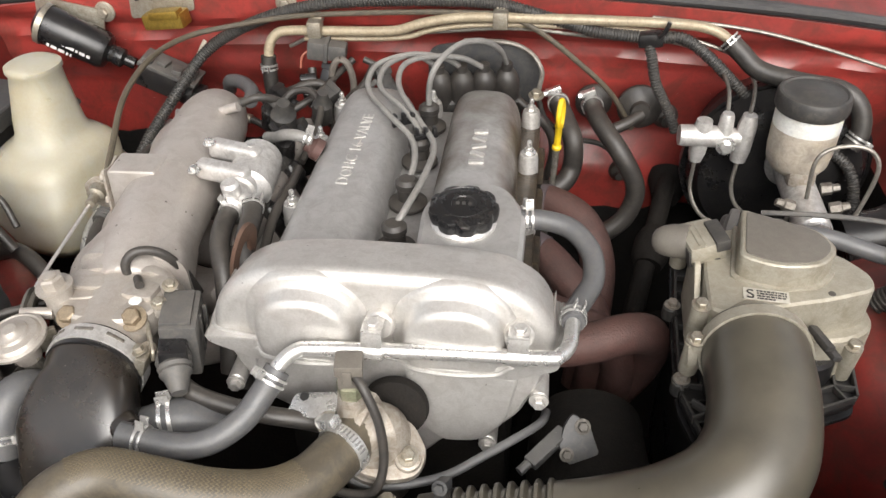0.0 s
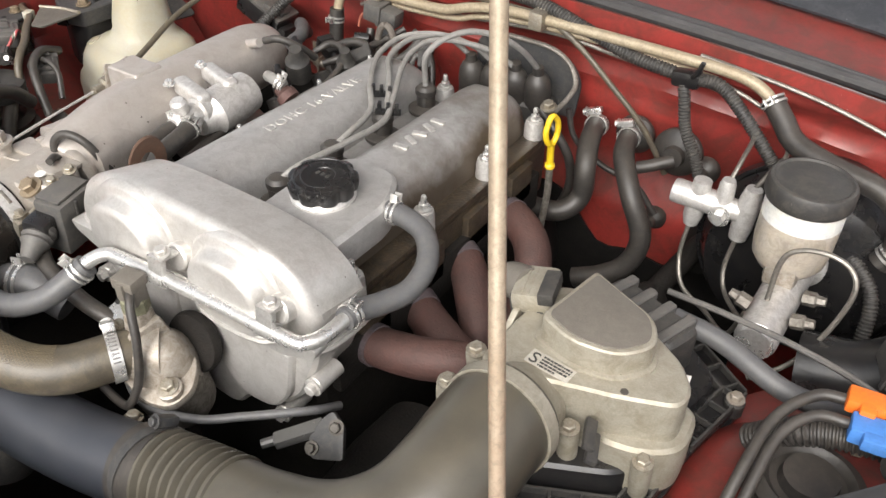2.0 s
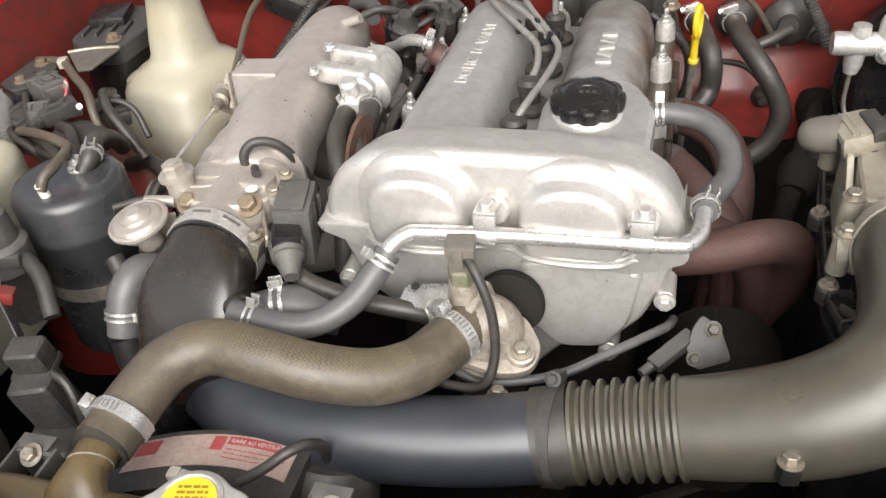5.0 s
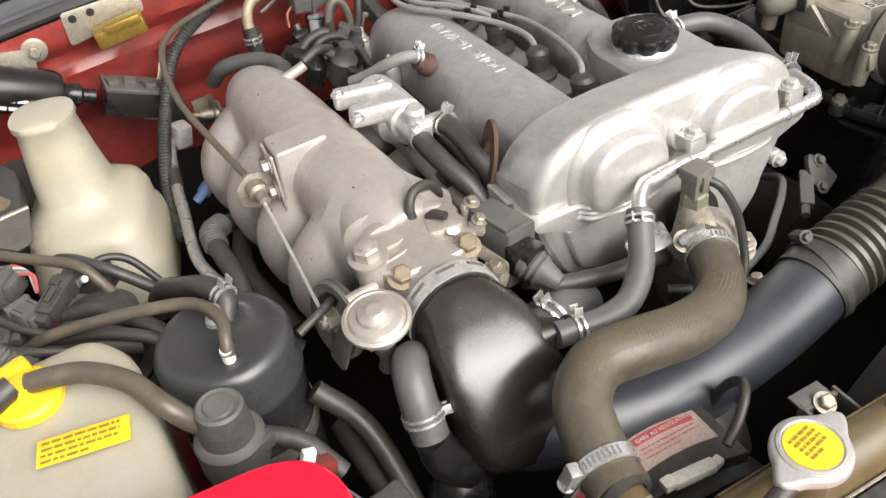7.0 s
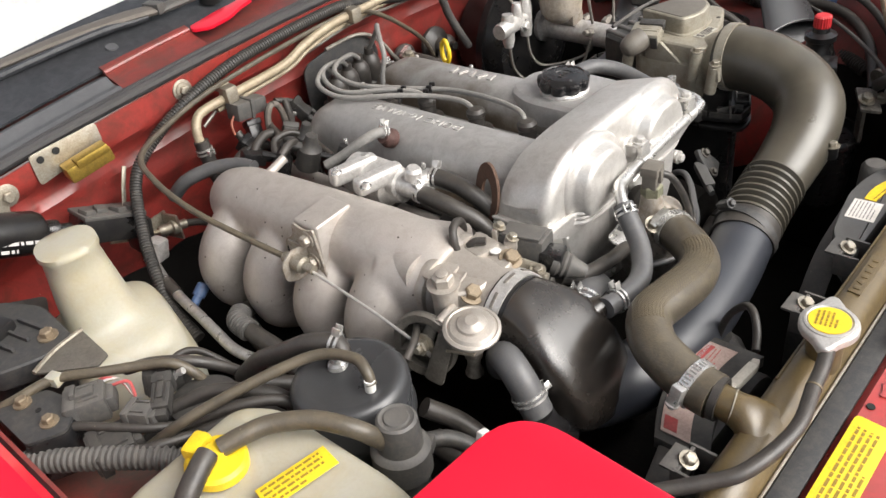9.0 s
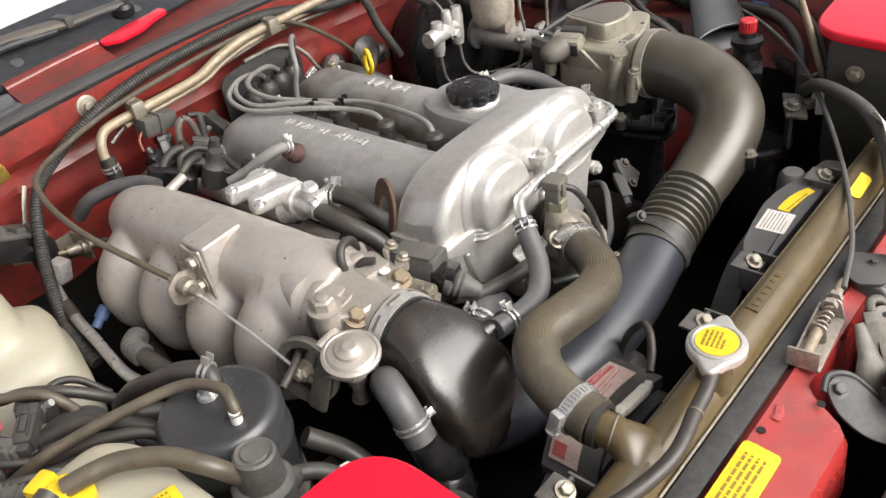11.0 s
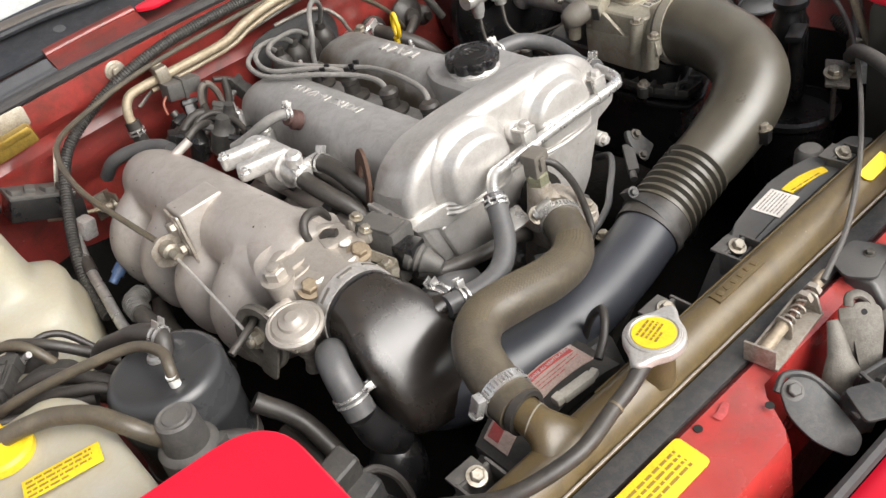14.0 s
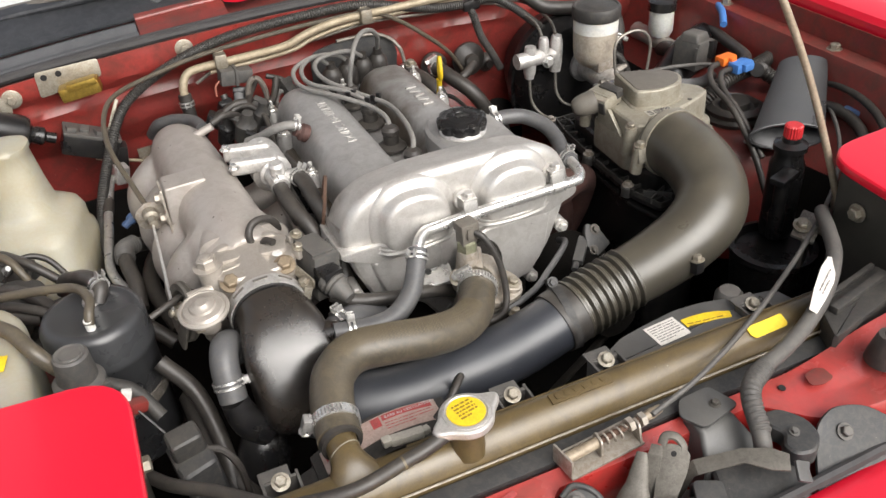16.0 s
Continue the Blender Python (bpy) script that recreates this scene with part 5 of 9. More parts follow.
# ---- alternator adjuster ----
adj = thing("belt_adjuster", (0.19, -0.01, 0.64), "grimy steel belt adjuster bracket with a long bolt", "bracket")
part("arm", box((0.156, -0.016, 0.676), (0.046, 0.014, 0.010), (0, -12, 48), 0.002), MOULD, adj)
part("slot_plate", prism(rounded([(-0.018, -0.022), (0.012, -0.024), (0.014, 0.004), (0.004, 0.020), (-0.006, 0.014), (-0.020, -0.002)], 0.004), 0.007, frame_at((0.182, -0.001, 0.680), (0.8, 0.5, 0.1), (0.15, -0.72, 0.68)), 0.0015), BRACKET, adj)
part("bolt_head", bolt((0.187, 0.000, 0.690), (0.15, -0.72, 0.68), 0.005), GRIMY_STEEL, adj)
part("bolt_head", bolt((0.174, -0.020, 0.673), (0.1, -0.72, 0.68), 0.0045), GRIMY_STEEL, adj)
part("rod", tube([(0.132, -0.040, 0.668), (0.152, -0.018, 0.674)], 0.0045, 10), MOULD, adj)
alt = thing("alternator", (0.20, 0.06, 0.52), "alternator low beside the engine, blackened for the shade there", "alternator")
# near-black body colour carries the shade beside the engine
part("body", lathe([(0.03, -0.07), (0.062, -0.06), (0.066, 0.0), (0.062, 0.055), (0.03, 0.065)], (0.205, 0.065, 0.545), (0, -1, 0), 28), BLOCK, alt)
part("pulley", lathe([(0.0, 0.0), (0.032, 0.0), (0.027, 0.008), (0.032, 0.016), (0.027, 0.024), (0.032, 0.03), (0, 0.03)], (0.205, -0.008, 0.555), (0, -1, 0), 28), BLOCK, alt)
belt_pts = [(0.03 * 0 + 0.205 + 0.033 * math.cos(a), -0.018, 0.555 + 0.033 * math.sin(a)) for a in (1.9, 1.2, 0.4, -0.4, -1.0)] + [(0.05, -0.018, 0.385), (0.0, -0.018, 0.37), (-0.05, -0.018, 0.39), (-0.07, -0.018, 0.44), (-0.05, -0.018, 0.49), (0.19, -0.018, 0.587)]
single("drive_belt", tube(belt_pts, 0.007, 8, 3, flat=0.6), RUBBER, "black ribbed rubber drive belt", "belt")

for pts, r in (([(0.10, 0.515, 0.745), (0.130, 0.505, 0.725), (0.150, 0.510, 0.690), (0.150, 0.52, 0.64), (0.13, 0.52, 0.58)], 0.006), ([(0.125, 0.545, 0.74), (0.140, 0.545, 0.70), (0.180, 0.555, 0.668), (0.225, 0.560, 0.655), (0.26, 0.56, 0.62)], 0.004)):
    hose("rear_hose", pts, r, RUBBER, "black hose behind the cylinder head", group="rear hoses")
shield = thing("steering_shaft", (0.30, 0.40, 0.50), "dark steering shaft low beside the engine", "steering shaft")
part("shaft", tube([(0.33, 0.585, 0.60), (0.29, 0.42, 0.545), (0.25, 0.25, 0.49)], 0.014, 14), BLOCK, shield)
part("joint", lathe([(0.020, -0.03), (0.026, -0.015), (0.026, 0.015), (0.020, 0.03)], (0.30, 0.45, 0.555), (0.2, 0.85, 0.28), 12), BLOCK, shield)
part("boot", lathe([(0.034, 0), (0.030, 0.012), (0.024, 0.026), (0.020, 0.040)], (0.333, 0.590, 0.585), (-0.2, -0.85, -0.28), 24), SHADE_GRIME, shield, "black rubber shaft boot")

# ---- air path: meter, filter box, elbow, bellows, chamber ----
filter_box = thing("air_filter_box", (0.37, 0.14, 0.40), "dusty black plastic air filter box below the air meter", "air filter box")


def scaled(outline, k, cx=0.35, cy=0.13):
    return [(cx + (x - cx) * k, cy + (y - cy) * k) for x, y in outline]


flange_out = [(0.290, 0.255), (0.300, 0.300), (0.385, 0.302), (0.474, 0.242), (0.454, 0.150), (0.442, 0.055), (0.324, -0.003), (0.290, -0.004), (0.277, 0.042), (0.281, 0.150)]
part("lower_body", prism(rounded(scaled(flange_out, 0.86, 0.36, 0.15), 0.02), 0.27, pose(0, 0, 0.42), 0.01), PLASTIC, filter_box)
part("lid_flange", prism(rounded(flange_out, 0.010), 0.007, pose(0, 0, 0.686), 0.002), PLASTIC, filter_box, "dusty flange of the lid")
part("lower_flange", prism(rounded(scaled(flange_out, 1.01, 0.36, 0.15), 0.010), 0.006, pose(0, 0, 0.672), 0.002), PLASTIC, filter_box)
part("lid", prism(rounded(scaled(flange_out, 0.78, 0.36, 0.15), 0.02), 0.034, pose(0, 0, 0.688), 0.008, 3), PLASTIC, filter_box, "dusty black lid")
for (x0, y0), (x1, y1) in zip(flange_out, flange_out[1:] + flange_out[:1]):
    run = Vector((x1 - x0, y1 - y0, 0))
    turn = math.degrees(math.atan2(y1 - y0, x1 - x0))
    inward = Vector((0.36 - (x0 + x1) / 2, 0.15 - (y0 + y1) / 2, 0)).normalized()
    cross = Vector((-run.y, run.x, 0)).normalized()
    cross = cross if cross.dot(inward) > 0 else -cross
    mid = Vector(((x0 + x1) / 2, (y0 + y1) / 2, 0.696))
    for off in (0.002, 0.021):
        part("flange_rail", box(mid + cross * off, (run.length * 0.97 - off, 0.0028, 0.009), (0, 0, turn), 0.0008), PLASTIC_GREY, filter_box)
    for k in range(max(1, int(run.length / 0.022))):
        at = Vector((x0, y0, 0.697)) + run * ((k + 0.5) / max(1, int(run.length / 0.022))) + cross * 0.012
        part("rib", box(at, (0.0022, 0.020, 0.007), (0, 0, turn), 0.0006), PLASTIC_GREY, filter_box)
for turn in (28, -40):
    part("corner_rib", box((0.302, 0.020, 0.699), (0.040, 0.0026, 0.010), (0, 0, turn), 0.0006), CONN, filter_box)
for x, y in ((0.281, 0.166), (0.280, 0.060), (0.466, 0.226), (0.290, 0.296)):
    part("lug", lathe([(0.0095, -0.010), (0.0095, 0.004), (0.0080, 0.006)], (x, y, 0.694), (0, 0, 1), 18), PLASTIC_GREY, filter_box)
    part("lid_bolt", bolt((x, y, 0.700), (0, 0, 1), 0.0056), CAST_GRIMY, filter_box)
part("rear_hood", box((0.370, 0.218, 0.722), (0.094, 0.046, 0.088), (0, 0, -18), 0.012, 3), PLASTIC_GREY, filter_box, "dusty black ribbed intake head")
for k in range(4):
    u = -0.034 + 0.0225 * k
    part("hood_rib", box((0.370 + u * 0.951, 0.218 - u * 0.309, 0.7235), (0.011, 0.052, 0.091), (0, 0, -18), 0.0045, 3), CONN, filter_box)
part("paper_tag", box((0.424, 0.168, 0.748), (0.022, 0.001, 0.016), (-25, 20, 40), 0.0), PAPER_WHITE, filter_box, "small white paper tag")


meter = thing("air_flow_meter", (0.35, 0.12, 0.70), "dusty grey cast air flow meter with a domed black-topped lid", "air flow meter")
body = [(0.290, 0.062), (0.308, 0.058), (0.400, 0.086), (0.444, 0.104), (0.446, 0.126), (0.428, 0.150), (0.392, 0.172), (0.330, 0.188), (0.300, 0.176), (0.292, 0.120)]
part("body", prism(rounded(body, 0.010, 4), 0.080, pose(0, 0, 0.710), 0.006, 3), METER, meter, "pale dusty casting")
part("side_step", prism(rounded([(0.281, 0.075), (0.30, 0.064), (0.31, 0.160), (0.286, 0.165)], 0.008), 0.048, pose(0, 0, 0.716), 0.005), METER, meter)
part("side_web", prism([(0.09, 0.762), (0.15, 0.762), (0.15, 0.790), (0.125, 0.790)], 0.006, Matrix(((0, 0, 1, 0.284), (1, 0, 0, 0), (0, 1, 0, 0), (0, 0, 0, 1))), 0.0015), METER, meter, "slanting cast web")
part("right_lobe", prism(rounded([(0.39, 0.074), (0.430, 0.082), (0.456, 0.104), (0.452, 0.150), (0.40, 0.160)], 0.016), 0.055, pose(0, 0, 0.692), 0.008, 3), METER, meter)
dome = rounded([(0.331, 0.184), (0.318, 0.108), (0.350, 0.094), (0.390, 0.100), (0.411, 0.128), (0.398, 0.156)], [0.006, 0.008, 0.02, 0.02, 0.02, 0.015], 6)
part("dome", prism(dome, 0.030, pose(0, 0, 0.786), 0.004, 3), METER, meter)
part("dome_foot", prism(scaled(dome, 1.10, 0.363, 0.134), 0.006, pose(0, 0, 0.7865), 0.002), METER, meter)
part("top_plate", prism(scaled(dome, 0.88, 0.363, 0.136), 0.003, pose(0, 0, 0.8142), 0.001), METER_TOP, meter, "matt dark grey lid plate")
lab = part("label", box((0.3425, 0.0845, 0.7905), (0.040, 0.0155, 0.0009), (0, 0, -5), 0.0002), LABEL_GREY, meter, "worn pale printed sticker")
lettering("label_letter", "S", 0.017, pose(0.3240, 0.0795, 0.7912, 0, 0, -5), INK_DARK, meter, 0.0003)
bars("label_print", pose(0.3345, 0.0885, 0.7911, 0, 0, -5), 4, 0.026, 0.0034, 0.0019, INK_DARK, meter, 3, 0.0016)
part("plug_socket", box((0.292, 0.152, 0.796), (0.036, 0.044, 0.022), (0, -10, 14), 0.006), METER, meter, "dusty grey cable plug")
part("plug_clip", box((0.305, 0.150, 0.806), (0.014, 0.036, 0.012), (0, -10, 14), 0.002), PLASTIC_GREY, meter)
for k in range(4):
    part("plug_ridge", box((0.283 + 0.006 * k, 0.150, 0.8055), (0.0022, 0.036, 0.003), (0, -10, 14), 0.0006), METER, meter)
part("plug_boot", lathe([(0.0165, -0.006), (0.0175, 0.002), (0.0165, 0.006), (0.0168, 0.010), (0.0150, 0.020), (0.0115, 0.027), (0.007, 0.030)], (0.277, 0.156, 0.792), (-1, 0.35, -0.30), 18), METER_TOP, meter, "dusty grey rubber plug boot")
for k in range(3):
    part("plug_step", box((0.281 + 0.012 * k, 0.134 + 0.002 * k, 0.790), (0.006, 0.010, 0.018), (0, -10, 14), 0.001), PLASTIC_GREY, meter)
for x, y, z in ((0.284, 0.068, 0.784), (0.278, 0.036, 0.772), (0.374, 0.064, 0.754), (0.432, 0.082, 0.735), (0.280, 0.172, 0.786)):
    part("lug", lathe([(0.0085, -0.040), (0.0088, 0.0), (0.0075, 0.004)], (x, y, z), (0, -0.15, 1), 16), METER, meter)
    part("lug_bolt", bolt((x, y, z + 0.003), (0, -0.15, 1), 0.0058), ZINC, meter)
part("outlet_flange", tube([(0.331, 0.070, 0.752), (0.329, 0.036, 0.766)], [0.037, 0.042], 32), METER, meter)
part("wire_clip", joined(box((0.398, 0.056, 0.758), (0.010, 0.030, 0.006), (0, 20, 20), 0.002), box((0.392, 0.062, 0.764), (0.010, 0.030, 0.006), (0, 20, 20), 0.002)), PLASTIC_GREY, meter)
part("dimple", lathe([(0.0035, 0), (0.003, 0.0008), (0, 0.0008)], (0.402, 0.094, 0.7898), (0, 0, 1), 12), GRIMY_STEEL, meter)

duct = thing("air_intake_pipe", (0.1, -0.11, 0.62), "dusty black plastic air intake pipe with bellows and elbow", "intake pipe")
elbow_pts = [(0.329, 0.046, 0.766), (0.328, 0.012, 0.768), (0.327, -0.026, 0.763), (0.319, -0.064, 0.750), (0.296, -0.092, 0.735), (0.256, -0.105, 0.716), (0.205, -0.107, 0.697), (0.168, -0.106, 0.686)]
part("elbow", tube(elbow_pts, [0.0455, 0.0455, 0.045, 0.0455, 0.0455, 0.043, 0.040, 0.038], 36, 10), DUCT, duct, "smooth dusty black elbow")
part("bellows", tube([(0.170, -0.106, 0.6865), (0.125, -0.108, 0.676), (0.082, -0.112, 0.667)], 0.0405, 36, 8, ribs=0.0108, rib_depth=0.0052), DUCT, duct, "ribbed rubber bellows")
part("cuff", tube([(0.086, -0.112, 0.668), (0.058, -0.116, 0.662)], 0.0395, 36, 4), RUBBER, duct)
part("crossover", tube([(0.068, -0.115, 0.664), (0.0, -0.126, 0.656), (-0.08, -0.134, 0.653), (-0.145, -0.133, 0.650), (-0.195, -0.120, 0.648), (-0.235, -0.098, 0.646), (-0.255, -0.085, 0.645)], [0.0365, 0.0365, 0.0365, 0.037, 0.039, 0.038, 0.034], 36, 10), CROSSOVER, duct, "smooth black crossover tube")


def loft(sections, sides=40):
    """A hollow-looking body through rounded sections: centre, axis, half width, half height, squareness."""
    bm = bmesh.new()
    rows = []
    for c, d, w, h, q in sections:
        d = Vector(d).normalized()
        sx = d.cross(Vector((0, 0, 1))).normalized()
        if sx.x < 0:
            sx = -sx
        sy = sx.cross(d)
        if sy.z < 0:
            sy = -sy
        row = []
        for k in range(sides):
            a = 2 * math.pi * k / sides
            cx, cy = math.cos(a), math.sin(a)
            row.append(bm.verts.new(Vector(c) + sx * w * math.copysign(abs(cx) ** q, cx) + sy * h * math.copysign(abs(cy) ** q, cy)))
        rows.append(row)
    for a, b in zip(rows, rows[1:]):
        for k in range(sides):
            bm.faces.new((a[k], a[(k + 1) % sides], b[(k + 1) % sides], b[k]))
    bm.faces.new(rows[0])
    bm.faces.new(rows[-1])
    return bm


part("chamber", loft([((-0.2590, -0.004, 0.7350), (0, -1, 0), 0.0425, 0.0425, 1.00), ((-0.2590, -0.026, 0.7332), (0, -1, 0), 0.0430, 0.0433, 0.95), ((-0.2545, -0.042, 0.7240), (0, -1, 0), 0.0450, 0.0440, 0.72), ((-0.2545, -0.060, 0.7140), (0, -1, 0), 0.0480, 0.0460, 0.50), ((-0.2545, -0.077, 0.7020), (0, -1, 0), 0.0500, 0.0470, 0.40), ((-0.2545, -0.090, 0.6925), (0, -1, 0), 0.0505, 0.0445, 0.38), ((-0.2505, -0.101, 0.6835), (0, -1, 0), 0.0500, 0.0405, 0.42), ((-0.2505, -0.112, 0.6735), (0, -1, 0), 0.0480, 0.0335, 0.50), ((-0.2505, -0.121, 0.6655), (0, -1, 0), 0.0440, 0.0245, 0.60), ((-0.2505, -0.127, 0.6600), (0, -1, 0), 0.0370, 0.0160, 0.75), ((-0.2505, -0.131, 0.6560), (0, -1, 0), 0.0250, 0.0080, 0.90)], 72), CHAMBER, duct, "smooth black chamber below the throttle", 60)
part("chamber_bowl", lathe([(0.0, -0.055), (0.018, -0.05), (0.029, -0.03), (0.030, -0.008), (0.026, 0.010), (0.019, 0.022), (0.0, 0.030)], (-0.308, -0.092, 0.610), (0.2, 0.1, 1), 36), PLASTIC, duct, "", 70)
part("chamber_stub", tube([(-0.300, -0.094, 0.640), (-0.318, -0.095, 0.660), (-0.326, -0.090, 0.690)], [0.022, 0.0185, 0.0150], 20), PLASTIC, duct)
part("hose_stub", tube([(-0.222, -0.074, 0.716), (-0.188, -0.088, 0.737)], 0.0092, 14), PLASTIC, duct)
part("spout", tube([(-0.238, -0.064, 0.716), (-0.214, -0.075, 0.725), (-0.196, -0.084, 0.733)], [0.026, 0.0175, 0.0105], 24, 6), CHAMBER, duct, "moulded spout of the chamber")
part("rear_stub", tube([(-0.205, -0.055, 0.700), (-0.172, -0.045, 0.706), (-0.135, -0.035, 0.69)], [0.020, 0.020, 0.018], 18), RUBBER_GREY, duct, "short rubber stub hose")
for at, ax in (((0.02, -0.088, 0.665), (0, 1, 0)), ((0.236, -0.150, 0.708), (0.3, -0.8, -0.2))):
    part("mount_tab", box(at, (0.014, 0.014, 0.018), (0, 0, 10), 0.002), PLASTIC, duct)
    part("tab_bolt", bolt((at[0], at[1], at[2] + 0.008), (0, 0.2, 1), 0.006), ZINC, duct)
screw_clamp((0.3287, 0.034, 0.767), (0.02, 1, -0.1), 0.0465, duct, 0.013, (-1, 0, -0.1), METER)
band = part("clamp_band", ring((-0.259, -0.014, 0.735), (0.0, 1, 0.04), 0.0438, 0.016, 0.0016), CAST_BRIGHT, duct, "wide pale steel clamp band")
for ang in (55, 92, 129):
    a = radians(ang)
    sl = box((0, 0, 0), (0.017, 0.0035, 0.0012), bevel=0.0003)
    sl.transform(frame_at((-0.259 + 0.0453 * math.cos(a), -0.014, 0.735 + 0.0453 * math.sin(a)), (-math.sin(a), 0, math.cos(a)), (math.cos(a), 0, math.sin(a))))
    part("band_slot", sl, CAST_DARK, band)
part("clamp_housing", box((-0.214, -0.015, 0.745), (0.010, 0.018, 0.022), (0, 20, 0), 0.002), ZINC, band)
part("clamp_screw", bolt((-0.213, -0.015, 0.758), (-0.3, 0, 1), 0.005), ZINC, band)
part("chamber_lip", ring((-0.259, -0.0245, 0.734), (0.0, 1, 0.04), 0.0425, 0.005, 0.0014), PLASTIC, duct)
screw_clamp((0.074, -0.113, 0.665), (1, -0.1, 0.2), 0.0402, duct, 0.010, (-0.2, 0.6, 0.8), BRACKET)

hose("bypass_hose", [(-0.302, -0.028, 0.700), (-0.310, -0.036, 0.722), (-0.319, -0.052, 0.733), (-0.325, -0.072, 0.722), (-0.326, -0.090, 0.690)], 0.0158, RUBBER_GREY, "short bent grey rubber bypass hose",
     ends=((0.88, "spring", (1, -0.2, 0.2)),), sides=20)
spring_clip((-0.184, -0.047, 0.705), (1, 0.3, 0.1), 0.021, duct, (0, 0.2, 1), 0.012)

# ---- throttle body ----
throttle = thing("throttle_body", (-0.26, 0.04, 0.70), "stained cast alloy throttle body with linkage and dashpot", "throttle body")
part("barrel", tube([(-0.259, -0.010, 0.735), (-0.258, 0.085, 0.744)], 0.041, 28, 4), THROTTLE_CAST, throttle)
part("flange", prism(rounded([(-0.052, -0.040), (0.052, -0.040), (0.054, 0.016), (0.034, 0.040), (-0.034, 0.040), (-0.056, 0.016)], 0.012), 0.012, frame_at((-0.258, 0.076, 0.744), (1, 0, 0), (0, -1, 0)), 0.004), THROTTLE_CAST, throttle)
part("top_casting", prism(rounded([(-0.308, 0.022), (-0.288, 0.004), (-0.236, 0.002), (-0.212, 0.016), (-0.208, 0.050), (-0.222, 0.066), (-0.302, 0.068)], 0.008), 0.030, pose(0, 0, 0.7455), 0.006, 3), THROTTLE_CAST, throttle)
part("raised_block", prism(rounded([(-0.250, 0.034), (-0.218, 0.030), (-0.214, 0.052), (-0.245, 0.062)], 0.006), 0.008, pose(0, 0, 0.773), 0.003), THROTTLE_CAST, throttle)
part("top_step", prism(rounded([(-0.306, 0.040), (-0.272, 0.042), (-0.262, 0.054), (-0.212, 0.050), (-0.212, 0.066), (-0.304, 0.067)], 0.004), 0.005, pose(0, 0, 0.7745), 0.0018), THROTTLE_CAST, throttle)
part("cast_ridge", tube([(-0.302, 0.027, 0.7750), (-0.282, 0.030, 0.7756), (-0.258, 0.036, 0.7760), (-0.252, 0.022, 0.7756), (-0.244, 0.019, 0.7750)], 0.0016, 8, 4), THROTTLE_CAST, throttle, "raised cast ridge")
part("screw_tower", lathe([(0.014, -0.040), (0.0135, -0.004), (0.012, 0.0)], (-0.309, 0.031, 0.786), (-0.06, -0.05, 1), 22), THROTTLE_CAST, throttle)
part("tower_plug", bolt((-0.309, 0.031, 0.785), (-0.06, -0.05, 1), 0.0115, 0.004), THROTTLE_CAST, throttle, "dusty hexagon plug")
part("side_port", tube([(-0.312, 0.020, 0.762), (-0.330, 0.016, 0.764), (-0.340, 0.014, 0.764)], 0.0058, 12), THROTTLE_CAST, throttle)
for at in ((-0.290, 0.014, 0.764), (-0.227, 0.013, 0.768)):
    part("boss", lathe([(0.0125, -0.014), (0.0120, 0.002), (0.0105, 0.004)], at, (0, -0.45, 0.9), 18), THROTTLE_CAST, throttle)
    part("boss_bolt", bolt((at[0], at[1] - 0.0015, at[2] + 0.003), (0, -0.45, 0.9), 0.0085), BOLT_BROWN, throttle)
part("paint_dot", lathe([(0.0062, 0), (0.0055, 0.0008), (0, 0.0010)], (-0.2305, 0.0275, 0.7790), (0, 0, 1), 18), WHITE_PLASTIC, throttle, "white paint dot")
part("dashpot", lathe([(0.012, -0.03), (0.012, -0.008), (0.025, -0.006), (0.0285, -0.003), (0.0285, 0.000), (0.0255, 0.0015), (0.0240, 0.0005), (0.0215, 0.0035), (0.0155, 0.005), (0.0140, 0.0075), (0.009, 0.0090), (0.0065, 0.0115), (0, 0.012)], (-0.328, -0.019, 0.767), (-0.08, -0.15, 1), 36), THROTTLE_CAST, throttle, "dusty round metal dashpot")
part("dashpot_stem", lathe([(0.010, -0.070), (0.007, -0.060), (0.007, -0.045), (0.0095, -0.043), (0.0095, -0.025)], (-0.328, -0.019, 0.767), (-0.08, -0.15, 1), 14), CAST_DARK, throttle)
part("dashpot_bracket", joined(box((-0.318, -0.004, 0.748), (0.034, 0.004, 0.030), (10, 0, 30), 0.001), box((-0.332, -0.010, 0.742), (0.03, 0.03, 0.003), (0, 10, 20), 0.001)), ZINC, throttle)
wheel_at, wheel_ax = (-0.347, 0.030, 0.736), (-1, -0.25, 0.25)
part("cable_wheel", lathe([(0.026, -0.004), (0.034, -0.004), (0.036, -0.001), (0.032, 0.001), (0.036, 0.003), (0.034, 0.006), (0.026, 0.005), (0.026, -0.004)], wheel_at, wheel_ax, 36), STRAP, throttle, "dusty throttle cable wheel")
for a in (0.4, 2.5, 4.4):
    wf = frame_at(wheel_at, (0, 1, 0), wheel_ax)
    part("wheel_spoke", tube([wf @ Vector((0.006 * math.cos(a), 0.006 * math.sin(a), 0.001)), wf @ Vector((0.028 * math.cos(a), 0.028 * math.sin(a), 0.001))], [0.008, 0.006], 10, 3, flat=0.4), STRAP, throttle)
part("cable_wheel_hub", bolt((-0.350, 0.030, 0.737), wheel_ax, 0.0085, 0.006), ZINC, throttle)
part("return_spring", tube([(-0.340 + 0.0005 * k, 0.030 + 0.016 * math.cos(k * 0.9), 0.736 + 0.016 * math.sin(k * 0.9)) for k in range(30)], 0.0016, 6, 2), GRIMY_STEEL, throttle)
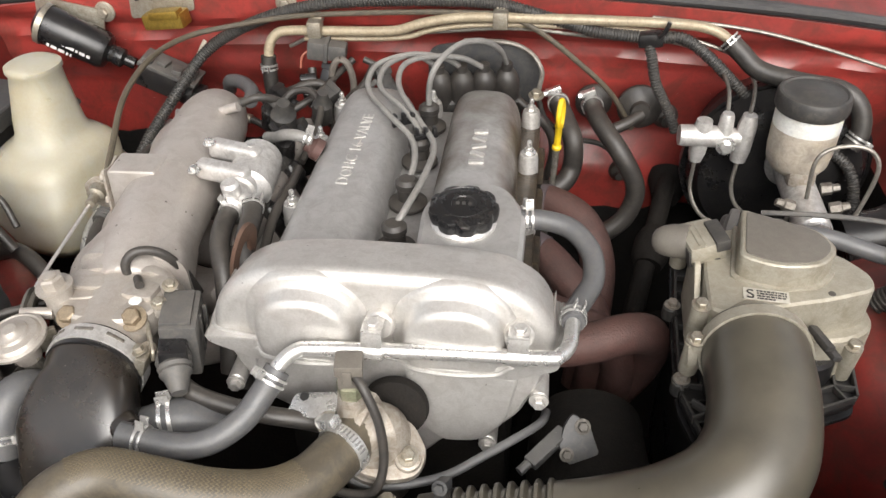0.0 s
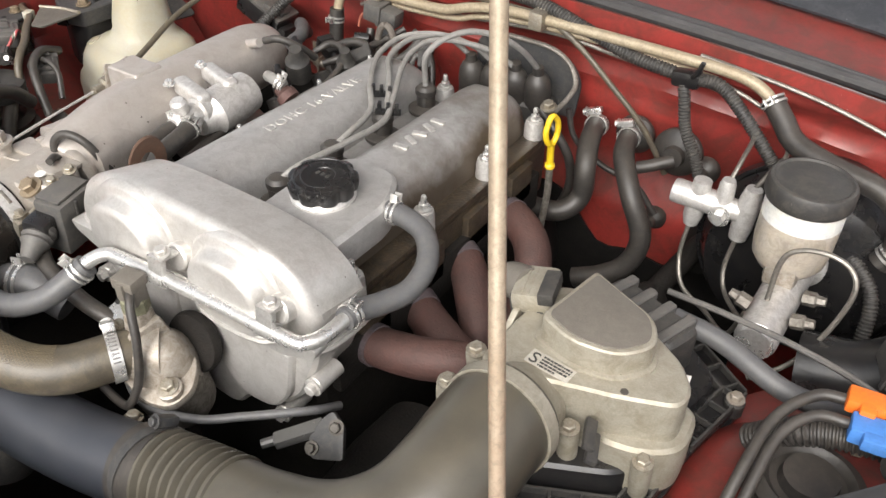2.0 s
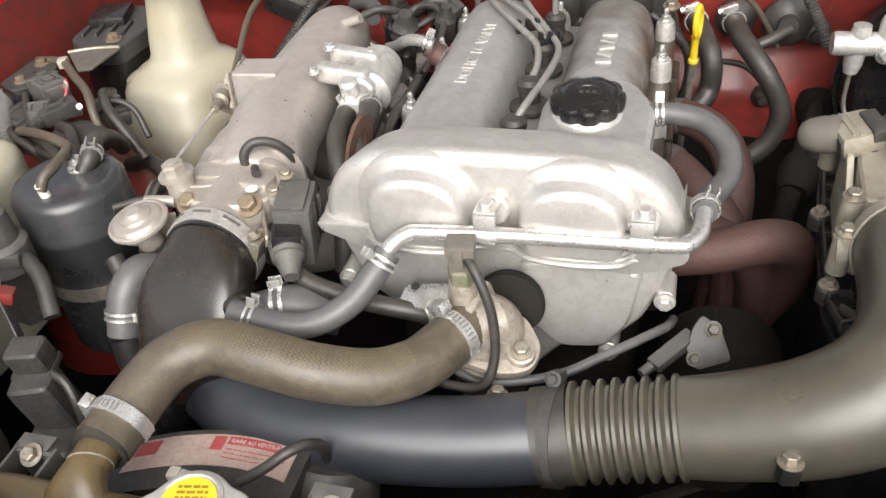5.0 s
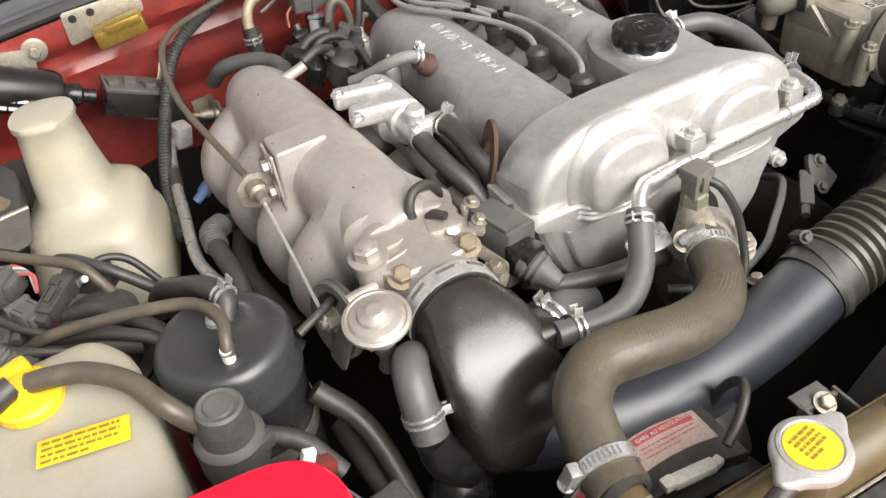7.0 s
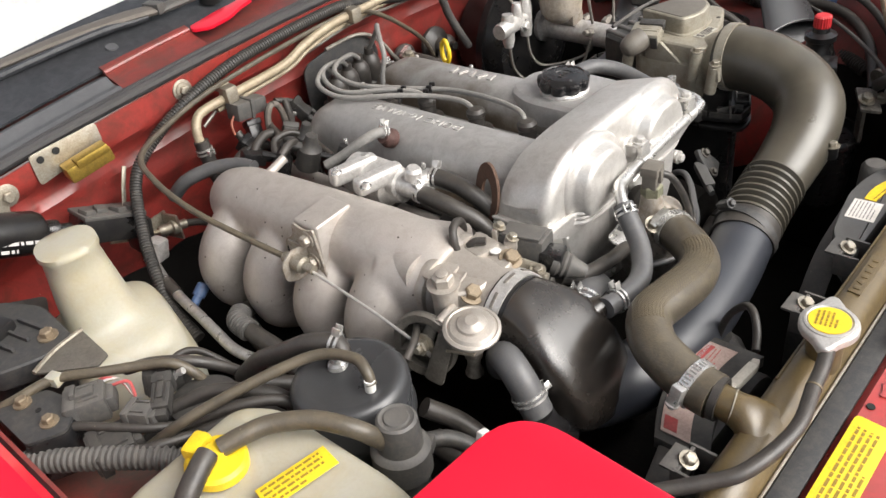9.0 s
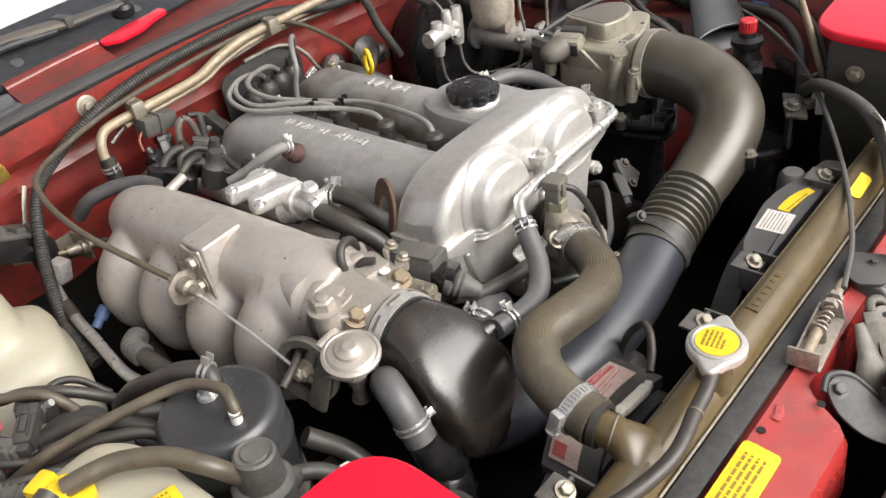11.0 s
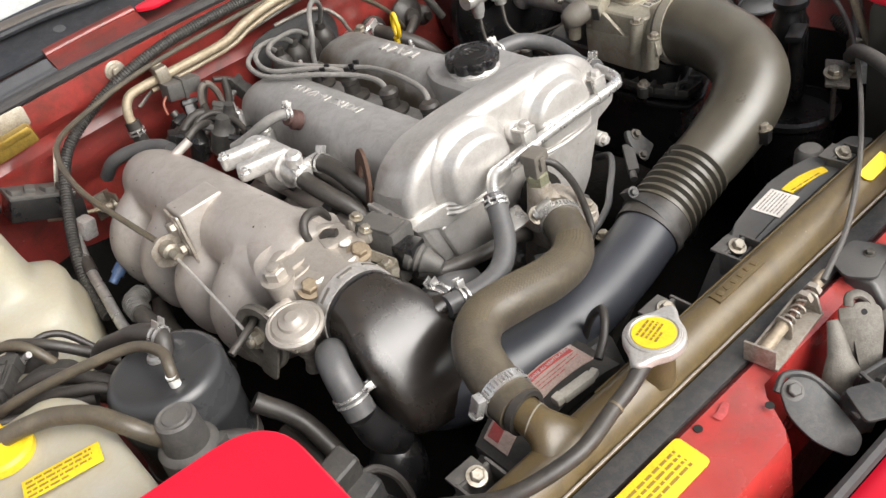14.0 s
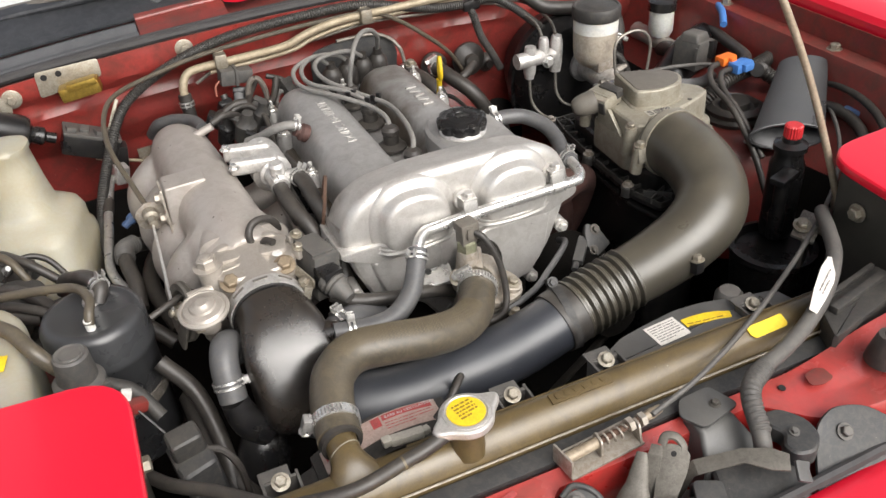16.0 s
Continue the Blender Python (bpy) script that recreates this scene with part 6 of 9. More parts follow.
part("lever", prism(rounded([(-0.008, -0.045), (0.008, -0.045), (0.012, 0.02), (-0.010, 0.02)], 0.006), 0.003, frame_at((-0.354, 0.008, 0.722), (0, 1, 0.2), wheel_ax), 0.0008), STRAP, throttle)
part("throttle_sensor", box((-0.188, 0.022, 0.748), (0.034, 0.054, 0.060), (0, 4, 14), 0.004), CONN, throttle, "dusty dark grey throttle sensor")
part("sensor_face", box((-0.188, 0.022, 0.7795), (0.028, 0.046, 0.004), (0, 4, 14), 0.0015), CONN, throttle, "dusty grey sensor lid")
for k in range(3):
    part("sensor_fin", box((-0.1695, 0.008 + 0.013 * k, 0.752), (0.004, 0.004, 0.044), (0, 4, 14), 0.001), PLASTIC_GREY, throttle)
part("sensor_ear", joined(box((-0.204, 0.046, 0.776), (0.016, 0.006, 0.022), (0, 0, 14), 0.002), box((-0.206, 0.026, 0.774), (0.014, 0.014, 0.014), (0, 0, 30), 0.003)), THROTTLE_CAST, throttle)
part("sensor_plug", box((-0.184, -0.012, 0.752), (0.026, 0.026, 0.030), (0, 6, 20), 0.004), PLASTIC, throttle)
part("sensor_boot", lathe([(0.0155, -0.012), (0.0165, -0.006), (0.014, -0.003), (0.0160, 0.0), (0.0135, 0.003), (0.0150, 0.006), (0.012, 0.010), (0.009, 0.020), (0.007, 0.026)], (-0.180, -0.022, 0.748), (0.42, -0.85, -0.35), 22), CONN, throttle, "ribbed dusty rubber boot")
part("link_plate", prism(rounded([(-0.006, -0.024), (0.006, -0.020), (0.008, 0.022), (-0.004, 0.026)], 0.004), 0.003, frame_at((-0.211, 0.004, 0.757), (0.3, -0.2, 1), (-0.8, -0.5, 0.2)), 0.0008), ZINC, throttle, "yellowed plated link plate")
for at in ((-0.202, 0.044, 0.786), (-0.212, -0.004, 0.750), (-0.206, 0.024, 0.781)):
    part("sensor_screw", bolt(at, (0.2, -0.3, 1), 0.005), ZINC, throttle)
part("vacuum_stub", tube([(-0.240, 0.056, 0.780), (-0.236, 0.050, 0.786), (-0.230, 0.040, 0.787)], 0.0042, 12), RUBBER, throttle)
hose("vacuum_hose", [(-0.252, 0.062, 0.776), (-0.253, 0.064, 0.791), (-0.246, 0.070, 0.800), (-0.233, 0.076, 0.800), (-0.220, 0.082, 0.790), (-0.210, 0.090, 0.765), (-0.205, 0.10, 0.73)], 0.0046, RUBBER, "thin black vacuum hose looped over the throttle body", "hose")
hose("idle_hose", [(-0.186, -0.020, 0.734), (-0.160, -0.030, 0.722), (-0.11, -0.035, 0.712), (-0.06, -0.030, 0.700), (-0.03, -0.02, 0.68)], 0.0085, RUBBER, "black rubber idle air hose", "hose")

# ---- intake manifold ----
manifold = thing("intake_manifold", (-0.28, 0.25, 0.62), "matt cast aluminium intake manifold with four curved runners", "intake manifold")
trunk = tube([(-0.258, 0.070, 0.746), (-0.261, 0.105, 0.754), (-0.270, 0.16, 0.757), (-0.276, 0.24, 0.757), (-0.281, 0.32, 0.756), (-0.286, 0.39, 0.755), (-0.288, 0.425, 0.752), (-0.289, 0.442, 0.750)], [0.042, 0.045, 0.048, 0.0475, 0.0465, 0.044, 0.036, 0.014], 32, 8)
trunk = joined(trunk, tube([(-0.286, 0.135, 0.742), (-0.276, 0.100, 0.742), (-0.264, 0.074, 0.742)], [0.046, 0.046, 0.043], 28, 6))
for k, y in enumerate((0.125, 0.210, 0.297, 0.382)):
    x = -0.263 - 0.022 * (y - 0.1) / 0.3
    upper = tube([(x + 0.004, y, 0.746), (x - 0.028, y + 0.001, 0.738), (x - 0.055, y + 0.003, 0.715), (x - 0.064, y + 0.005, 0.690), (x - 0.058, y + 0.006, 0.664)], [0.026, 0.034, 0.0345, 0.0335, 0.0325] if k else [0.032, 0.040, 0.0385, 0.0350, 0.033], 24, 7)
    trunk = joined(trunk, upper)
    part("runner", tube([(x - 0.063, y + 0.005, 0.686), (x - 0.055, y + 0.006, 0.658), (x - 0.025, y + 0.005, 0.639), (x + 0.03, y, 0.632), (-0.13, y, 0.672)], [0.0335, 0.0325, 0.030, 0.028, 0.026], 24, 7), CAST_MATT, manifold, "curved cast runner", 60)
plenum = part("plenum", trunk, CAST_MATT, manifold, "matt cast plenum with fused runner roots", 180)
skin = plenum.modifiers.new("skin", "REMESH")
skin.mode, skin.voxel_size, skin.use_smooth_shade = "VOXEL", 0.003, True
ease_mod = plenum.modifiers.new("blend", "SMOOTH")
ease_mod.factor, ease_mod.iterations = 0.5, 10
boss = prism([(-0.275, 0.808), (-0.329, 0.806), (-0.332, 0.735), (-0.300, 0.720), (-0.270, 0.750)], 0.040, Matrix(((1, 0, 0, 0), (0, 0, -1, 0.236), (0, 1, 0, 0), (0, 0, 0, 1))), 0.004, 3)
part("mount_pad", boss, CAST_MATT, manifold, "square cast boss with a flat face")
part("bracket_plate", prism(rounded([(0.190, 0.742), (0.204, 0.733), (0.224, 0.748), (0.246, 0.746), (0.258, 0.762), (0.250, 0.778), (0.236, 0.786), (0.232, 0.806), (0.214, 0.800), (0.196, 0.807)], [0.004, 0.006, 0.008, 0.006, 0.008, 0.006, 0.006, 0.006, 0.008, 0.004]), 0.003, Matrix(((0, 0, -1, -0.3315), (1, 0, 0, 0), (0, 1, 0, 0), (0, 0, 0, 1))), 0.0008), CAST_GRIMY, manifold, "dusty pressed bracket plate")
for y, z in ((0.208, 0.791), (0.206, 0.762)):
    part("pad_bolt", bolt((-0.3345, y, z), (-1, 0, 0.05), 0.0068), CAST_GRIMY, manifold)
part("bracket_eye", lathe([(0.006, 0), (0.006, 0.0006), (0, 0.0006)], (-0.3346, 0.246, 0.763), (-1, 0, 0), 16), HOLE, manifold)
part("cable_bracket", joined(prism(rounded([(-0.334, 0.746), (-0.334, 0.782), (-0.356, 0.786), (-0.372, 0.774), (-0.370, 0.752), (-0.354, 0.744)], 0.006), 0.003, Matrix(((1, 0, 0, 0), (0, 0, -1, 0.217), (0, 1, 0, 0), (0, 0, 0, 1))), 0.0008), box((-0.336, 0.230, 0.764), (0.003, 0.030, 0.030), (0, 0, 0), 0.001)), CAST_GRIMY, manifold, "dusty plated cable bracket")
part("vacuum_nipple", tube([(-0.262, 0.365, 0.790), (-0.236, 0.362, 0.800)], 0.006, 12), CAST_MATT, manifold)

cable = thing("throttle_cable", (-0.352, 0.207, 0.76), "throttle cable with a bare steel end and dusty brown sheath", "cable")
part("inner_wire", tube([(-0.353, 0.20, 0.769), (-0.356, 0.10, 0.757), (-0.359, 0.026, 0.745)], 0.0018, 8), LETTER, cable, "bare bright steel wire")
part("adjuster", lathe([(0.0055, -0.022), (0.0055, -0.008), (0.010, -0.006), (0.010, 0.006), (0.0065, 0.008), (0.0065, 0.024)], (-0.353, 0.207, 0.770), (-0.05, 1, 0.05), 14), ZINC, cable)
part("sheath", tube([(-0.354, 0.228, 0.771), (-0.365, 0.28, 0.784), (-0.380, 0.36, 0.806), (-0.375, 0.44, 0.82), (-0.350, 0.505, 0.822), (-0.29, 0.535, 0.828), (-0.20, 0.548, 0.840), (-0.05, 0.55, 0.850), (0.05, 0.548, 0.853), (0.081, 0.546, 0.852), (0.127, 0.545, 0.829), (0.174, 0.545, 0.793), (0.225, 0.55, 0.745), (0.262, 0.56, 0.685)], 0.0038, 10, 8), RUBBER_BROWN, cable, "dusty brown cable sheath")

part("end_flange", loft([((-0.264, 0.150, 0.752), (0, -1, 0), 0.044, 0.044, 0.95), ((-0.262, 0.120, 0.749), (0, -1, 0), 0.047, 0.044, 0.7), ((-0.259, 0.094, 0.745), (0, -1, 0), 0.053, 0.043, 0.45), ((-0.258, 0.083, 0.744), (0, -1, 0), 0.055, 0.043, 0.36)]), CAST_MATT, manifold, "square end flange", 50)
# idle air valve on the manifold's inner side
valve = thing("air_valve", (-0.19, 0.23, 0.76), "bright alloy auxiliary air valve bolted to the manifold", "air valve")
part("valve_body", lathe([(0.018, -0.055), (0.0255, -0.05), (0.027, -0.035), (0.027, 0.012), (0.021, 0.018), (0.016, 0.034)], (-0.186, 0.236, 0.775), (0.05, -1, -0.05), 28), CAST_BRIGHT, valve)
for y, turn in ((0.221, -14), (0.264, -14)):
    arm = box((-0.208, y, 0.794), (0.064, 0.019, 0.022), (0, 7, turn), 0.0075, 4)
    for v in arm.verts:
        if v.co.x > -0.20:
            v.co.z += 0.006
    part("mount_arm", arm, CAST_BRIGHT, valve, "rounded slab of the valve's mount")
part("front_port", lathe([(0.0175, -0.014), (0.0185, -0.008), (0.0185, -0.002), (0.0145, 0.0), (0.0145, 0.018), (0.0125, 0.022), (0.0125, 0.030), (0.009, 0.034)], (-0.187, 0.203, 0.784), (0.08, -1, 0), 24), CAST_BRIGHT, valve)
part("top_port", lathe([(0.010, 0), (0.010, 0.012), (0.007, 0.016)], (-0.186, 0.184, 0.797), (0, -0.2, 1), 16), CAST_BRIGHT, valve)
part("side_port", tube([(-0.186, 0.186, 0.785), (-0.160, 0.178, 0.790)], 0.009, 14), CAST_BRIGHT, valve)
for at in ((-0.236, 0.212, 0.803), (-0.236, 0.262, 0.807), (-0.190, 0.214, 0.798), (-0.188, 0.262, 0.803)):
    part("valve_screw", bolt(at, (0, 0, 1), 0.005), STEEL, valve)
hose("coolant_hose", [(-0.187, 0.180, 0.780), (-0.188, 0.155, 0.779), (-0.184, 0.125, 0.772), (-0.172, 0.095, 0.752), (-0.166, 0.070, 0.715), (-0.165, 0.05, 0.67)], 0.0105, RUBBER, "black rubber coolant hose from the air valve", ends=((0.06, "spring", (-0.3, 0, 1)),), group="air valve hoses")
hose("coolant_hose", [(-0.163, 0.178, 0.789), (-0.158, 0.155, 0.787), (-0.156, 0.120, 0.778), (-0.148, 0.092, 0.752), (-0.146, 0.07, 0.71), (-0.15, 0.04, 0.66)], 0.0105, RUBBER, "black rubber coolant hose from the air valve", ends=((0.06, "spring", (0.6, 0, 1)),), group="air valve hoses")
hose("ventilation_hose", [(-0.124, 0.287, 0.803), (-0.142, 0.288, 0.808), (-0.160, 0.298, 0.802), (-0.178, 0.318, 0.786), (-0.195, 0.335, 0.775)], 0.0066, WIRE_GREY, "grey crankcase ventilation hose on a red grommet", ends=((0.10, "spring", (0, 0, 1)),))
hook = thing("lifting_hook", (-0.147, 0.10, 0.74), "rusty steel engine lifting hook with an oval hole", "lifting hook")
hb = bmesh.new()
outer, inner = [], []
for k in range(28):
    a = 2 * math.pi * k / 28
    outer.append((0.021 * math.cos(a), 0.036 * math.sin(a)))
    inner.append((0.010 * math.cos(a), 0.004 + 0.021 * math.sin(a)))
vo = [[hb.verts.new((x, y, z)) for x, y in outer] for z in (0, 0.004)]
vi = [[hb.verts.new((x, y, z)) for x, y in inner] for z in (0, 0.004)]
for k in range(28):
    k2 = (k + 1) % 28
    hb.faces.new((vo[0][k], vo[0][k2], vi[0][k2], vi[0][k]))
    hb.faces.new((vo[1][k], vo[1][k2], vi[1][k2], vi[1][k]))
    hb.faces.new((vo[0][k], vo[0][k2], vo[1][k2], vo[1][k]))
    hb.faces.new((vi[0][k], vi[0][k2], vi[1][k2], vi[1][k]))
hb.transform(frame_at((-0.148, 0.101, 0.783), (0.25, 0.93, -0.1), (-0.93, 0.25, 0.2)))
part("hook_plate", hb, RUST, hook)
part("hook_foot", box((-0.145, 0.094, 0.735), (0.006, 0.032, 0.05), (0, 0, -15), 0.002), RUST, hook)

# ---- exhaust side done; now the side with reservoirs, canister and relays ----
washer = thing("washer_reservoir", (-0.50, 0.38, 0.62), "yellowed translucent plastic washer reservoir with a tall neck", "washer reservoir")
def blown(levels, sides=44):
    """A blow-moulded body: rounded levels (height, centre, half sizes, squareness), turned a little."""
    bm, rows = bmesh.new(), []
    turn = Matrix.Rotation(radians(-14), 3, "Z")
    for z, cx, cy, hx, hy, q in levels:
        rows.append([bm.verts.new(Vector((cx, cy, z)) + turn @ Vector((hx * math.copysign(abs(math.cos(a)) ** q, math.cos(a)), hy * math.copysign(abs(math.sin(a)) ** q, math.sin(a)), 0))) for a in (2 * math.pi * k / sides for k in range(sides))])
    for a, b in zip(rows, rows[1:]):
        for k in range(sides):
            bm.faces.new((a[k], a[(k + 1) % sides], b[(k + 1) % sides], b[k]))
    bm.faces.new(rows[0])
    bm.faces.new(rows[-1])
    return bm


part("tank", blown([(0.595, -0.511, 0.372, 0.062, 0.074, 0.5), (0.615, -0.511, 0.372, 0.071, 0.083, 0.45), (0.662, -0.511, 0.373, 0.073, 0.084, 0.45), (0.676, -0.511, 0.374, 0.0715, 0.0825, 0.48), (0.684, -0.511, 0.375, 0.067, 0.078, 0.50), (0.704, -0.510, 0.377, 0.066, 0.077, 0.52),
                    (0.7170, -0.510, 0.379, 0.062, 0.072, 0.56), (0.7255, -0.511, 0.384, 0.053, 0.060, 0.66), (0.731, -0.512, 0.390, 0.0435, 0.047, 0.74), (0.740, -0.512, 0.392, 0.040, 0.043, 0.76), (0.760, -0.513, 0.393, 0.0375, 0.040, 0.78), (0.795, -0.513, 0.396, 0.0330, 0.034, 0.80),
                    (0.816, -0.513, 0.398, 0.0305, 0.031, 0.82), (0.820, -0.513, 0.398, 0.0335, 0.034, 0.85), (0.8265, -0.513, 0.398, 0.0330, 0.0335, 0.85), (0.829, -0.513, 0.398, 0.024, 0.025, 0.9)]), CREAM, washer, "", 70)
part("neck_dimple", lathe([(0.004, 0), (0.003, 0.002), (0, 0.002)], (-0.489, 0.371, 0.79), (0.5, -0.8, 0), 12), CREAM, washer)
part("tank_lug", lathe([(0.012, -0.004), (0.012, 0.008), (0.006, 0.010)], (-0.563, 0.34, 0.715), (-0.4, -0.3, 1), 16), CREAM, washer)

overflow = thing("overflow_tank", (-0.60, -0.02, 0.60), "yellowed translucent plastic overflow tank with a yellow cap", "overflow tank")
out = rounded([(-0.672, 0.088), (-0.535, 0.085), (-0.512, 0.050), (-0.508, -0.105), (-0.53, -0.17), (-0.665, -0.18)], [0.032, 0.034, 0.034, 0.05, 0.042, 0.036], 5)
ot = prism(out[::-1], 0.185, pose(0, 0, 0.600), 0.0)
for v in ot.verts:
    if v.co.z > 0.7:
        v.co.z -= 0.15 * max(0.0, -v.co.x - 0.60) + 0.10 * max(0.0, -0.05 - v.co.y)
        v.co.x += 0.004
bmesh.ops.recalc_face_normals(ot, faces=ot.faces)
bmesh.ops.bevel(ot, geom=[e for e in ot.edges if all(v.co.z > 0.7 for v in e.verts)], offset=0.019, segments=5, affect="EDGES", profile=0.5)
bmesh.ops.poke(ot, faces=[max(ot.faces, key=lambda f: f.calc_area() if f.normal.z > 0.8 else 0.0)])
part("tank", ot, CREAM, overflow, angle=60)
part("cap", joined(lathe([(0.026, -0.004), (0.026, 0.004), (0.023, 0.007), (0.010, 0.008), (0.009, 0.016), (0, 0.017)], (-0.586, 0.036, 0.787), (0.05, -0.1, 1), 28), box((-0.589, 0.055, 0.797), (0.024, 0.016, 0.014), (0, 0, 20), 0.004)), YELLOW, overflow, "bright yellow plastic cap")
ylab = part("label", box((-0.556, -0.030, 0.7862), (0.064, 0.024, 0.0012), (0, 0, -10), 0.0003), YELLOW_LABEL, overflow, "yellow warning sticker")
bars("label_print", frame_at((-0.5835, -0.0185, 0.7868), (0.98, -0.17, 0), (0, 0, 1)), 4, 0.054, 0.0055, 0.0022, INK, ylab, 5, 0.003)
hose("overflow_hose", [(-0.660, 0.015, 0.74), (-0.630, 0.022, 0.785), (-0.604, 0.030, 0.800), (-0.590, 0.035, 0.803)], 0.0095, RUBBER, "black rubber hose on the yellow cap")
hose("overflow_hose", [(-0.580, 0.034, 0.800), (-0.560, 0.026, 0.803), (-0.539, 0.016, 0.803), (-0.515, -0.008, 0.801), (-0.500, -0.035, 0.795), (-0.488, -0.046, 0.780), (-0.475, -0.045, 0.755), (-0.468, -0.045, 0.72)], 0.0082, RUBBER_BROWN, "dusty brown rubber overflow hose over the tank")

canister = thing("charcoal_canister", (-0.443, 0.035, 0.60), "black painted steel charcoal canister with pressed lid", "canister")
part("can", lathe([(0.050, -0.20), (0.0555, -0.19), (0.0555, -0.052), (0.058, -0.049), (0.058, -0.043), (0.0565, -0.040), (0.0565, -0.010), (0.052, -0.002), (0.044, 0.0), (0.040, -0.002), (0.0, -0.001)], (-0.443, 0.035, 0.770), (0, 0, 1), 48), SNORKEL, canister, "sheened dark grey drum", 50)
part("nozzle", tube([(-0.444, 0.004, 0.768), (-0.444, 0.002, 0.782)], 0.0052, 12), WHITE_PLASTIC, canister, "white plastic nozzle")
part("nozzle", lathe([(0.010, 0), (0.009, 0.004), (0.006, 0.006), (0.006, 0.014)], (-0.440, 0.052, 0.769), (0, 0, 1), 16), STEEL, canister)
part("strap", ring((-0.443, 0.035, 0.66), (0, 0, 1), 0.0558, 0.016, 0.0015), CAST_DARK, canister)
hose("canister_hose", [(-0.444, 0.001, 0.776), (-0.441, 0.008, 0.787), (-0.438, 0.026, 0.791), (-0.452, 0.062, 0.787), (-0.492, 0.088, 0.780), (-0.540, 0.112, 0.770), (-0.572, 0.128, 0.760), (-0.595, 0.155, 0.735)], 0.0054, RUBBER_BROWN, "dusty brown-black hose from the canister nozzle")
hose("canister_hose", [(-0.434, 0.050, 0.766), (-0.427, 0.064, 0.780), (-0.440, 0.088, 0.780), (-0.456, 0.115, 0.766), (-0.468, 0.145, 0.748), (-0.478, 0.17, 0.72)], 0.0095, RUBBER, "thick black hose from the canister", ends=((0.22, "spring", (0.5, -0.5, 1)),))
hose("canister_hose", [(-0.50, 0.10, 0.735), (-0.540, 0.12, 0.738), (-0.60, 0.15, 0.725)], 0.0085, RUBBER, "black hose behind the canister")

purge = thing("purge_valve", (-0.463, -0.045, 0.69), "grey translucent plastic purge valve with a stepped body", "purge valve")
part("cup", lathe([(0.0265, -0.062), (0.0265, -0.036), (0.0235, -0.032), (0.0205, -0.031), (0.0178, -0.002), (0.0155, 0.0), (0.0135, -0.0012), (0.0115, -0.0012), (0.0105, 0.0004), (0, 0.0004)], (-0.465, -0.052, 0.786), (0.04, -0.03, 1), 32), CONN, purge)
part("base", lathe([(0.018, -0.13), (0.0225, -0.064)], (-0.465, -0.052, 0.786), (0.04, -0.03, 1), 6), PLASTIC_GREY, purge)
part("cup_tag", box((-0.446, -0.064, 0.742), (0.016, 0.010, 0.012), (0, 10, 30), 0.002), CONN, purge)
part("stub", tube([(-0.446, -0.05, 0.735), (-0.42, -0.065, 0.725), (-0.40, -0.09, 0.70)], 0.008, 12), PLASTIC_GREY, purge)

# firewall corner: vacuum filter, solenoid block, gold bracket
vac = thing("vacuum_chamber", (-0.53, 0.545, 0.76), "glossy black plastic vacuum chamber with white printing", "vacuum chamber")
part("chamber", lathe([(0.0, -0.062), (0.020, -0.061), (0.0275, -0.055), (0.0285, -0.048), (0.0275, 0.034), (0.0240, 0.042), (0.0140, 0.046), (0.0125, 0.050), (0.0140, 0.053), (0.0140, 0.064), (0.0085, 0.068), (0.0085, 0.082), (0, 0.083)], (-0.530, 0.545, 0.793), (1, 0.02, -0.48), 36), PLASTIC, vac)
part("end_band", ring((-0.5755, 0.544, 0.815), (1, 0.02, -0.48), 0.0288, 0.008, 0.0014), ZINC, vac, "dull plated end band")
bars("printing", frame_at((-0.562, 0.5185, 0.803), (1, 0, -0.48), (0.05, -0.95, 0.25)), 2, 0.062, 0.009, 0.0042, INK_WHITE, vac, 9, 0.005)
part("bracket", box((-0.555, 0.575, 0.80), (0.10, 0.004, 0.07), (0, 10, 0), 0.001), ZINC, vac)
sol = thing("solenoid_block", (-0.425, 0.55, 0.73), "dusty black vacuum solenoid block on the firewall", "solenoid")
part("block_body", box((-0.410, 0.548, 0.736), (0.084, 0.046, 0.034), (0, 24, 0), 0.004), PLASTIC, sol)
part("dusty_top", box((-0.4028, 0.548, 0.7525), (0.086, 0.048, 0.006), (0, 24, 0), 0.002), CONN, sol, "flat top caked with grey dust")
for k in range(4):
    u = -0.032 + 0.021 * k
    part("coil_can", box((-0.4015 + u * 0.913, 0.540 + 0.006 * (k % 2), 0.7570 - u * 0.407), (0.014, 0.020, 0.008), (0, 24, (8, -10, 14, 0)[k]), 0.002), CONN, sol)
part("end_plug", box((-0.374, 0.545, 0.702), (0.026, 0.030, 0.046), (0, 10, 0), 0.004), PLASTIC, sol)
part("stay", strip([(-0.378, 0.552, 0.745), (-0.366, 0.560, 0.766), (-0.352, 0.566, 0.790)], [(0, -1, 0.2)] * 3, [0.006, 0.006, 0.006]), ZINC, sol, "bright thin stay")
gold = thing("relay_bracket", (-0.40, 0.57, 0.81), "gold passivated relay case on a drilled steel bracket", "relay")
part("plate", prism(rounded([(-0.055, -0.018), (0.042, -0.012), (0.045, 0.016), (-0.05, 0.022)], 0.006), 0.003, frame_at((-0.405, 0.577, 0.838), (1, 0.02, 0.1), (0, -1, 0.1)), 0.0006), ZINC, gold, "grey steel bracket plate")
for k in range(2):
    part("plate_hole", lathe([(0.0048, 0), (0.0048, 0.0005), (0, 0.0005)], (-0.445 + 0.022 * k, 0.5735, 0.846 + 0.002 * k), (0, -1, 0.1), 14), HOLE, gold)
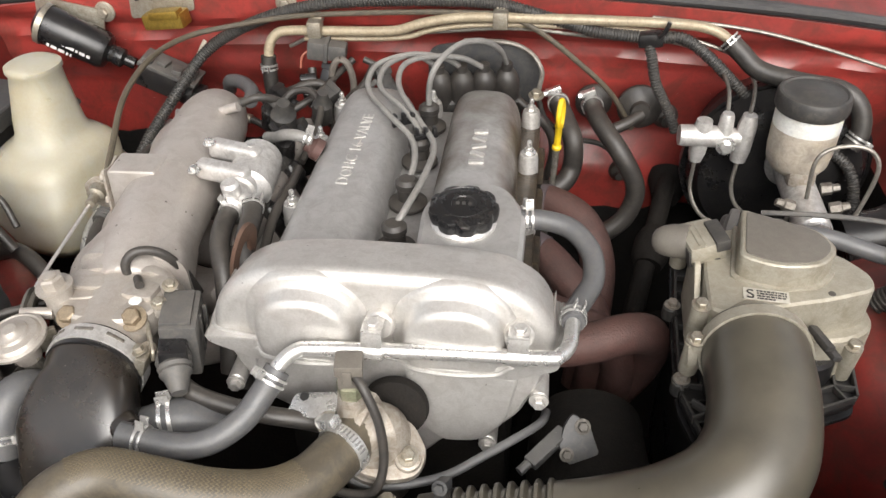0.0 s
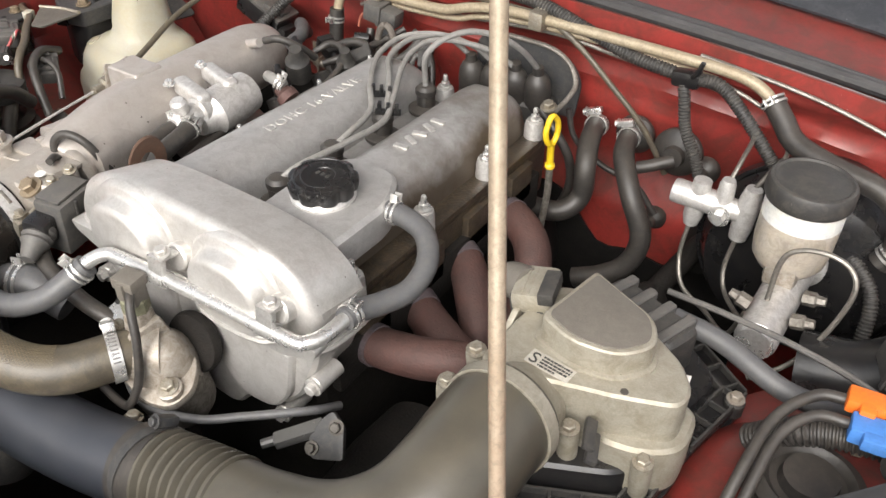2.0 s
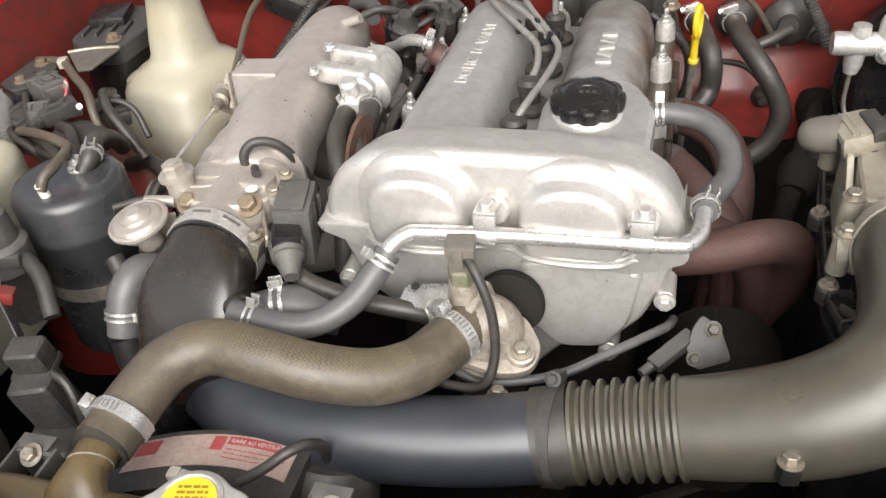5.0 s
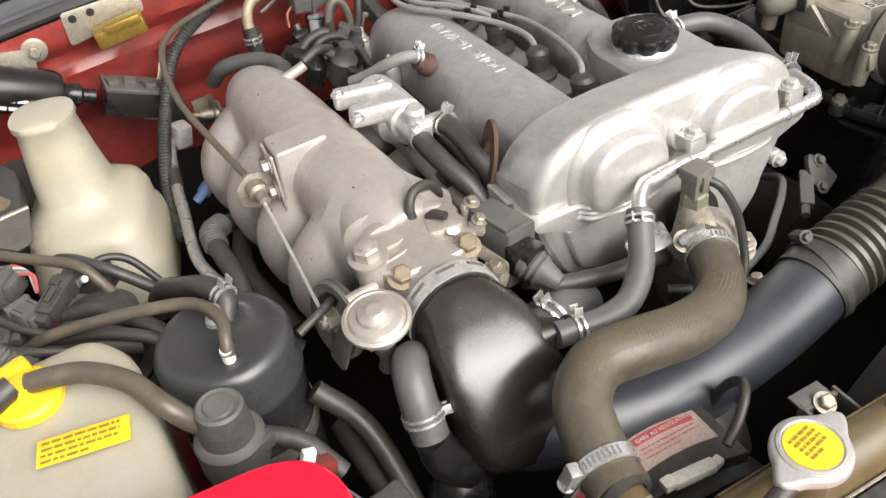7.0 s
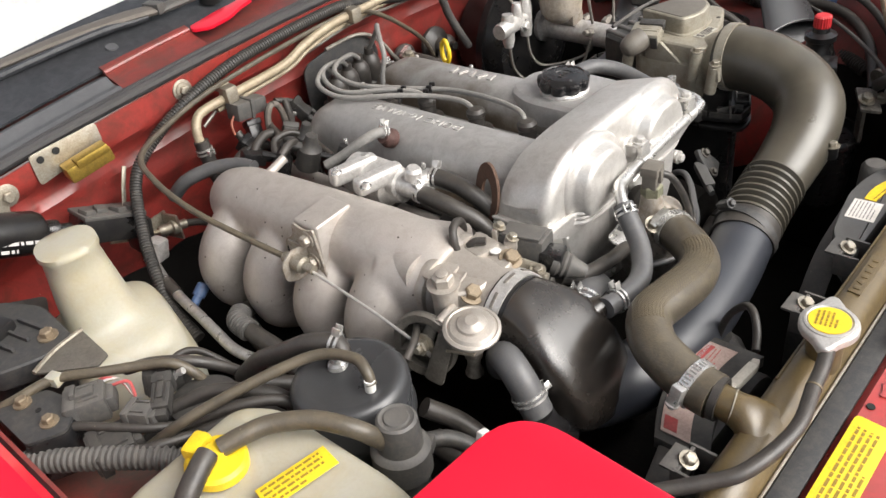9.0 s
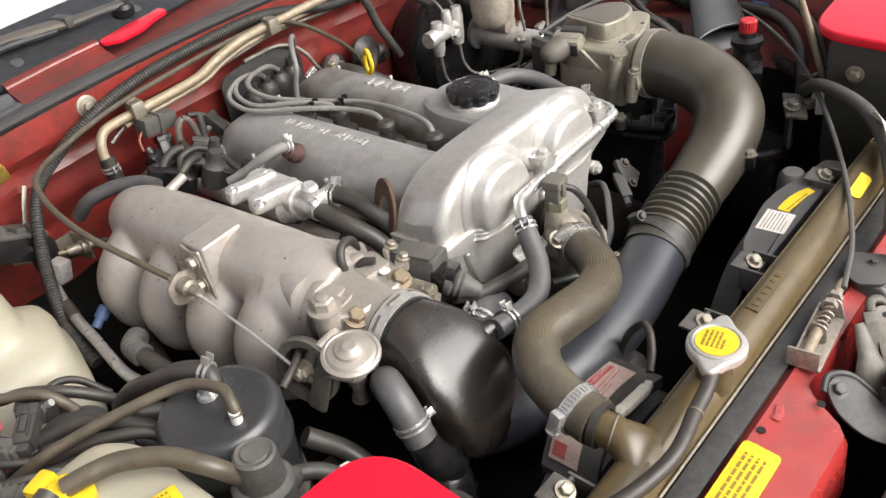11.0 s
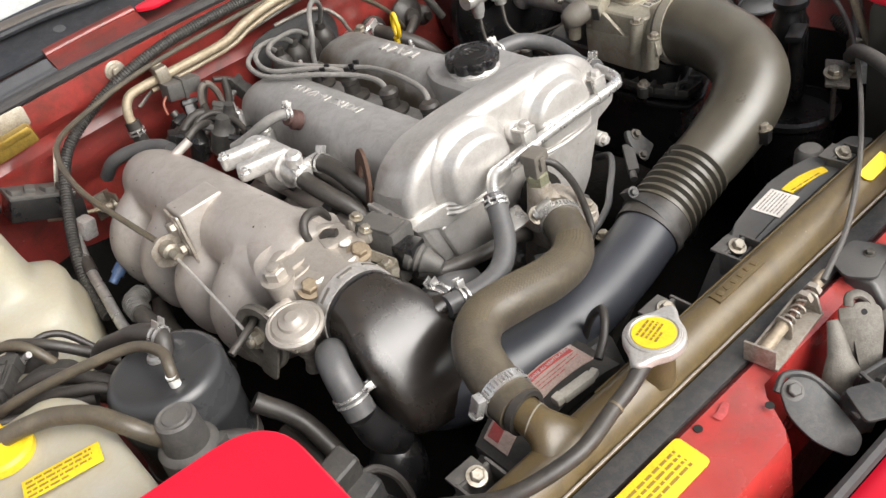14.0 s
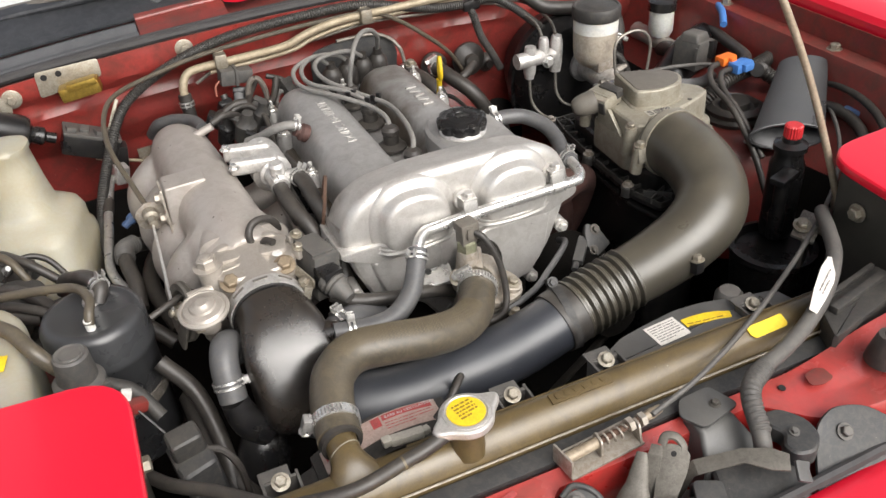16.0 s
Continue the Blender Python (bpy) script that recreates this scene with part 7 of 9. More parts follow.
part("case", joined(box((-0.398, 0.556, 0.824), (0.062, 0.028, 0.022), (0, -8, -6), 0.004), box((-0.394, 0.548, 0.835), (0.045, 0.02, 0.012), (0, -8, -6), 0.003)), GOLD, gold, "gold-coloured metal relay case")
for x, z in ((-0.229, 0.845), (-0.499, 0.822)):
    single("firewall_bolt", joined(bolt((x, 0.575, z), (0, -1, 0.05), 0.0075), lathe([(0.015, -0.002), (0.015, 0.001), (0.012, 0.002)], (x, 0.577, z), (0, -1, 0.05), 20)), ZINC, "zinc bolt with a wide washer on the firewall", "bolt", group="firewall bolts")

# relays, plugs and looms by the wing
relays = thing("relay_box", (-0.60, 0.36, 0.70), "dusty dark relay box with a bolted sloping lid", "relay box")
part("lid", prism(rounded([(-0.655, 0.345), (-0.604, 0.322), (-0.566, 0.330), (-0.560, 0.408), (-0.585, 0.462), (-0.66, 0.47)], [0.02, 0.012, 0.008, 0.012, 0.015, 0.02]), 0.026, pose(0, 0, 0.742), 0.005, 3), BRACKET, relays)
part("case", prism(rounded([(-0.650, 0.350), (-0.606, 0.332), (-0.576, 0.338), (-0.572, 0.40), (-0.59, 0.45), (-0.655, 0.46)], 0.012), 0.075, pose(0, 0, 0.670), 0.004), PLASTIC, relays)
part("lid_step", box((-0.628, 0.415, 0.774), (0.05, 0.06, 0.014), (0, 0, 18), 0.005), PLASTIC, relays)
for k in range(4):
    part("lid_rib", box((-0.640 + 0.018 * k, 0.372 + 0.004 * k, 0.770), (0.004, 0.040, 0.006), (0, 0, 12), 0.001), BRACKET, relays)
part("lid_clip", box((-0.606, 0.322, 0.752), (0.018, 0.008, 0.024), (0, 0, 20), 0.002), PLASTIC, relays)
part("lid_bolt", bolt((-0.584, 0.348, 0.769), (0, 0, 1), 0.0072), BOLT_BROWN, relays)
part("bracket", prism(rounded([(-0.622, 0.302), (-0.578, 0.256), (-0.562, 0.262), (-0.558, 0.322), (-0.592, 0.316)], 0.003), 0.003, pose(0, 0, 0.768), 0.0008), STRAP, relays, "dusty galvanised bracket plate")
part("bracket_edge", tube([(-0.558, 0.322, 0.772), (-0.592, 0.316, 0.772), (-0.622, 0.302, 0.772)], 0.0025, 8, 4), ZINC, relays)

shelf = thing("wing_relay", (-0.640, 0.25, 0.70), "dusty dark grey relay block with two brown bolts", "relay")
part("block", prism(rounded([(-0.672, 0.222), (-0.640, 0.206), (-0.612, 0.232), (-0.622, 0.276), (-0.652, 0.296), (-0.672, 0.290)], 0.006), 0.050, pose(0, 0, 0.712), 0.004), PLASTIC, shelf)
part("cover_plate", prism(rounded([(-0.672, 0.224), (-0.640, 0.208), (-0.613, 0.233), (-0.623, 0.276), (-0.652, 0.295), (-0.672, 0.290)], 0.006), 0.004, pose(0, 0, 0.7615), 0.0012), BRACKET, shelf, "dusty grey cover plate")
for x, y in ((-0.648, 0.278), (-0.644, 0.231)):
    part("plate_bolt", bolt((x, y, 0.766), (0, 0, 1), 0.0060), BOLT_BROWN, shelf)
part("plate_hole", lathe([(0.003, 0), (0.003, 0.0004), (0, 0.0004)], (-0.643, 0.256, 0.7658), (0, 0, 1), 12), HOLE, shelf)


def connector(at, size, turn, material, latch=True):
    t = thing("wiring_connector", (at[0], at[1], at[2] - size[2] / 2), "dusty dark grey wiring connector beside the wing", "plug", group="wing connectors")
    x, y, z = size
    m = pose(*at, *turn)
    pieces = [("shell", box((0, 0, 0), (x, y, z), (0, 0, 0), 0.003)), ("collar", box((0, y * 0.30, 0), (x * 1.12, y * 0.26, z * 1.12), (0, 0, 0), 0.002)), ("wire_boot", box((0, -y * 0.58, 0), (x * 0.78, y * 0.22, z * 0.7), (0, 0, 0), 0.003))]
    if latch:
        pieces.append(("latch", joined(box((0, 0, z * 0.56), (x * 0.34, y * 0.55, z * 0.16), (0, 0, 0), 0.001), box((0, y * 0.2, z * 0.68), (x * 0.34, y * 0.12, z * 0.18), (0, 0, 0), 0.001))))
    for k in (-1, 1):
        pieces.append(("ridge", box((k * x * 0.30, -y * 0.12, z * 0.53), (x * 0.08, y * 0.5, z * 0.1), (0, 0, 0), 0.0005)))
    for name, b in pieces:
        b.transform(m)
        part(name, b, material, t)
    return t


connector((-0.608, 0.232, 0.757), (0.036, 0.040, 0.026), (0, 4, 62), CONN)
connector((-0.584, 0.178, 0.752), (0.022, 0.028, 0.024), (0, 4, 30), CONN, False)
connector((-0.556, 0.180, 0.757), (0.018, 0.044, 0.018), (8, 4, -40), PLASTIC_GREY)
connector((-0.618, 0.180, 0.740), (0.036, 0.040, 0.024), (0, -6, 75), PLASTIC_GREY, False)
connector((-0.530, 0.235, 0.728), (0.028, 0.040, 0.024), (10, 8, 60), CONN)
disc = thing("vacuum_disc", (-0.528, 0.165, 0.70), "flat round black diaphragm housing among the connectors", "diaphragm")
part("shell", lathe([(0.030, -0.02), (0.034, -0.004), (0.034, 0.0), (0.028, 0.004), (0.012, 0.006), (0, 0.006)], (-0.528, 0.160, 0.738), (0.05, 0.0, 1), 32), PLASTIC_GREY, disc)
part("clip", tube([(-0.542, 0.195, 0.748), (-0.534, 0.190, 0.758), (-0.528, 0.182, 0.764)], 0.0035, 8), STEEL, disc, "bright metal clip")
for k, m in enumerate((LABEL_RED, CLEAR_WHITE, GREEN_STAIN, WIRE_GREY, LABEL_RED)):
    hose("coloured_wire", [(-0.592 + 0.001 * k, 0.248 - 0.003 * k, 0.757), (-0.584 + 0.001 * k, 0.238 - 0.003 * k, 0.768 - 0.001 * k), (-0.573 + 0.001 * k, 0.224 - 0.002 * k, 0.764), (-0.572, 0.206, 0.752)], 0.0018, m, "thin coloured wire between two connectors", "wire", group="connector wires", sides=6)
hose("wing_wire", [(-0.555, 0.170, 0.742), (-0.525, 0.150, 0.750), (-0.500, 0.120, 0.748), (-0.480, 0.095, 0.735), (-0.470, 0.07, 0.70)], 0.0075, RUBBER, "dusty black hose beside the connectors", "hose", group="wing wires")
hose("wing_wire", [(-0.585, 0.150, 0.740), (-0.550, 0.128, 0.750), (-0.515, 0.105, 0.752), (-0.485, 0.080, 0.742), (-0.475, 0.05, 0.70)], 0.0058, RUBBER, "dusty black hose behind the canister", "hose", group="wing wires")
for pts, r in (([(-0.66, 0.26, 0.748), (-0.63, 0.215, 0.757), (-0.59, 0.165, 0.750), (-0.55, 0.14, 0.735)], 0.0045), ([(-0.55, 0.27, 0.735), (-0.535, 0.235, 0.752), (-0.51, 0.205, 0.750), (-0.485, 0.19, 0.73), (-0.46, 0.18, 0.70)], 0.006),
               ([(-0.54, 0.215, 0.735), (-0.515, 0.225, 0.748), (-0.49, 0.225, 0.738), (-0.47, 0.21, 0.71)], 0.004), ([(-0.62, 0.17, 0.74), (-0.60, 0.14, 0.748), (-0.565, 0.125, 0.742), (-0.53, 0.115, 0.72)], 0.0055)):
    hose("wing_wire", pts, r, RUBBER, "dusty black sleeved wire among the connectors", "wire", group="wing wires")
union = thing("pipe_union_bracket", (-0.325, 0.575, 0.64), "galvanised bracket with a brake pipe union on the firewall", "bracket")
part("bracket", joined(box((-0.318, 0.566, 0.672), (0.004, 0.030, 0.040), (0, 0, 15), 0.001), box((-0.330, 0.580, 0.672), (0.03, 0.004, 0.040), (0, 0, 5), 0.001)), ZINC, union)
part("union", lathe([(0.006, -0.022), (0.008, -0.016), (0.008, -0.004), (0.011, -0.002), (0.011, 0.006), (0.007, 0.008), (0.007, 0.02)], (-0.320, 0.562, 0.672), (1, -0.1, -0.2), 12), ZINC, union)
part("pipe", tube([(-0.335, 0.562, 0.675), (-0.355, 0.562, 0.682), (-0.385, 0.562, 0.690), (-0.41, 0.565, 0.700)], 0.003, 8), PIPE_BEIGE, union)
part("flexible_hose", tube([(-0.300, 0.560, 0.668), (-0.28, 0.555, 0.66), (-0.25, 0.55, 0.64)], 0.0055, 10), RUBBER, union)
hose("corrugated_loom", [(-0.71, 0.262, 0.738), (-0.68, 0.232, 0.742), (-0.64, 0.182, 0.744), (-0.60, 0.130, 0.742), (-0.575, 0.10, 0.73)], 0.0115, CONN, "dusty black corrugated wiring conduit by the wing", "wiring loom", ribs=0.006, rib_depth=0.0022)
hose("wing_cable", [(-0.69, 0.315, 0.752), (-0.652, 0.291, 0.765), (-0.614, 0.278, 0.770), (-0.579, 0.248, 0.768), (-0.548, 0.223, 0.765), (-0.528, 0.202, 0.763), (-0.515, 0.185, 0.745), (-0.505, 0.18, 0.71)], 0.0052, RUBBER_BROWN, "thin dusty brown cable across the relays", "cable")
single("cable_clip", box((-0.613, 0.277, 0.770), (0.012, 0.014, 0.012), (0, 0, 20), 0.002), CREAM, "small cream plastic cable clip", "clip")
hose("refrigerant_pipe", [(-0.396, 0.497, 0.692), (-0.401, 0.470, 0.689), (-0.406, 0.448, 0.682), (-0.413, 0.405, 0.676), (-0.418, 0.359, 0.672), (-0.423, 0.320, 0.668), (-0.426, 0.282, 0.661), (-0.420, 0.252, 0.656), (-0.408, 0.225, 0.652)], 0.0068, ALUMINIUM, "dull bare aluminium pipe by the washer reservoir", "pipe")
hose("pipe_sleeve", [(-0.4072, 0.442, 0.6812), (-0.4120, 0.412, 0.6770)], 0.0082, RUBBER, "black rubber band on the aluminium pipe", "sleeve")
single("pipe_joint", box((-0.379, 0.498, 0.695), (0.022, 0.022, 0.03), (10, 10, 20), 0.004), CAST_BRIGHT, "bright hexagonal pipe joint", "pipe joint")
single("service_cap", joined(lathe([(0.0085, 0), (0.0085, 0.016), (0.006, 0.018), (0, 0.018)], (-0.386, 0.414, 0.655), (0.55, 0.1, 0.35), 16), lathe([(0.006, -0.012), (0.006, 0.001)], (-0.386, 0.414, 0.655), (0.55, 0.1, 0.35), 12)), BLUE_DULL, "small blue plastic service port cap", "cap")
hose("heater_pipe_hose", [(-0.345, 0.345, 0.645), (-0.372, 0.325, 0.662), (-0.400, 0.300, 0.676), (-0.402, 0.262, 0.674), (-0.398, 0.225, 0.664), (-0.400, 0.19, 0.645)], 0.0105, RUBBER, "black rubber hose beside the aluminium pipe")
hose("ribbed_sleeve", [(-0.386, 0.315, 0.672), (-0.401, 0.298, 0.677), (-0.403, 0.272, 0.676)], 0.0140, CONN, "dusty black ribbed rubber sleeve on a hose", "sleeve", ribs=0.0045, rib_depth=0.0016)
for pts, r, m in (([(-0.33, 0.42, 0.60), (-0.36, 0.36, 0.62), (-0.38, 0.28, 0.62), (-0.36, 0.18, 0.60)], 0.012, RUBBER), ([(-0.52, 0.22, 0.66), (-0.47, 0.20, 0.68), (-0.42, 0.17, 0.66), (-0.37, 0.13, 0.62)], 0.010, RUBBER),
                  ([(-0.60, 0.20, 0.70), (-0.54, 0.18, 0.712), (-0.49, 0.14, 0.70), (-0.46, 0.10, 0.66)], 0.009, RUBBER), ([(-0.37, 0.02, 0.62), (-0.36, -0.06, 0.60), (-0.33, -0.14, 0.57), (-0.27, -0.18, 0.55)], 0.014, RUBBER),
                  ([(-0.39, 0.0, 0.70), (-0.36, -0.03, 0.66), (-0.35, -0.09, 0.60), (-0.36, -0.16, 0.56)], 0.010, RUBBER), ([(-0.385, 0.02, 0.748), (-0.36, 0.03, 0.752), (-0.335, 0.05, 0.748)], 0.004, RUBBER)):
    hose("bay_hose", pts, r, m, "black rubber hose low in the engine bay", group="low hoses")
single("wing_bracket", prism(rounded([(-0.05, -0.02), (0.06, -0.02), (0.05, 0.03), (-0.04, 0.03)], 0.01), 0.003, frame_at((-0.57, 0.46, 0.715), (0.4, 1, 0), (0.3, -0.2, 1)), 0.001), PLASTIC_GREY, "dusty grey steel bracket beside the washer reservoir", "bracket")
horn_l = thing("lamp_motor", (-0.39, -0.15, 0.60), "dusty grey headlamp motor plug and bracket", "motor")
part("motor_body", joined(box((-0.378, -0.150, 0.650), (0.040, 0.034, 0.085), (6, -6, 14), 0.008, 3), box((-0.372, -0.170, 0.610), (0.05, 0.05, 0.05), (0, 0, 14), 0.01, 3)), BRACKET, horn_l)
part("plug_body", joined(box((-0.384, -0.142, 0.704), (0.034, 0.026, 0.030), (8, -4, 10), 0.006, 3), box((-0.384, -0.142, 0.690), (0.038, 0.030, 0.008), (8, -4, 10), 0.003)), PLASTIC_GREY, horn_l)
part("plug_wire", tube([(-0.368, -0.146, 0.690), (-0.352, -0.150, 0.684), (-0.340, -0.160, 0.66), (-0.338, -0.17, 0.60)], 0.004, 8), RUBBER, horn_l)
part("white_clip", box((-0.424, -0.108, 0.757), (0.010, 0.006, 0.016), (0, 20, 0), 0.001), WHITE_PLASTIC, horn_l, "white plastic clip")
part("lug", box((-0.420, -0.112, 0.745), (0.026, 0.014, 0.013), (0, 20, 20), 0.003), PAINT_DULL, horn_l)
part("lug_stay", strip([(-0.418, -0.114, 0.740), (-0.402, -0.128, 0.716), (-0.388, -0.142, 0.690)], [(0.5, 0.6, 0.6)] * 3, [0.012, 0.012, 0.012]), BRACKET, horn_l)

# ---- brake hydraulics and the driver's corner ----
booster = thing("brake_booster", (0.45, 0.53, 0.60), "round black painted brake booster on the firewall", "brake booster")
part("drum", lathe([(0.02, 0.0), (0.06, 0.002), (0.105, 0.02), (0.118, 0.045), (0.122, 0.06), (0.115, 0.075), (0.10, 0.13)], (0.455, 0.462, 0.665), (0, 1, 0), 44), PLASTIC, booster)
part("rim", ring((0.455, 0.520, 0.665), (0, 1, 0), 0.121, 0.014, 0.005), PLASTIC, booster)
master = thing("brake_master_cylinder", (0.455, 0.38, 0.68), "bright alloy brake master cylinder with pipe unions", "master cylinder")
part("cylinder", lathe([(0.0, -0.095), (0.015, -0.094), (0.021, -0.088), (0.0215, 0.05), (0.03, 0.055), (0.03, 0.065)], (0.456, 0.400, 0.700), (0, 1, 0), 24), CAST_BRIGHT, master)
part("end_face", lathe([(0.0195, 0), (0.018, 0.003), (0.009, 0.0035), (0, 0.0035)], (0.456, 0.307, 0.700), (0, -1, 0), 24), STEEL, master)
part("reservoir_foot", box((0.450, 0.404, 0.728), (0.034, 0.05, 0.026), (0, 0, 0), 0.008), CAST_GRIMY, master)
for at, ax in (((0.436, 0.345, 0.712), (-1, 0, 0.3)), ((0.478, 0.345, 0.712), (1, 0, 0.3)), ((0.478, 0.39, 0.71), (1, 0, 0.2))):
    part("union", lathe([(0.0078, 0), (0.0078, 0.012), (0.0055, 0.014), (0.0045, 0.022)], at, ax, 6), CAST_DARK, master)
reservoir = thing("brake_fluid_reservoir", (0.448, 0.415, 0.74), "round brake fluid reservoir with a black cap and stained body", "fluid reservoir")
part("lower_bowl", lathe([(0.022, -0.092), (0.030, -0.086), (0.0365, -0.076), (0.0385, -0.060), (0.039, -0.028)], (0.448, 0.415, 0.813), (0, 0, 1), 36), FLUID, reservoir, "brown-stained translucent bowl")
part("upper_bowl", lathe([(0.039, -0.028), (0.039, -0.004), (0.036, 0.0)], (0.448, 0.415, 0.813), (0, 0, 1), 36), CLEAR_WHITE, reservoir, "clouded white upper band")
part("cap", lathe([(0.041, -0.006), (0.0425, -0.003), (0.0428, 0.000), (0.0425, 0.012), (0.0405, 0.0155), (0.0375, 0.0165), (0.0355, 0.0145), (0.024, 0.0150), (0.022, 0.0160), (0.0, 0.0165)], (0.448, 0.415, 0.813), (0, 0, 1), 96, 32, 0.0006), PLASTIC_GREY, reservoir, "black ribbed screw cap")
clutch = thing("clutch_reservoir", (0.615, 0.46, 0.72), "small clouded clutch fluid reservoir with a black cap", "fluid reservoir")
part("bowl", lathe([(0.018, -0.05), (0.023, -0.04), (0.023, 0.0)], (0.618, 0.455, 0.775), (0, 0, 1), 28), CLEAR_WHITE, clutch)
part("cap", lathe([(0.026, 0), (0.026, 0.016), (0.022, 0.018), (0, 0.018)], (0.618, 0.455, 0.775), (0, 0, 1), 28), PLASTIC, clutch)
part("cylinder", lathe([(0.014, -0.07), (0.016, 0.06)], (0.618, 0.47, 0.712), (0, 1, 0), 20), CAST_MATT, clutch)

prop = thing("proportioning_valve", (0.35, 0.45, 0.71), "pale cast brake proportioning valve with four pipe unions", "brake valve")
part("main_body", lathe([(0.0, -0.042), (0.013, -0.042), (0.014, -0.038), (0.014, 0.008), (0.012, 0.012), (0.012, 0.034), (0.0, 0.036)], (0.350, 0.450, 0.742), (1, 0.05, -0.02), 20), CAST_BRIGHT, prop)
part("cross_body", lathe([(0.0, -0.035), (0.010, -0.034), (0.012, -0.018), (0.012, 0.018), (0.009, 0.032), (0.0, 0.033)], (0.390, 0.452, 0.742), (0.05, 0.0, 1), 16), CAST_BRIGHT, prop)
part("cross_body", lathe([(0.0, -0.030), (0.010, -0.029), (0.012, -0.012), (0.011, 0.018), (0.008, 0.030), (0.0, 0.031)], (0.336, 0.450, 0.736), (-0.05, 0.0, -1), 16), CAST_BRIGHT, prop)
part("cross_body", lathe([(0.010, 0.0), (0.009, 0.022), (0.007, 0.028)], (0.364, 0.450, 0.748), (0.0, 0.0, 1), 16), CAST_BRIGHT, prop)
part("centre_plug", bolt((0.366, 0.438, 0.736), (0, -1, 0.1), 0.008), STEEL, prop)
BRAKE = surface("galvanised_brake_pipe", (0.30, 0.28, 0.25), (0.2, 0.18, 0.15), rough=0.4, metal=0.7, large=60, bump=0.1)


def brake_pipe(points):
    return single("brake_pipe", tube(points, 0.0027, 8, 8), BRAKE, "thin bent steel brake pipe", "pipe", group="brake pipes")


brake_pipe([(0.364, 0.452, 0.770), (0.366, 0.48, 0.79), (0.362, 0.525, 0.797), (0.342, 0.548, 0.806), (0.298, 0.553, 0.821), (0.19, 0.555, 0.824), (0.08, 0.556, 0.830), (-0.07, 0.557, 0.815), (-0.18, 0.558, 0.808), (-0.225, 0.558, 0.790)])
brake_pipe([(0.391, 0.454, 0.772), (0.398, 0.48, 0.785), (0.402, 0.52, 0.790), (0.380, 0.546, 0.808), (0.304, 0.556, 0.828), (0.18, 0.558, 0.838), (0.06, 0.559, 0.838), (-0.05, 0.560, 0.828)])
brake_pipe([(0.334, 0.448, 0.708), (0.334, 0.44, 0.665), (0.350, 0.42, 0.640), (0.385, 0.40, 0.635), (0.42, 0.36, 0.65), (0.435, 0.345, 0.70)])
brake_pipe([(0.388, 0.450, 0.710), (0.386, 0.44, 0.67), (0.40, 0.42, 0.65), (0.44, 0.37, 0.66), (0.455, 0.345, 0.69)])
brake_pipe([(0.450, 0.35, 0.722), (0.450, 0.357, 0.765), (0.462, 0.36, 0.783), (0.490, 0.36, 0.790), (0.512, 0.358, 0.782), (0.520, 0.352, 0.76), (0.510, 0.345, 0.71), (0.49, 0.33, 0.67), (0.46, 0.31, 0.65)])
brake_pipe([(0.27, 0.574, 0.846), (0.37, 0.572, 0.838), (0.451, 0.572, 0.824), (0.58, 0.57, 0.790), (0.68, 0.565, 0.76)])
rodline = single("bonnet_release_cable", tube([(0.375, 0.262, 0.758), (0.43, 0.258, 0.762), (0.50, 0.255, 0.760), (0.575, 0.245, 0.750), (0.64, 0.20, 0.74), (0.655, 0.10, 0.735), (0.60, 0.0, 0.732), (0.50, -0.10, 0.730), (0.384, -0.180, 0.728), (0.24, -0.260, 0.726), (0.122, -0.312, 0.722), (0.040, -0.334, 0.716)], 0.0030, 8, 8), CONN,
                 "thin black bonnet release cable running to the latch", "cable")

# servo vacuum pipe end and hose
hose("servo_hose", [(0.366, 0.545, 0.832), (0.384, 0.535, 0.818), (0.408, 0.52, 0.802), (0.455, 0.505, 0.796), (0.505, 0.495, 0.792), (0.530, 0.485, 0.775), (0.537, 0.475, 0.745), (0.528, 0.470, 0.725)], 0.0125, RUBBER, "thick black servo vacuum hose behind the reservoir", ends=((0.03, "spring", (0, -1, 0.3)), (0.92, "spring", (1, 0, 0))))
hose("heater_hose", [(0.203, 0.580, 0.712), (0.205, 0.562, 0.714), (0.215, 0.530, 0.708), (0.245, 0.496, 0.680), (0.270, 0.488, 0.632), (0.262, 0.480, 0.590), (0.235, 0.470, 0.565), (0.20, 0.46, 0.55)], 0.0135, RUBBER, "black rubber heater hose curving down from the firewall", ends=((0.10, "screw", (-0.3, -0.3, 1)),), group="heater hoses")
hose("heater_hose", [(0.155, 0.584, 0.710), (0.157, 0.565, 0.714), (0.166, 0.530, 0.712), (0.178, 0.500, 0.695), (0.180, 0.495, 0.655), (0.165, 0.478, 0.635), (0.135, 0.47, 0.630), (0.10, 0.475, 0.63)], 0.0135, RUBBER, "black rubber heater hose curving down from the firewall", ends=((0.10, "screw", (-0.3, -0.3, 1)),), group="heater hoses")
for at, r in (((0.270, 0.572, 0.716), 0.032), ((0.206, 0.588, 0.712), 0.026), ((0.308, 0.578, 0.700), 0.018), ((0.255, 0.585, 0.60), 0.016)):
    single("firewall_grommet", lathe([(r, 0), (r, 0.006), (r * 0.8, 0.012), (r * 0.45, 0.016), (r * 0.4, 0.024), (0, 0.025)], at, (0, -1, 0.05), 28), RUBBER, "round black rubber grommet in the firewall", "grommet", group="firewall grommets")
hose("grommet_wire", [(0.272, 0.55, 0.714), (0.25, 0.535, 0.706), (0.235, 0.53, 0.700)], 0.008, RUBBER, "short black sleeve from the large grommet", "wire")

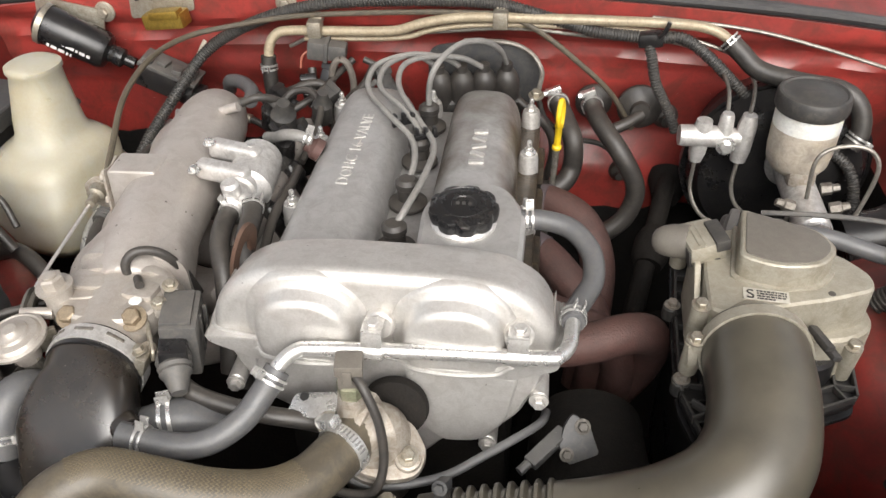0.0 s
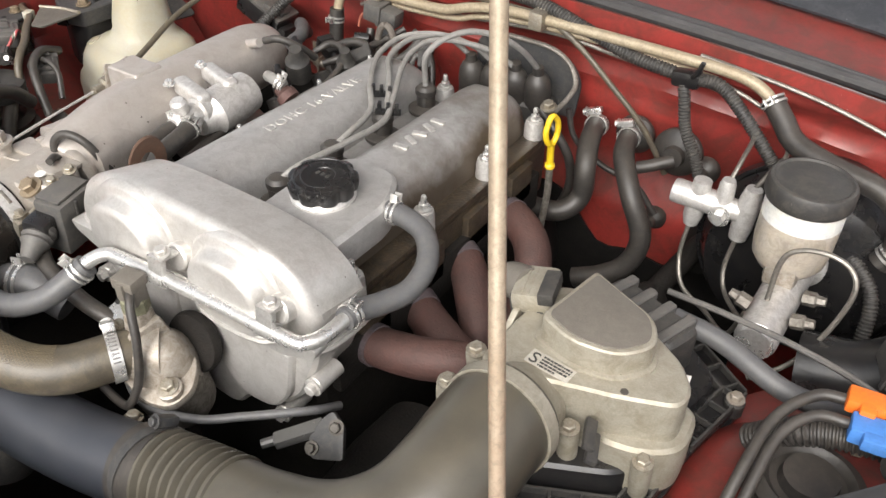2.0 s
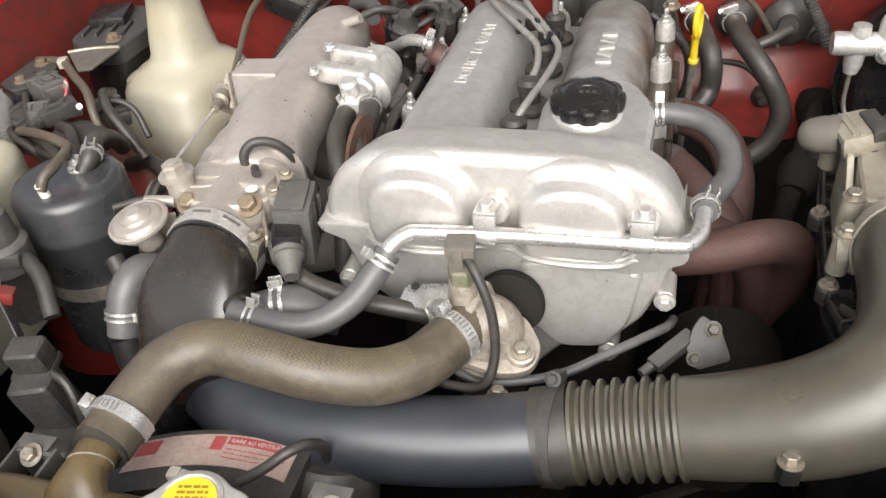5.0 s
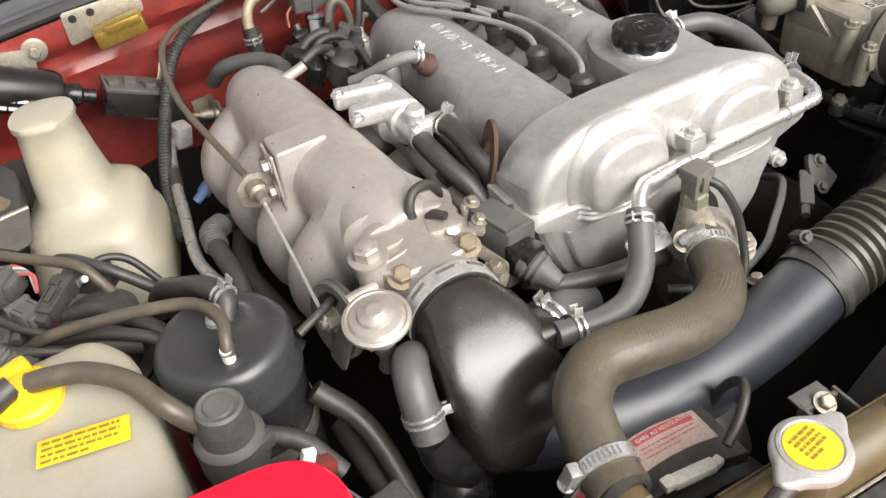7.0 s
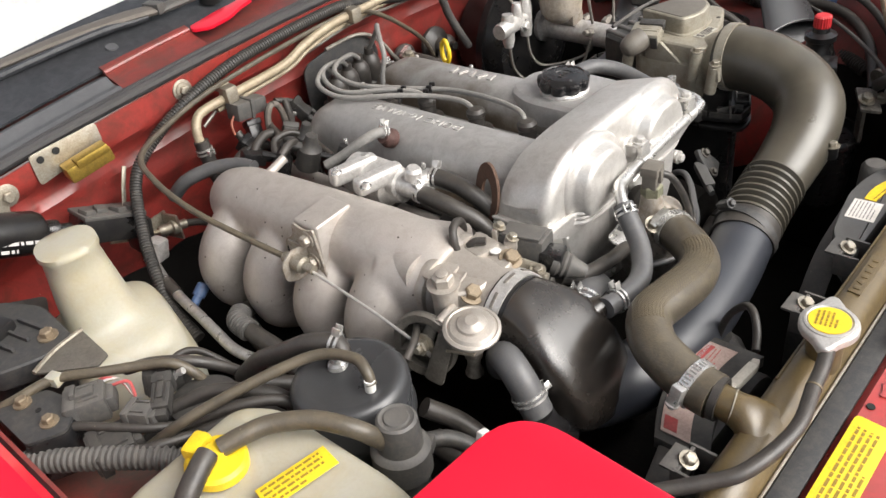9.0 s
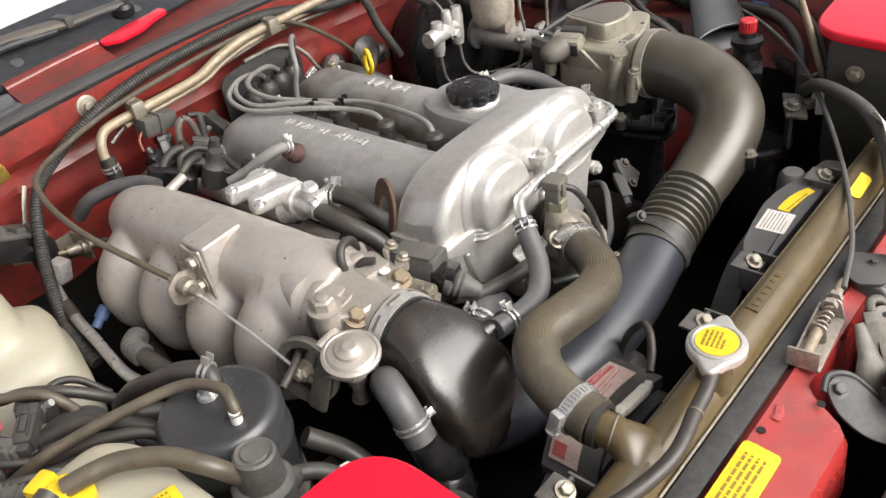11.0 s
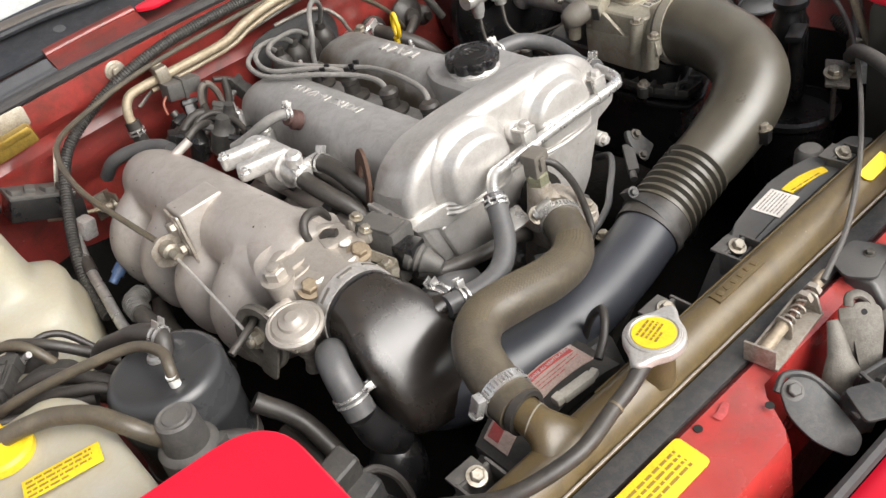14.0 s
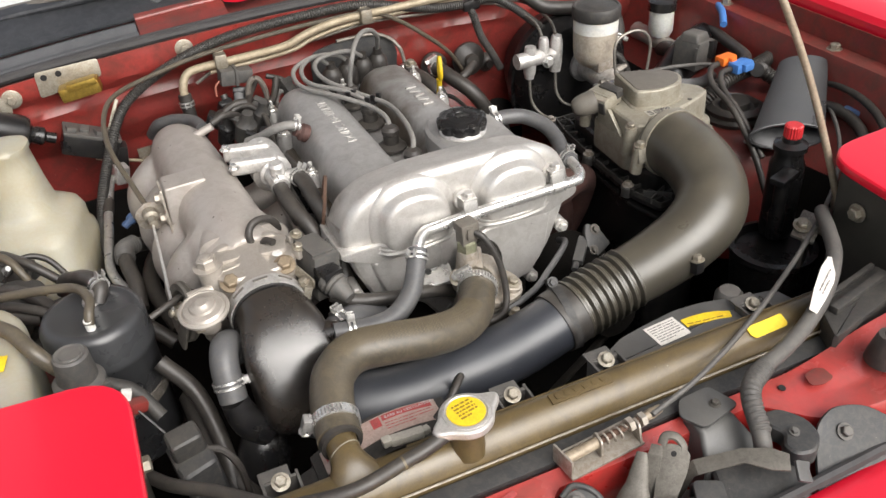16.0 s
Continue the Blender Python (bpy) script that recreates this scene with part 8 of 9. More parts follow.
# pipes and loom along the firewall's top
fuel = thing("vapour_pipe", (0.05, 0.548, 0.84), "long beige painted steel pipe along the firewall", "pipe")
part("pipe_run", tube([(-0.250, 0.533, 0.772), (-0.249, 0.538, 0.795), (-0.240, 0.543, 0.812), (-0.220, 0.546, 0.8185), (-0.15, 0.546, 0.821), (-0.075, 0.546, 0.8245), (-0.030, 0.546, 0.838), (0.03, 0.546, 0.848), (0.155, 0.546, 0.850), (0.264, 0.546, 0.850), (0.322, 0.546, 0.848), (0.355, 0.543, 0.840), (0.380, 0.537, 0.822)], 0.0068, 14, 8), PIPE_BEIGE, fuel)
part("second_pipe", tube([(-0.20, 0.552, 0.806), (-0.07, 0.552, 0.812), (-0.02, 0.552, 0.826), (0.05, 0.552, 0.836), (0.20, 0.552, 0.838), (0.30, 0.554, 0.832)], 0.004, 10, 6), PIPE_BEIGE, fuel)
for x, z in ((-0.181, 0.830), (0.071, 0.853)):
    part("pipe_clip", joined(box((x, 0.542, z - 0.004), (0.020, 0.022, 0.024), (0, 0, 0), 0.004), box((x, 0.556, z + 0.004), (0.016, 0.02, 0.012), (0, 0, 0), 0.002)), ZINC, fuel, "dusty plated pipe clip")
hose("fuel_hose", [(-0.250, 0.533, 0.786), (-0.250, 0.530, 0.765), (-0.248, 0.525, 0.735), (-0.24, 0.515, 0.70)], 0.0105, RUBBER, "black rubber fuel hose below the beige pipe", ends=((0.25, "spring", (0, -1, 0)),))
hose("plenum_hose", [(-0.245, 0.425, 0.772), (-0.252, 0.455, 0.772), (-0.275, 0.485, 0.768), (-0.302, 0.510, 0.756), (-0.315, 0.535, 0.730)], 0.0095, RUBBER_GREY, "dusty rubber hose from the plenum's rear end")
loom = thing("corrugated_loom", (0.05, 0.56, 0.85), "black corrugated wiring loom along the firewall", "wiring loom")
part("conduit", tube([(-0.428, 0.360, 0.640), (-0.424, 0.415, 0.662), (-0.413, 0.450, 0.690), (-0.388, 0.500, 0.728), (-0.352, 0.545, 0.775), (-0.308, 0.556, 0.806), (-0.241, 0.557, 0.836), (-0.165, 0.557, 0.855), (-0.078, 0.556, 0.863), (0.03, 0.555, 0.866), (0.08, 0.553, 0.862), (0.14, 0.550, 0.848), (0.20, 0.547, 0.834), (0.253, 0.545, 0.830)], 0.0085, 12, 8, ribs=0.0042, rib_depth=0.0014), PLASTIC_GREY, loom)
part("joint", box((0.268, 0.545, 0.828), (0.034, 0.02, 0.02), (0, -5, 0), 0.006), PLASTIC, loom)
part("conduit", tube([(0.265, 0.543, 0.825), (0.272, 0.538, 0.805), (0.282, 0.535, 0.770), (0.303, 0.535, 0.732), (0.318, 0.53, 0.70)], 0.0075, 12, 8, ribs=0.004, rib_depth=0.0013), PLASTIC_GREY, loom)
part("conduit", tube([(0.280, 0.545, 0.830), (0.31, 0.54, 0.832), (0.345, 0.528, 0.812), (0.40, 0.515, 0.765), (0.44, 0.50, 0.74), (0.53, 0.46, 0.70), (0.545, 0.42, 0.62)], 0.008, 12, 8, ribs=0.004, rib_depth=0.0013), PLASTIC_GREY, loom)
part("tie", tube([(0.277, 0.533, 0.836), (0.283, 0.530, 0.845), (0.287, 0.530, 0.858)], 0.003, 8), PLASTIC, loom)
plug2 = thing("cable_plug", (-0.148, 0.548, 0.78), "dusty grey cable plug with thin wires below the pipes", "plug")
part("shell", box((-0.178, 0.532, 0.801), (0.026, 0.028, 0.026), (0, 8, 4), 0.004), CONN, plug2)
part("shell", box((-0.151, 0.532, 0.798), (0.026, 0.024, 0.022), (0, 8, 4), 0.003), CONN, plug2)
part("collar", box((-0.165, 0.532, 0.8), (0.006, 0.031, 0.029), (0, 8, 4), 0.002), CONN, plug2)
part("wire", tube([(-0.190, 0.530, 0.798), (-0.200, 0.526, 0.790), (-0.202, 0.522, 0.775)], 0.0018, 6), WIRE_RED, plug2)
for pts, r in (([(-0.19, 0.535, 0.77), (-0.185, 0.52, 0.745), (-0.172, 0.49, 0.73), (-0.18, 0.46, 0.72)], 0.006), ([(-0.10, 0.53, 0.78), (-0.112, 0.51, 0.76), (-0.135, 0.48, 0.745), (-0.15, 0.45, 0.73)], 0.006),
               ([(-0.13, 0.535, 0.785), (-0.15, 0.51, 0.772), (-0.165, 0.47, 0.765), (-0.20, 0.44, 0.75)], 0.005), ([(-0.235, 0.37, 0.80), (-0.215, 0.375, 0.806), (-0.195, 0.39, 0.795), (-0.185, 0.41, 0.775)], 0.005)):
    hose("rear_wire", pts, r, RUBBER, "black sleeved wire behind the engine", "wire", group="rear wires")
lug = thing("rear_lifting_eye", (-0.135, 0.485, 0.74), "plated steel lifting eye at the back of the head", "lifting hook")
part("eye", tube([(-0.140 + 0.015 * math.sin(a), 0.505, 0.763 + 0.036 * math.cos(a)) for a in (2 * math.pi * k / 14 for k in range(15))], 0.0048, 8, 3), ARM_DUST, lug)
part("foot", box((-0.138, 0.505, 0.72), (0.02, 0.005, 0.03), (0, 0, 0), 0.001), ZINC, lug)
for at, m, r in (((-0.150, 0.43, 0.772), PLASTIC_GREY, 0.013), ((-0.185, 0.375, 0.785), PLASTIC_GREY, 0.016), ((-0.172, 0.33, 0.775), PLASTIC, 0.012), ((-0.21, 0.405, 0.775), PLASTIC, 0.013)):
    single("vacuum_fitting", joined(lathe([(r, -0.03), (r, 0.0), (r * 0.75, 0.004), (r * 0.6, 0.012), (r * 0.5, 0.02)], at, (0.2, -0.3, 1), 18), tube([at, (at[0] - 0.02, at[1] + 0.015, at[2] + 0.012)], r * 0.35, 8)), m, "small vacuum fitting between manifold and head", "fitting", group="vacuum fittings")
for y in (0.14, 0.235, 0.325, 0.41):
    inj = thing("fuel_injector", (-0.165, y, 0.70), "dusty fuel injector with a dark plug beside the head", "fuel injector", "fuel injectors")
    part("injector_body", lathe([(0.009, -0.04), (0.010, 0), (0.013, 0.004), (0.013, 0.02), (0.009, 0.026)], (-0.160, y, 0.722), (-0.5, 0, 1), 16), PLASTIC, inj)
    part("injector_plug", box((-0.176, y, 0.744), (0.018, 0.02, 0.024), (0, -25, 0), 0.003), PLASTIC_GREY, inj)
single("fuel_rail", tube([(-0.178, 0.09, 0.735), (-0.178, 0.45, 0.728)], 0.010, 14, 4), CAST_MATT, "cast alloy fuel rail along the head", "fuel rail")

# ---- beside the wing: cold-air snorkel, wiring, bottle ----
snork = thing("air_snorkel", (0.56, 0.08, 0.66), "flared dark grey plastic air snorkel", "air duct")
sb = bmesh.new()
rows = []
A, B = Vector((0.537, 0.030, 0.722)), Vector((0.622, 0.105, 0.790))
side = Vector((0.92, -0.38, -0.05)).normalized()
for k in range(9):
    u = k / 8
    c = A.lerp(B, u)
    w, h = 0.056 - 0.018 * u, 0.020 - 0.006 * u
    rows.append([sb.verts.new(c + side * w * math.cos(a) + Vector((0, 0, 1)) * h * math.sin(a)) for a in (2 * math.pi * j / 24 for j in range(24))])
for a, b in zip(rows, rows[1:]):
    for j in range(24):
        sb.faces.new((a[j], a[(j + 1) % 24], b[(j + 1) % 24], b[j]))
part("duct", thick(sb, 0.003), SNORKEL, snork, "dark grey flared duct")
part("rim", tube([A + side * 0.0565 * math.cos(2 * math.pi * j / 32) + Vector((0, 0, 1)) * 0.0205 * math.sin(2 * math.pi * j / 32) for j in range(33)], 0.0022, 8, 2), SNORKEL, snork, "rolled rim of the flared mouth")
bottle = thing("steering_fluid_bottle", (0.455, -0.045, 0.62), "black plastic fluid bottle with a bright red screw cap", "fluid bottle")
part("bottle", lathe([(0.022, -0.15), (0.024, -0.14), (0.024, -0.035), (0.020, -0.026), (0.019, -0.014), (0.023, -0.012), (0.023, -0.004), (0.013, 0.0), (0.0115, 0.009)], (0.478, -0.034, 0.760), (0, 0, 1), 32), PLASTIC, bottle)
part("cap", lathe([(0.0125, 0.004), (0.0125, 0.020), (0.0105, 0.022), (0, 0.022)], (0.478, -0.034, 0.763), (0, 0, 1), 40, 20, 0.001), RED_CAP, bottle, "red ribbed screw cap")
part("bracket", joined(box((0.447, -0.062, 0.725), (0.044, 0.022, 0.010), (0, 0, 20), 0.003), lathe([(0.010, -0.09), (0.012, -0.05), (0.009, -0.04), (0.010, 0.0)], (0.444, -0.064, 0.720), (0, 0, 1), 16)), PLASTIC, bottle)
horn = thing("steering_pump_pot", (0.455, -0.06, 0.52), "round black plastic pot low beside the radiator", "pot")
part("pot", lathe([(0.05, -0.10), (0.058, 0.0), (0.062, 0.004), (0.062, 0.012), (0.054, 0.014), (0.05, 0.002), (0.0, 0.0)], (0.452, -0.060, 0.600), (0, 0, 1), 40), PLASTIC, horn)
con = thing("cable_plug", (0.565, 0.19, 0.76), "orange and blue wiring plugs above the strut tower", "plug")
part("orange_shell", joined(box((0.560, 0.206, 0.776), (0.030, 0.020, 0.014), (0, 0, 8), 0.003), box((0.562, 0.196, 0.778), (0.012, 0.014, 0.010), (0, 0, 8), 0.002)), ORANGE, con, "orange plastic plug")
part("blue_shell", joined(box((0.572, 0.184, 0.770), (0.036, 0.022, 0.016), (0, 0, 8), 0.003), box((0.575, 0.172, 0.772), (0.02, 0.012, 0.012), (0, 0, 8), 0.002)), BLUE, con, "blue plastic plug")
hose("corrugated_loom", [(0.548, 0.206, 0.772), (0.525, 0.198, 0.770), (0.504, 0.165, 0.760), (0.498, 0.11, 0.745), (0.495, 0.05, 0.70), (0.49, 0.0, 0.64)], 0.0048, RUBBER, "dusty black taped loom to the orange plug", "wiring loom", group="strut looms")
hose("corrugated_loom", [(0.556, 0.186, 0.768), (0.530, 0.178, 0.768), (0.512, 0.150, 0.758), (0.508, 0.10, 0.735), (0.505, 0.04, 0.69)], 0.0048, RUBBER, "dusty black taped loom to the blue plug", "wiring loom", group="strut looms")
hose("corrugated_loom", [(0.585, 0.190, 0.770), (0.615, 0.225, 0.765), (0.64, 0.30, 0.76), (0.66, 0.38, 0.76)], 0.0095, RUBBER, "black taped loom along the inner wing", "wiring loom", group="strut looms")
hose("corrugated_loom", [(0.59, 0.165, 0.765), (0.62, 0.18, 0.75), (0.64, 0.12, 0.72), (0.63, 0.02, 0.68), (0.58, -0.08, 0.66)], 0.012, RUBBER, "black corrugated loom beside the strut tower", "wiring loom", group="strut looms", ribs=0.005, rib_depth=0.0015)
hose("bulkhead_hose", [(0.392, 0.238, 0.752), (0.44, 0.232, 0.752), (0.50, 0.218, 0.742), (0.545, 0.235, 0.73), (0.60, 0.28, 0.71)], 0.0095, RUBBER_GREY, "grey rubber hose behind the filter box")
fuse = thing("fuse_box", (0.60, 0.34, 0.70), "dusty black fuse box with a clipped lid", "fuse box")
part("case", box((0.590, 0.322, 0.742), (0.052, 0.050, 0.050), (0, 6, 20), 0.006), CONN, fuse)
part("lid", box((0.588, 0.320, 0.772), (0.042, 0.040, 0.018), (0, 6, 20), 0.006, 3, 0.8), CONN, fuse)
for k in range(5):
    part("fin", box((0.571 + 0.0085 * k, 0.292 + 0.003 * k, 0.742), (0.0025, 0.006, 0.040), (0, 6, 20), 0.0005), CONN, fuse)
part("clip", box((0.612, 0.300, 0.750), (0.014, 0.010, 0.030), (0, 6, 20), 0.002), PLASTIC, fuse)
part("stem", tube([(0.590, 0.34, 0.73), (0.60, 0.40, 0.72), (0.62, 0.45, 0.70)], 0.014, 14), PLASTIC_GREY, fuse)
motor = thing("blower_duct", (0.60, 0.44, 0.74), "round black plastic duct near the firewall corner", "air duct")
part("pipe_body", tube([(0.50, 0.34, 0.665), (0.56, 0.345, 0.680), (0.62, 0.36, 0.722), (0.685, 0.37, 0.735)], 0.038, 24, 6), PLASTIC, motor)
hose("blue_wire", [(0.63, 0.30, 0.79), (0.65, 0.33, 0.80), (0.665, 0.36, 0.80)], 0.006, BLUE, "short blue sleeved wire near the wing", "wire")
single("rubber_stop", lathe([(0.021, -0.006), (0.019, 0.004), (0.015, 0.016), (0.013, 0.020), (0.007, 0.020), (0.006, 0.016), (0, 0.016)], (0.676, -0.045, 0.806), (0, 0, 1), 24), RUBBER, "conical black rubber bonnet stop on the inner wing ledge", "rubber stop")
hose("corrugated_loom", [(0.49, 0.19, 0.70), (0.520, 0.185, 0.735), (0.560, 0.190, 0.750), (0.615, 0.196, 0.756), (0.665, 0.215, 0.758), (0.68, 0.26, 0.755)], 0.0125, RUBBER, "black corrugated conduit behind the air snorkel", "wiring loom", group="strut looms", ribs=0.005, rib_depth=0.0016)
hose("wing_loom", [(0.645, 0.10, 0.72), (0.640, 0.04, 0.735), (0.625, -0.02, 0.73), (0.585, -0.07, 0.71), (0.53, -0.10, 0.69), (0.48, -0.12, 0.68)], 0.0085, RUBBER, "dusty black taped loom beside the snorkel", "wiring loom", group="strut looms")
hose("wing_loom", [(0.650, 0.12, 0.75), (0.652, 0.05, 0.765), (0.640, -0.03, 0.755), (0.61, -0.09, 0.72), (0.58, -0.12, 0.68)], 0.006, RUBBER, "thin black taped loom along the inner wing", "wiring loom", group="strut looms")
stay_b = thing("loom_bracket", (0.44, -0.13, 0.66), "grimy bolted bracket under the taped loom", "bracket")
part("bracket_plate", box((0.435, -0.128, 0.686), (0.050, 0.030, 0.006), (10, -14, 30), 0.002), CAST_DARK, stay_b)
part("bracket_leg", box((0.448, -0.118, 0.650), (0.030, 0.006, 0.07), (0, 0, 30), 0.002), CAST_DARK, stay_b)
part("bracket_bolt", bolt((0.424, -0.128, 0.692), (-0.2, -0.3, 1), 0.008), ZINC, stay_b)
part("bracket_bolt", bolt((0.450, -0.140, 0.684), (-0.2, -0.3, 1), 0.007), ZINC, stay_b)
single("wing_stud", joined(bolt((0.488, -0.122, 0.700), (0.9, -0.3, 0.1), 0.008, 0.016), lathe([(0.012, -0.004), (0.012, 0.0)], (0.488, -0.122, 0.700), (0.9, -0.3, 0.1), 16)), ZINC, "bright threaded stud with its nut beside the prop rod", "bolt")
single("wing_clip", box((0.655, 0.02, 0.735), (0.03, 0.03, 0.02), (0, 0, 20), 0.004), BLUE_DULL, "dull blue plastic clip on the inner wing", "clip")
prop_rod = thing("bonnet_prop_rod", (0.452, -0.165, 0.69), "worn beige painted bonnet prop rod leaning upward", "prop rod")
part("rod", tube([(0.455, -0.168, 0.695), (0.404, -0.110, 0.90), (0.342, -0.030, 1.10), (0.240, 0.105, 1.45), (0.197, 0.162, 1.597)], 0.0046, 12, 5), ROD_PAINT, prop_rod)
part("pivot", joined(box((0.455, -0.160, 0.690), (0.03, 0.02, 0.026), (0, 0, 20), 0.003), bolt((0.465, -0.150, 0.690), (1, 0.3, 0), 0.007)), WHITE_PLASTIC, prop_rod, "worn white plastic pivot")

for pts, r in (([(-0.190, 0.30, 0.775), (-0.178, 0.27, 0.765), (-0.172, 0.22, 0.755), (-0.168, 0.16, 0.745), (-0.160, 0.11, 0.72)], 0.006), ([(-0.150, 0.30, 0.755), (-0.148, 0.25, 0.758), (-0.152, 0.20, 0.755), (-0.150, 0.14, 0.74), (-0.158, 0.09, 0.70)], 0.0055),
               ([(-0.205, 0.43, 0.770), (-0.190, 0.445, 0.780), (-0.165, 0.44, 0.782), (-0.150, 0.42, 0.770), (-0.150, 0.38, 0.755), (-0.155, 0.33, 0.745)], 0.0045), ([(-0.22, 0.47, 0.745), (-0.195, 0.485, 0.765), (-0.165, 0.490, 0.768), (-0.145, 0.475, 0.75), (-0.14, 0.44, 0.72)], 0.0065),
               ([(-0.245, 0.50, 0.72), (-0.215, 0.51, 0.745), (-0.180, 0.505, 0.752), (-0.15, 0.51, 0.73), (-0.12, 0.50, 0.70)], 0.0075), ([(-0.115, 0.535, 0.786), (-0.090, 0.530, 0.775), (-0.07, 0.515, 0.755), (-0.06, 0.50, 0.73)], 0.0045)):
    hose("valley_hose", pts, r, RUBBER, "black hose between the manifold and the head", group="valley hoses")
loopw = thing("braided_loop", (-0.095, 0.51, 0.72), "grey braided wire loop at the back of the engine", "wire")
part("loop", tube([(-0.105, 0.520, 0.72), (-0.108, 0.520, 0.745), (-0.098, 0.520, 0.760), (-0.085, 0.520, 0.750), (-0.082, 0.518, 0.725), (-0.085, 0.515, 0.70)], 0.0045, 10, 8, ribs=0.003, rib_depth=0.0006), WIRE_GREY, loopw)
def small_plug(at, turn, size=(0.020, 0.032, 0.018), m=None):
    t = thing("cable_plug", at, "small dusty black cable plug behind the engine", "plug", "rear plugs")
    for nm, b in (("shell", box((0, 0, 0), size, (0, 0, 0), 0.003)), ("collar", box((0, size[1] * 0.35, 0), (size[0] * 1.15, size[1] * 0.3, size[2] * 1.15), (0, 0, 0), 0.002)), ("tail", tube([(0, -size[1] * 0.45, 0), (0, -size[1] * 0.9, 0)], size[2] * 0.32, 10))):
        b.transform(pose(*at, *turn))
        part(nm, b, m or PLASTIC, t)


small_plug((-0.190, 0.512, 0.752), (40, 0, 20))
small_plug((-0.165, 0.530, 0.762), (60, 10, -10))
small_plug((-0.085, 0.520, 0.762), (50, 0, 30), m=PLASTIC_GREY)
small_plug((-0.215, 0.470, 0.758), (20, 0, 70))
small_plug((-0.150, 0.465, 0.765), (30, 20, -40), m=PLASTIC_GREY)

# ---- radiator, shroud, latch and front panel ----
radiator = thing("radiator", (0, -0.285, 0.40), "radiator with a browned plastic top tank and bracketed fans", "radiator")
tank = bmesh.new()
rows = []
sect = [(-0.299, 0.655), (-0.301, 0.685), (-0.2985, 0.699), (-0.293, 0.711), (-0.284, 0.719), (-0.273, 0.722), (-0.265, 0.720), (-0.259, 0.712), (-0.256, 0.695), (-0.2555, 0.655)]
for k in range(34):
    x = -0.345 + 0.69 * k / 33
    e = min(1.0, (0.345 - abs(x)) / 0.02) ** 0.5 if abs(x) > 0.325 else 1.0
    rows.append([tank.verts.new((x, -0.278 + (y + 0.278) * (0.85 + 0.15 * e), 0.655 + (z - 0.655) * (0.75 + 0.25 * e))) for y, z in sect])
for a, b in zip(rows, rows[1:]):
    for j in range(len(sect) - 1):
        tank.faces.new((a[j], a[j + 1], b[j + 1], b[j]))
tank.faces.new(rows[0])
tank.faces.new(rows[-1])
part("top_tank", tank, TANK, radiator, "brown stained plastic top tank", 50)
part("raised_plate", box((-0.006, -0.276, 0.7218), (0.070, 0.013, 0.0026), (6, 0, 0), 0.001), TANK, radiator, "raised moulded plate on the tank")
for k in range(6):
    part("raised_mark", box((-0.032 + 0.0105 * k, -0.276, 0.7234), (0.006, 0.006, 0.0012), (6, 0, (8, -14, 10)[k % 3]), 0.0003), TANK, radiator)
part("tank_ridge", tube([(-0.19, -0.2625, 0.7178), (0.335, -0.2625, 0.7178)], 0.0014, 6, 2), TANK, radiator)
part("crimp_rail", box((0, -0.287, 0.650), (0.70, 0.086, 0.012), bevel=0.003), CAST_DARK, radiator)
part("front_edge", box((0, -0.3125, 0.684), (0.70, 0.021, 0.016), (4, 0, 0), 0.001), BRACKET, radiator, "dark metal edge strip with worn corner")
part("edge_bead", tube([(-0.34, -0.3015, 0.6975), (0.34, -0.3015, 0.6975)], 0.0013, 6, 2), CAST_GRIMY, radiator, "pale worn edge")
part("core", box((0, -0.287, 0.49), (0.64, 0.04, 0.31), bevel=0.002), CAST_DARK, radiator)
part("inlet_neck", tube([(-0.242, -0.204, 0.7240), (-0.246, -0.232, 0.7235), (-0.2465, -0.2515, 0.7216)], [0.0155, 0.0158, 0.0160], 28, 6), TANK, radiator, "brown plastic hose neck")
root = loft([((-0.2465, -0.250, 0.7215), (0, -1, -0.1), 0.0160, 0.0160, 1.0), ((-0.2460, -0.258, 0.7195), (0, -1, -0.2), 0.0185, 0.0172, 0.95), ((-0.245, -0.266, 0.7125), (0, -1, -0.3), 0.025, 0.0190, 0.9), ((-0.244, -0.275, 0.7040), (0, -1, -0.4), 0.035, 0.0190, 0.9), ((-0.243, -0.286, 0.696), (0, -1, -0.6), 0.046, 0.016, 0.9), ((-0.242, -0.292, 0.686), (0, -1, -1), 0.052, 0.012, 0.9)])
part("neck_root", root, TANK, radiator, "brown plastic swelling of the tank under the neck", 70)
part("neck_seam", ring((-0.2465, -0.247, 0.7222), (0.25, -0.95, -0.15), 0.0161, 0.0012, 0.0007), METER, radiator, "pale moulding seam")
part("neck_collar", ring((-0.2455, -0.233, 0.7235), (0.05, -0.98, -0.05), 0.0165, 0.007, 0.0046), RUBBER, radiator, "dark hose end lip")
part("filler_neck", lathe([(0.0165, -0.040), (0.0165, -0.010), (0.0185, -0.003), (0.0235, 0.0), (0.0235, 0.004)], (-0.135, -0.283, 0.745), (0, 0.02, 1), 28), TANK, radiator)
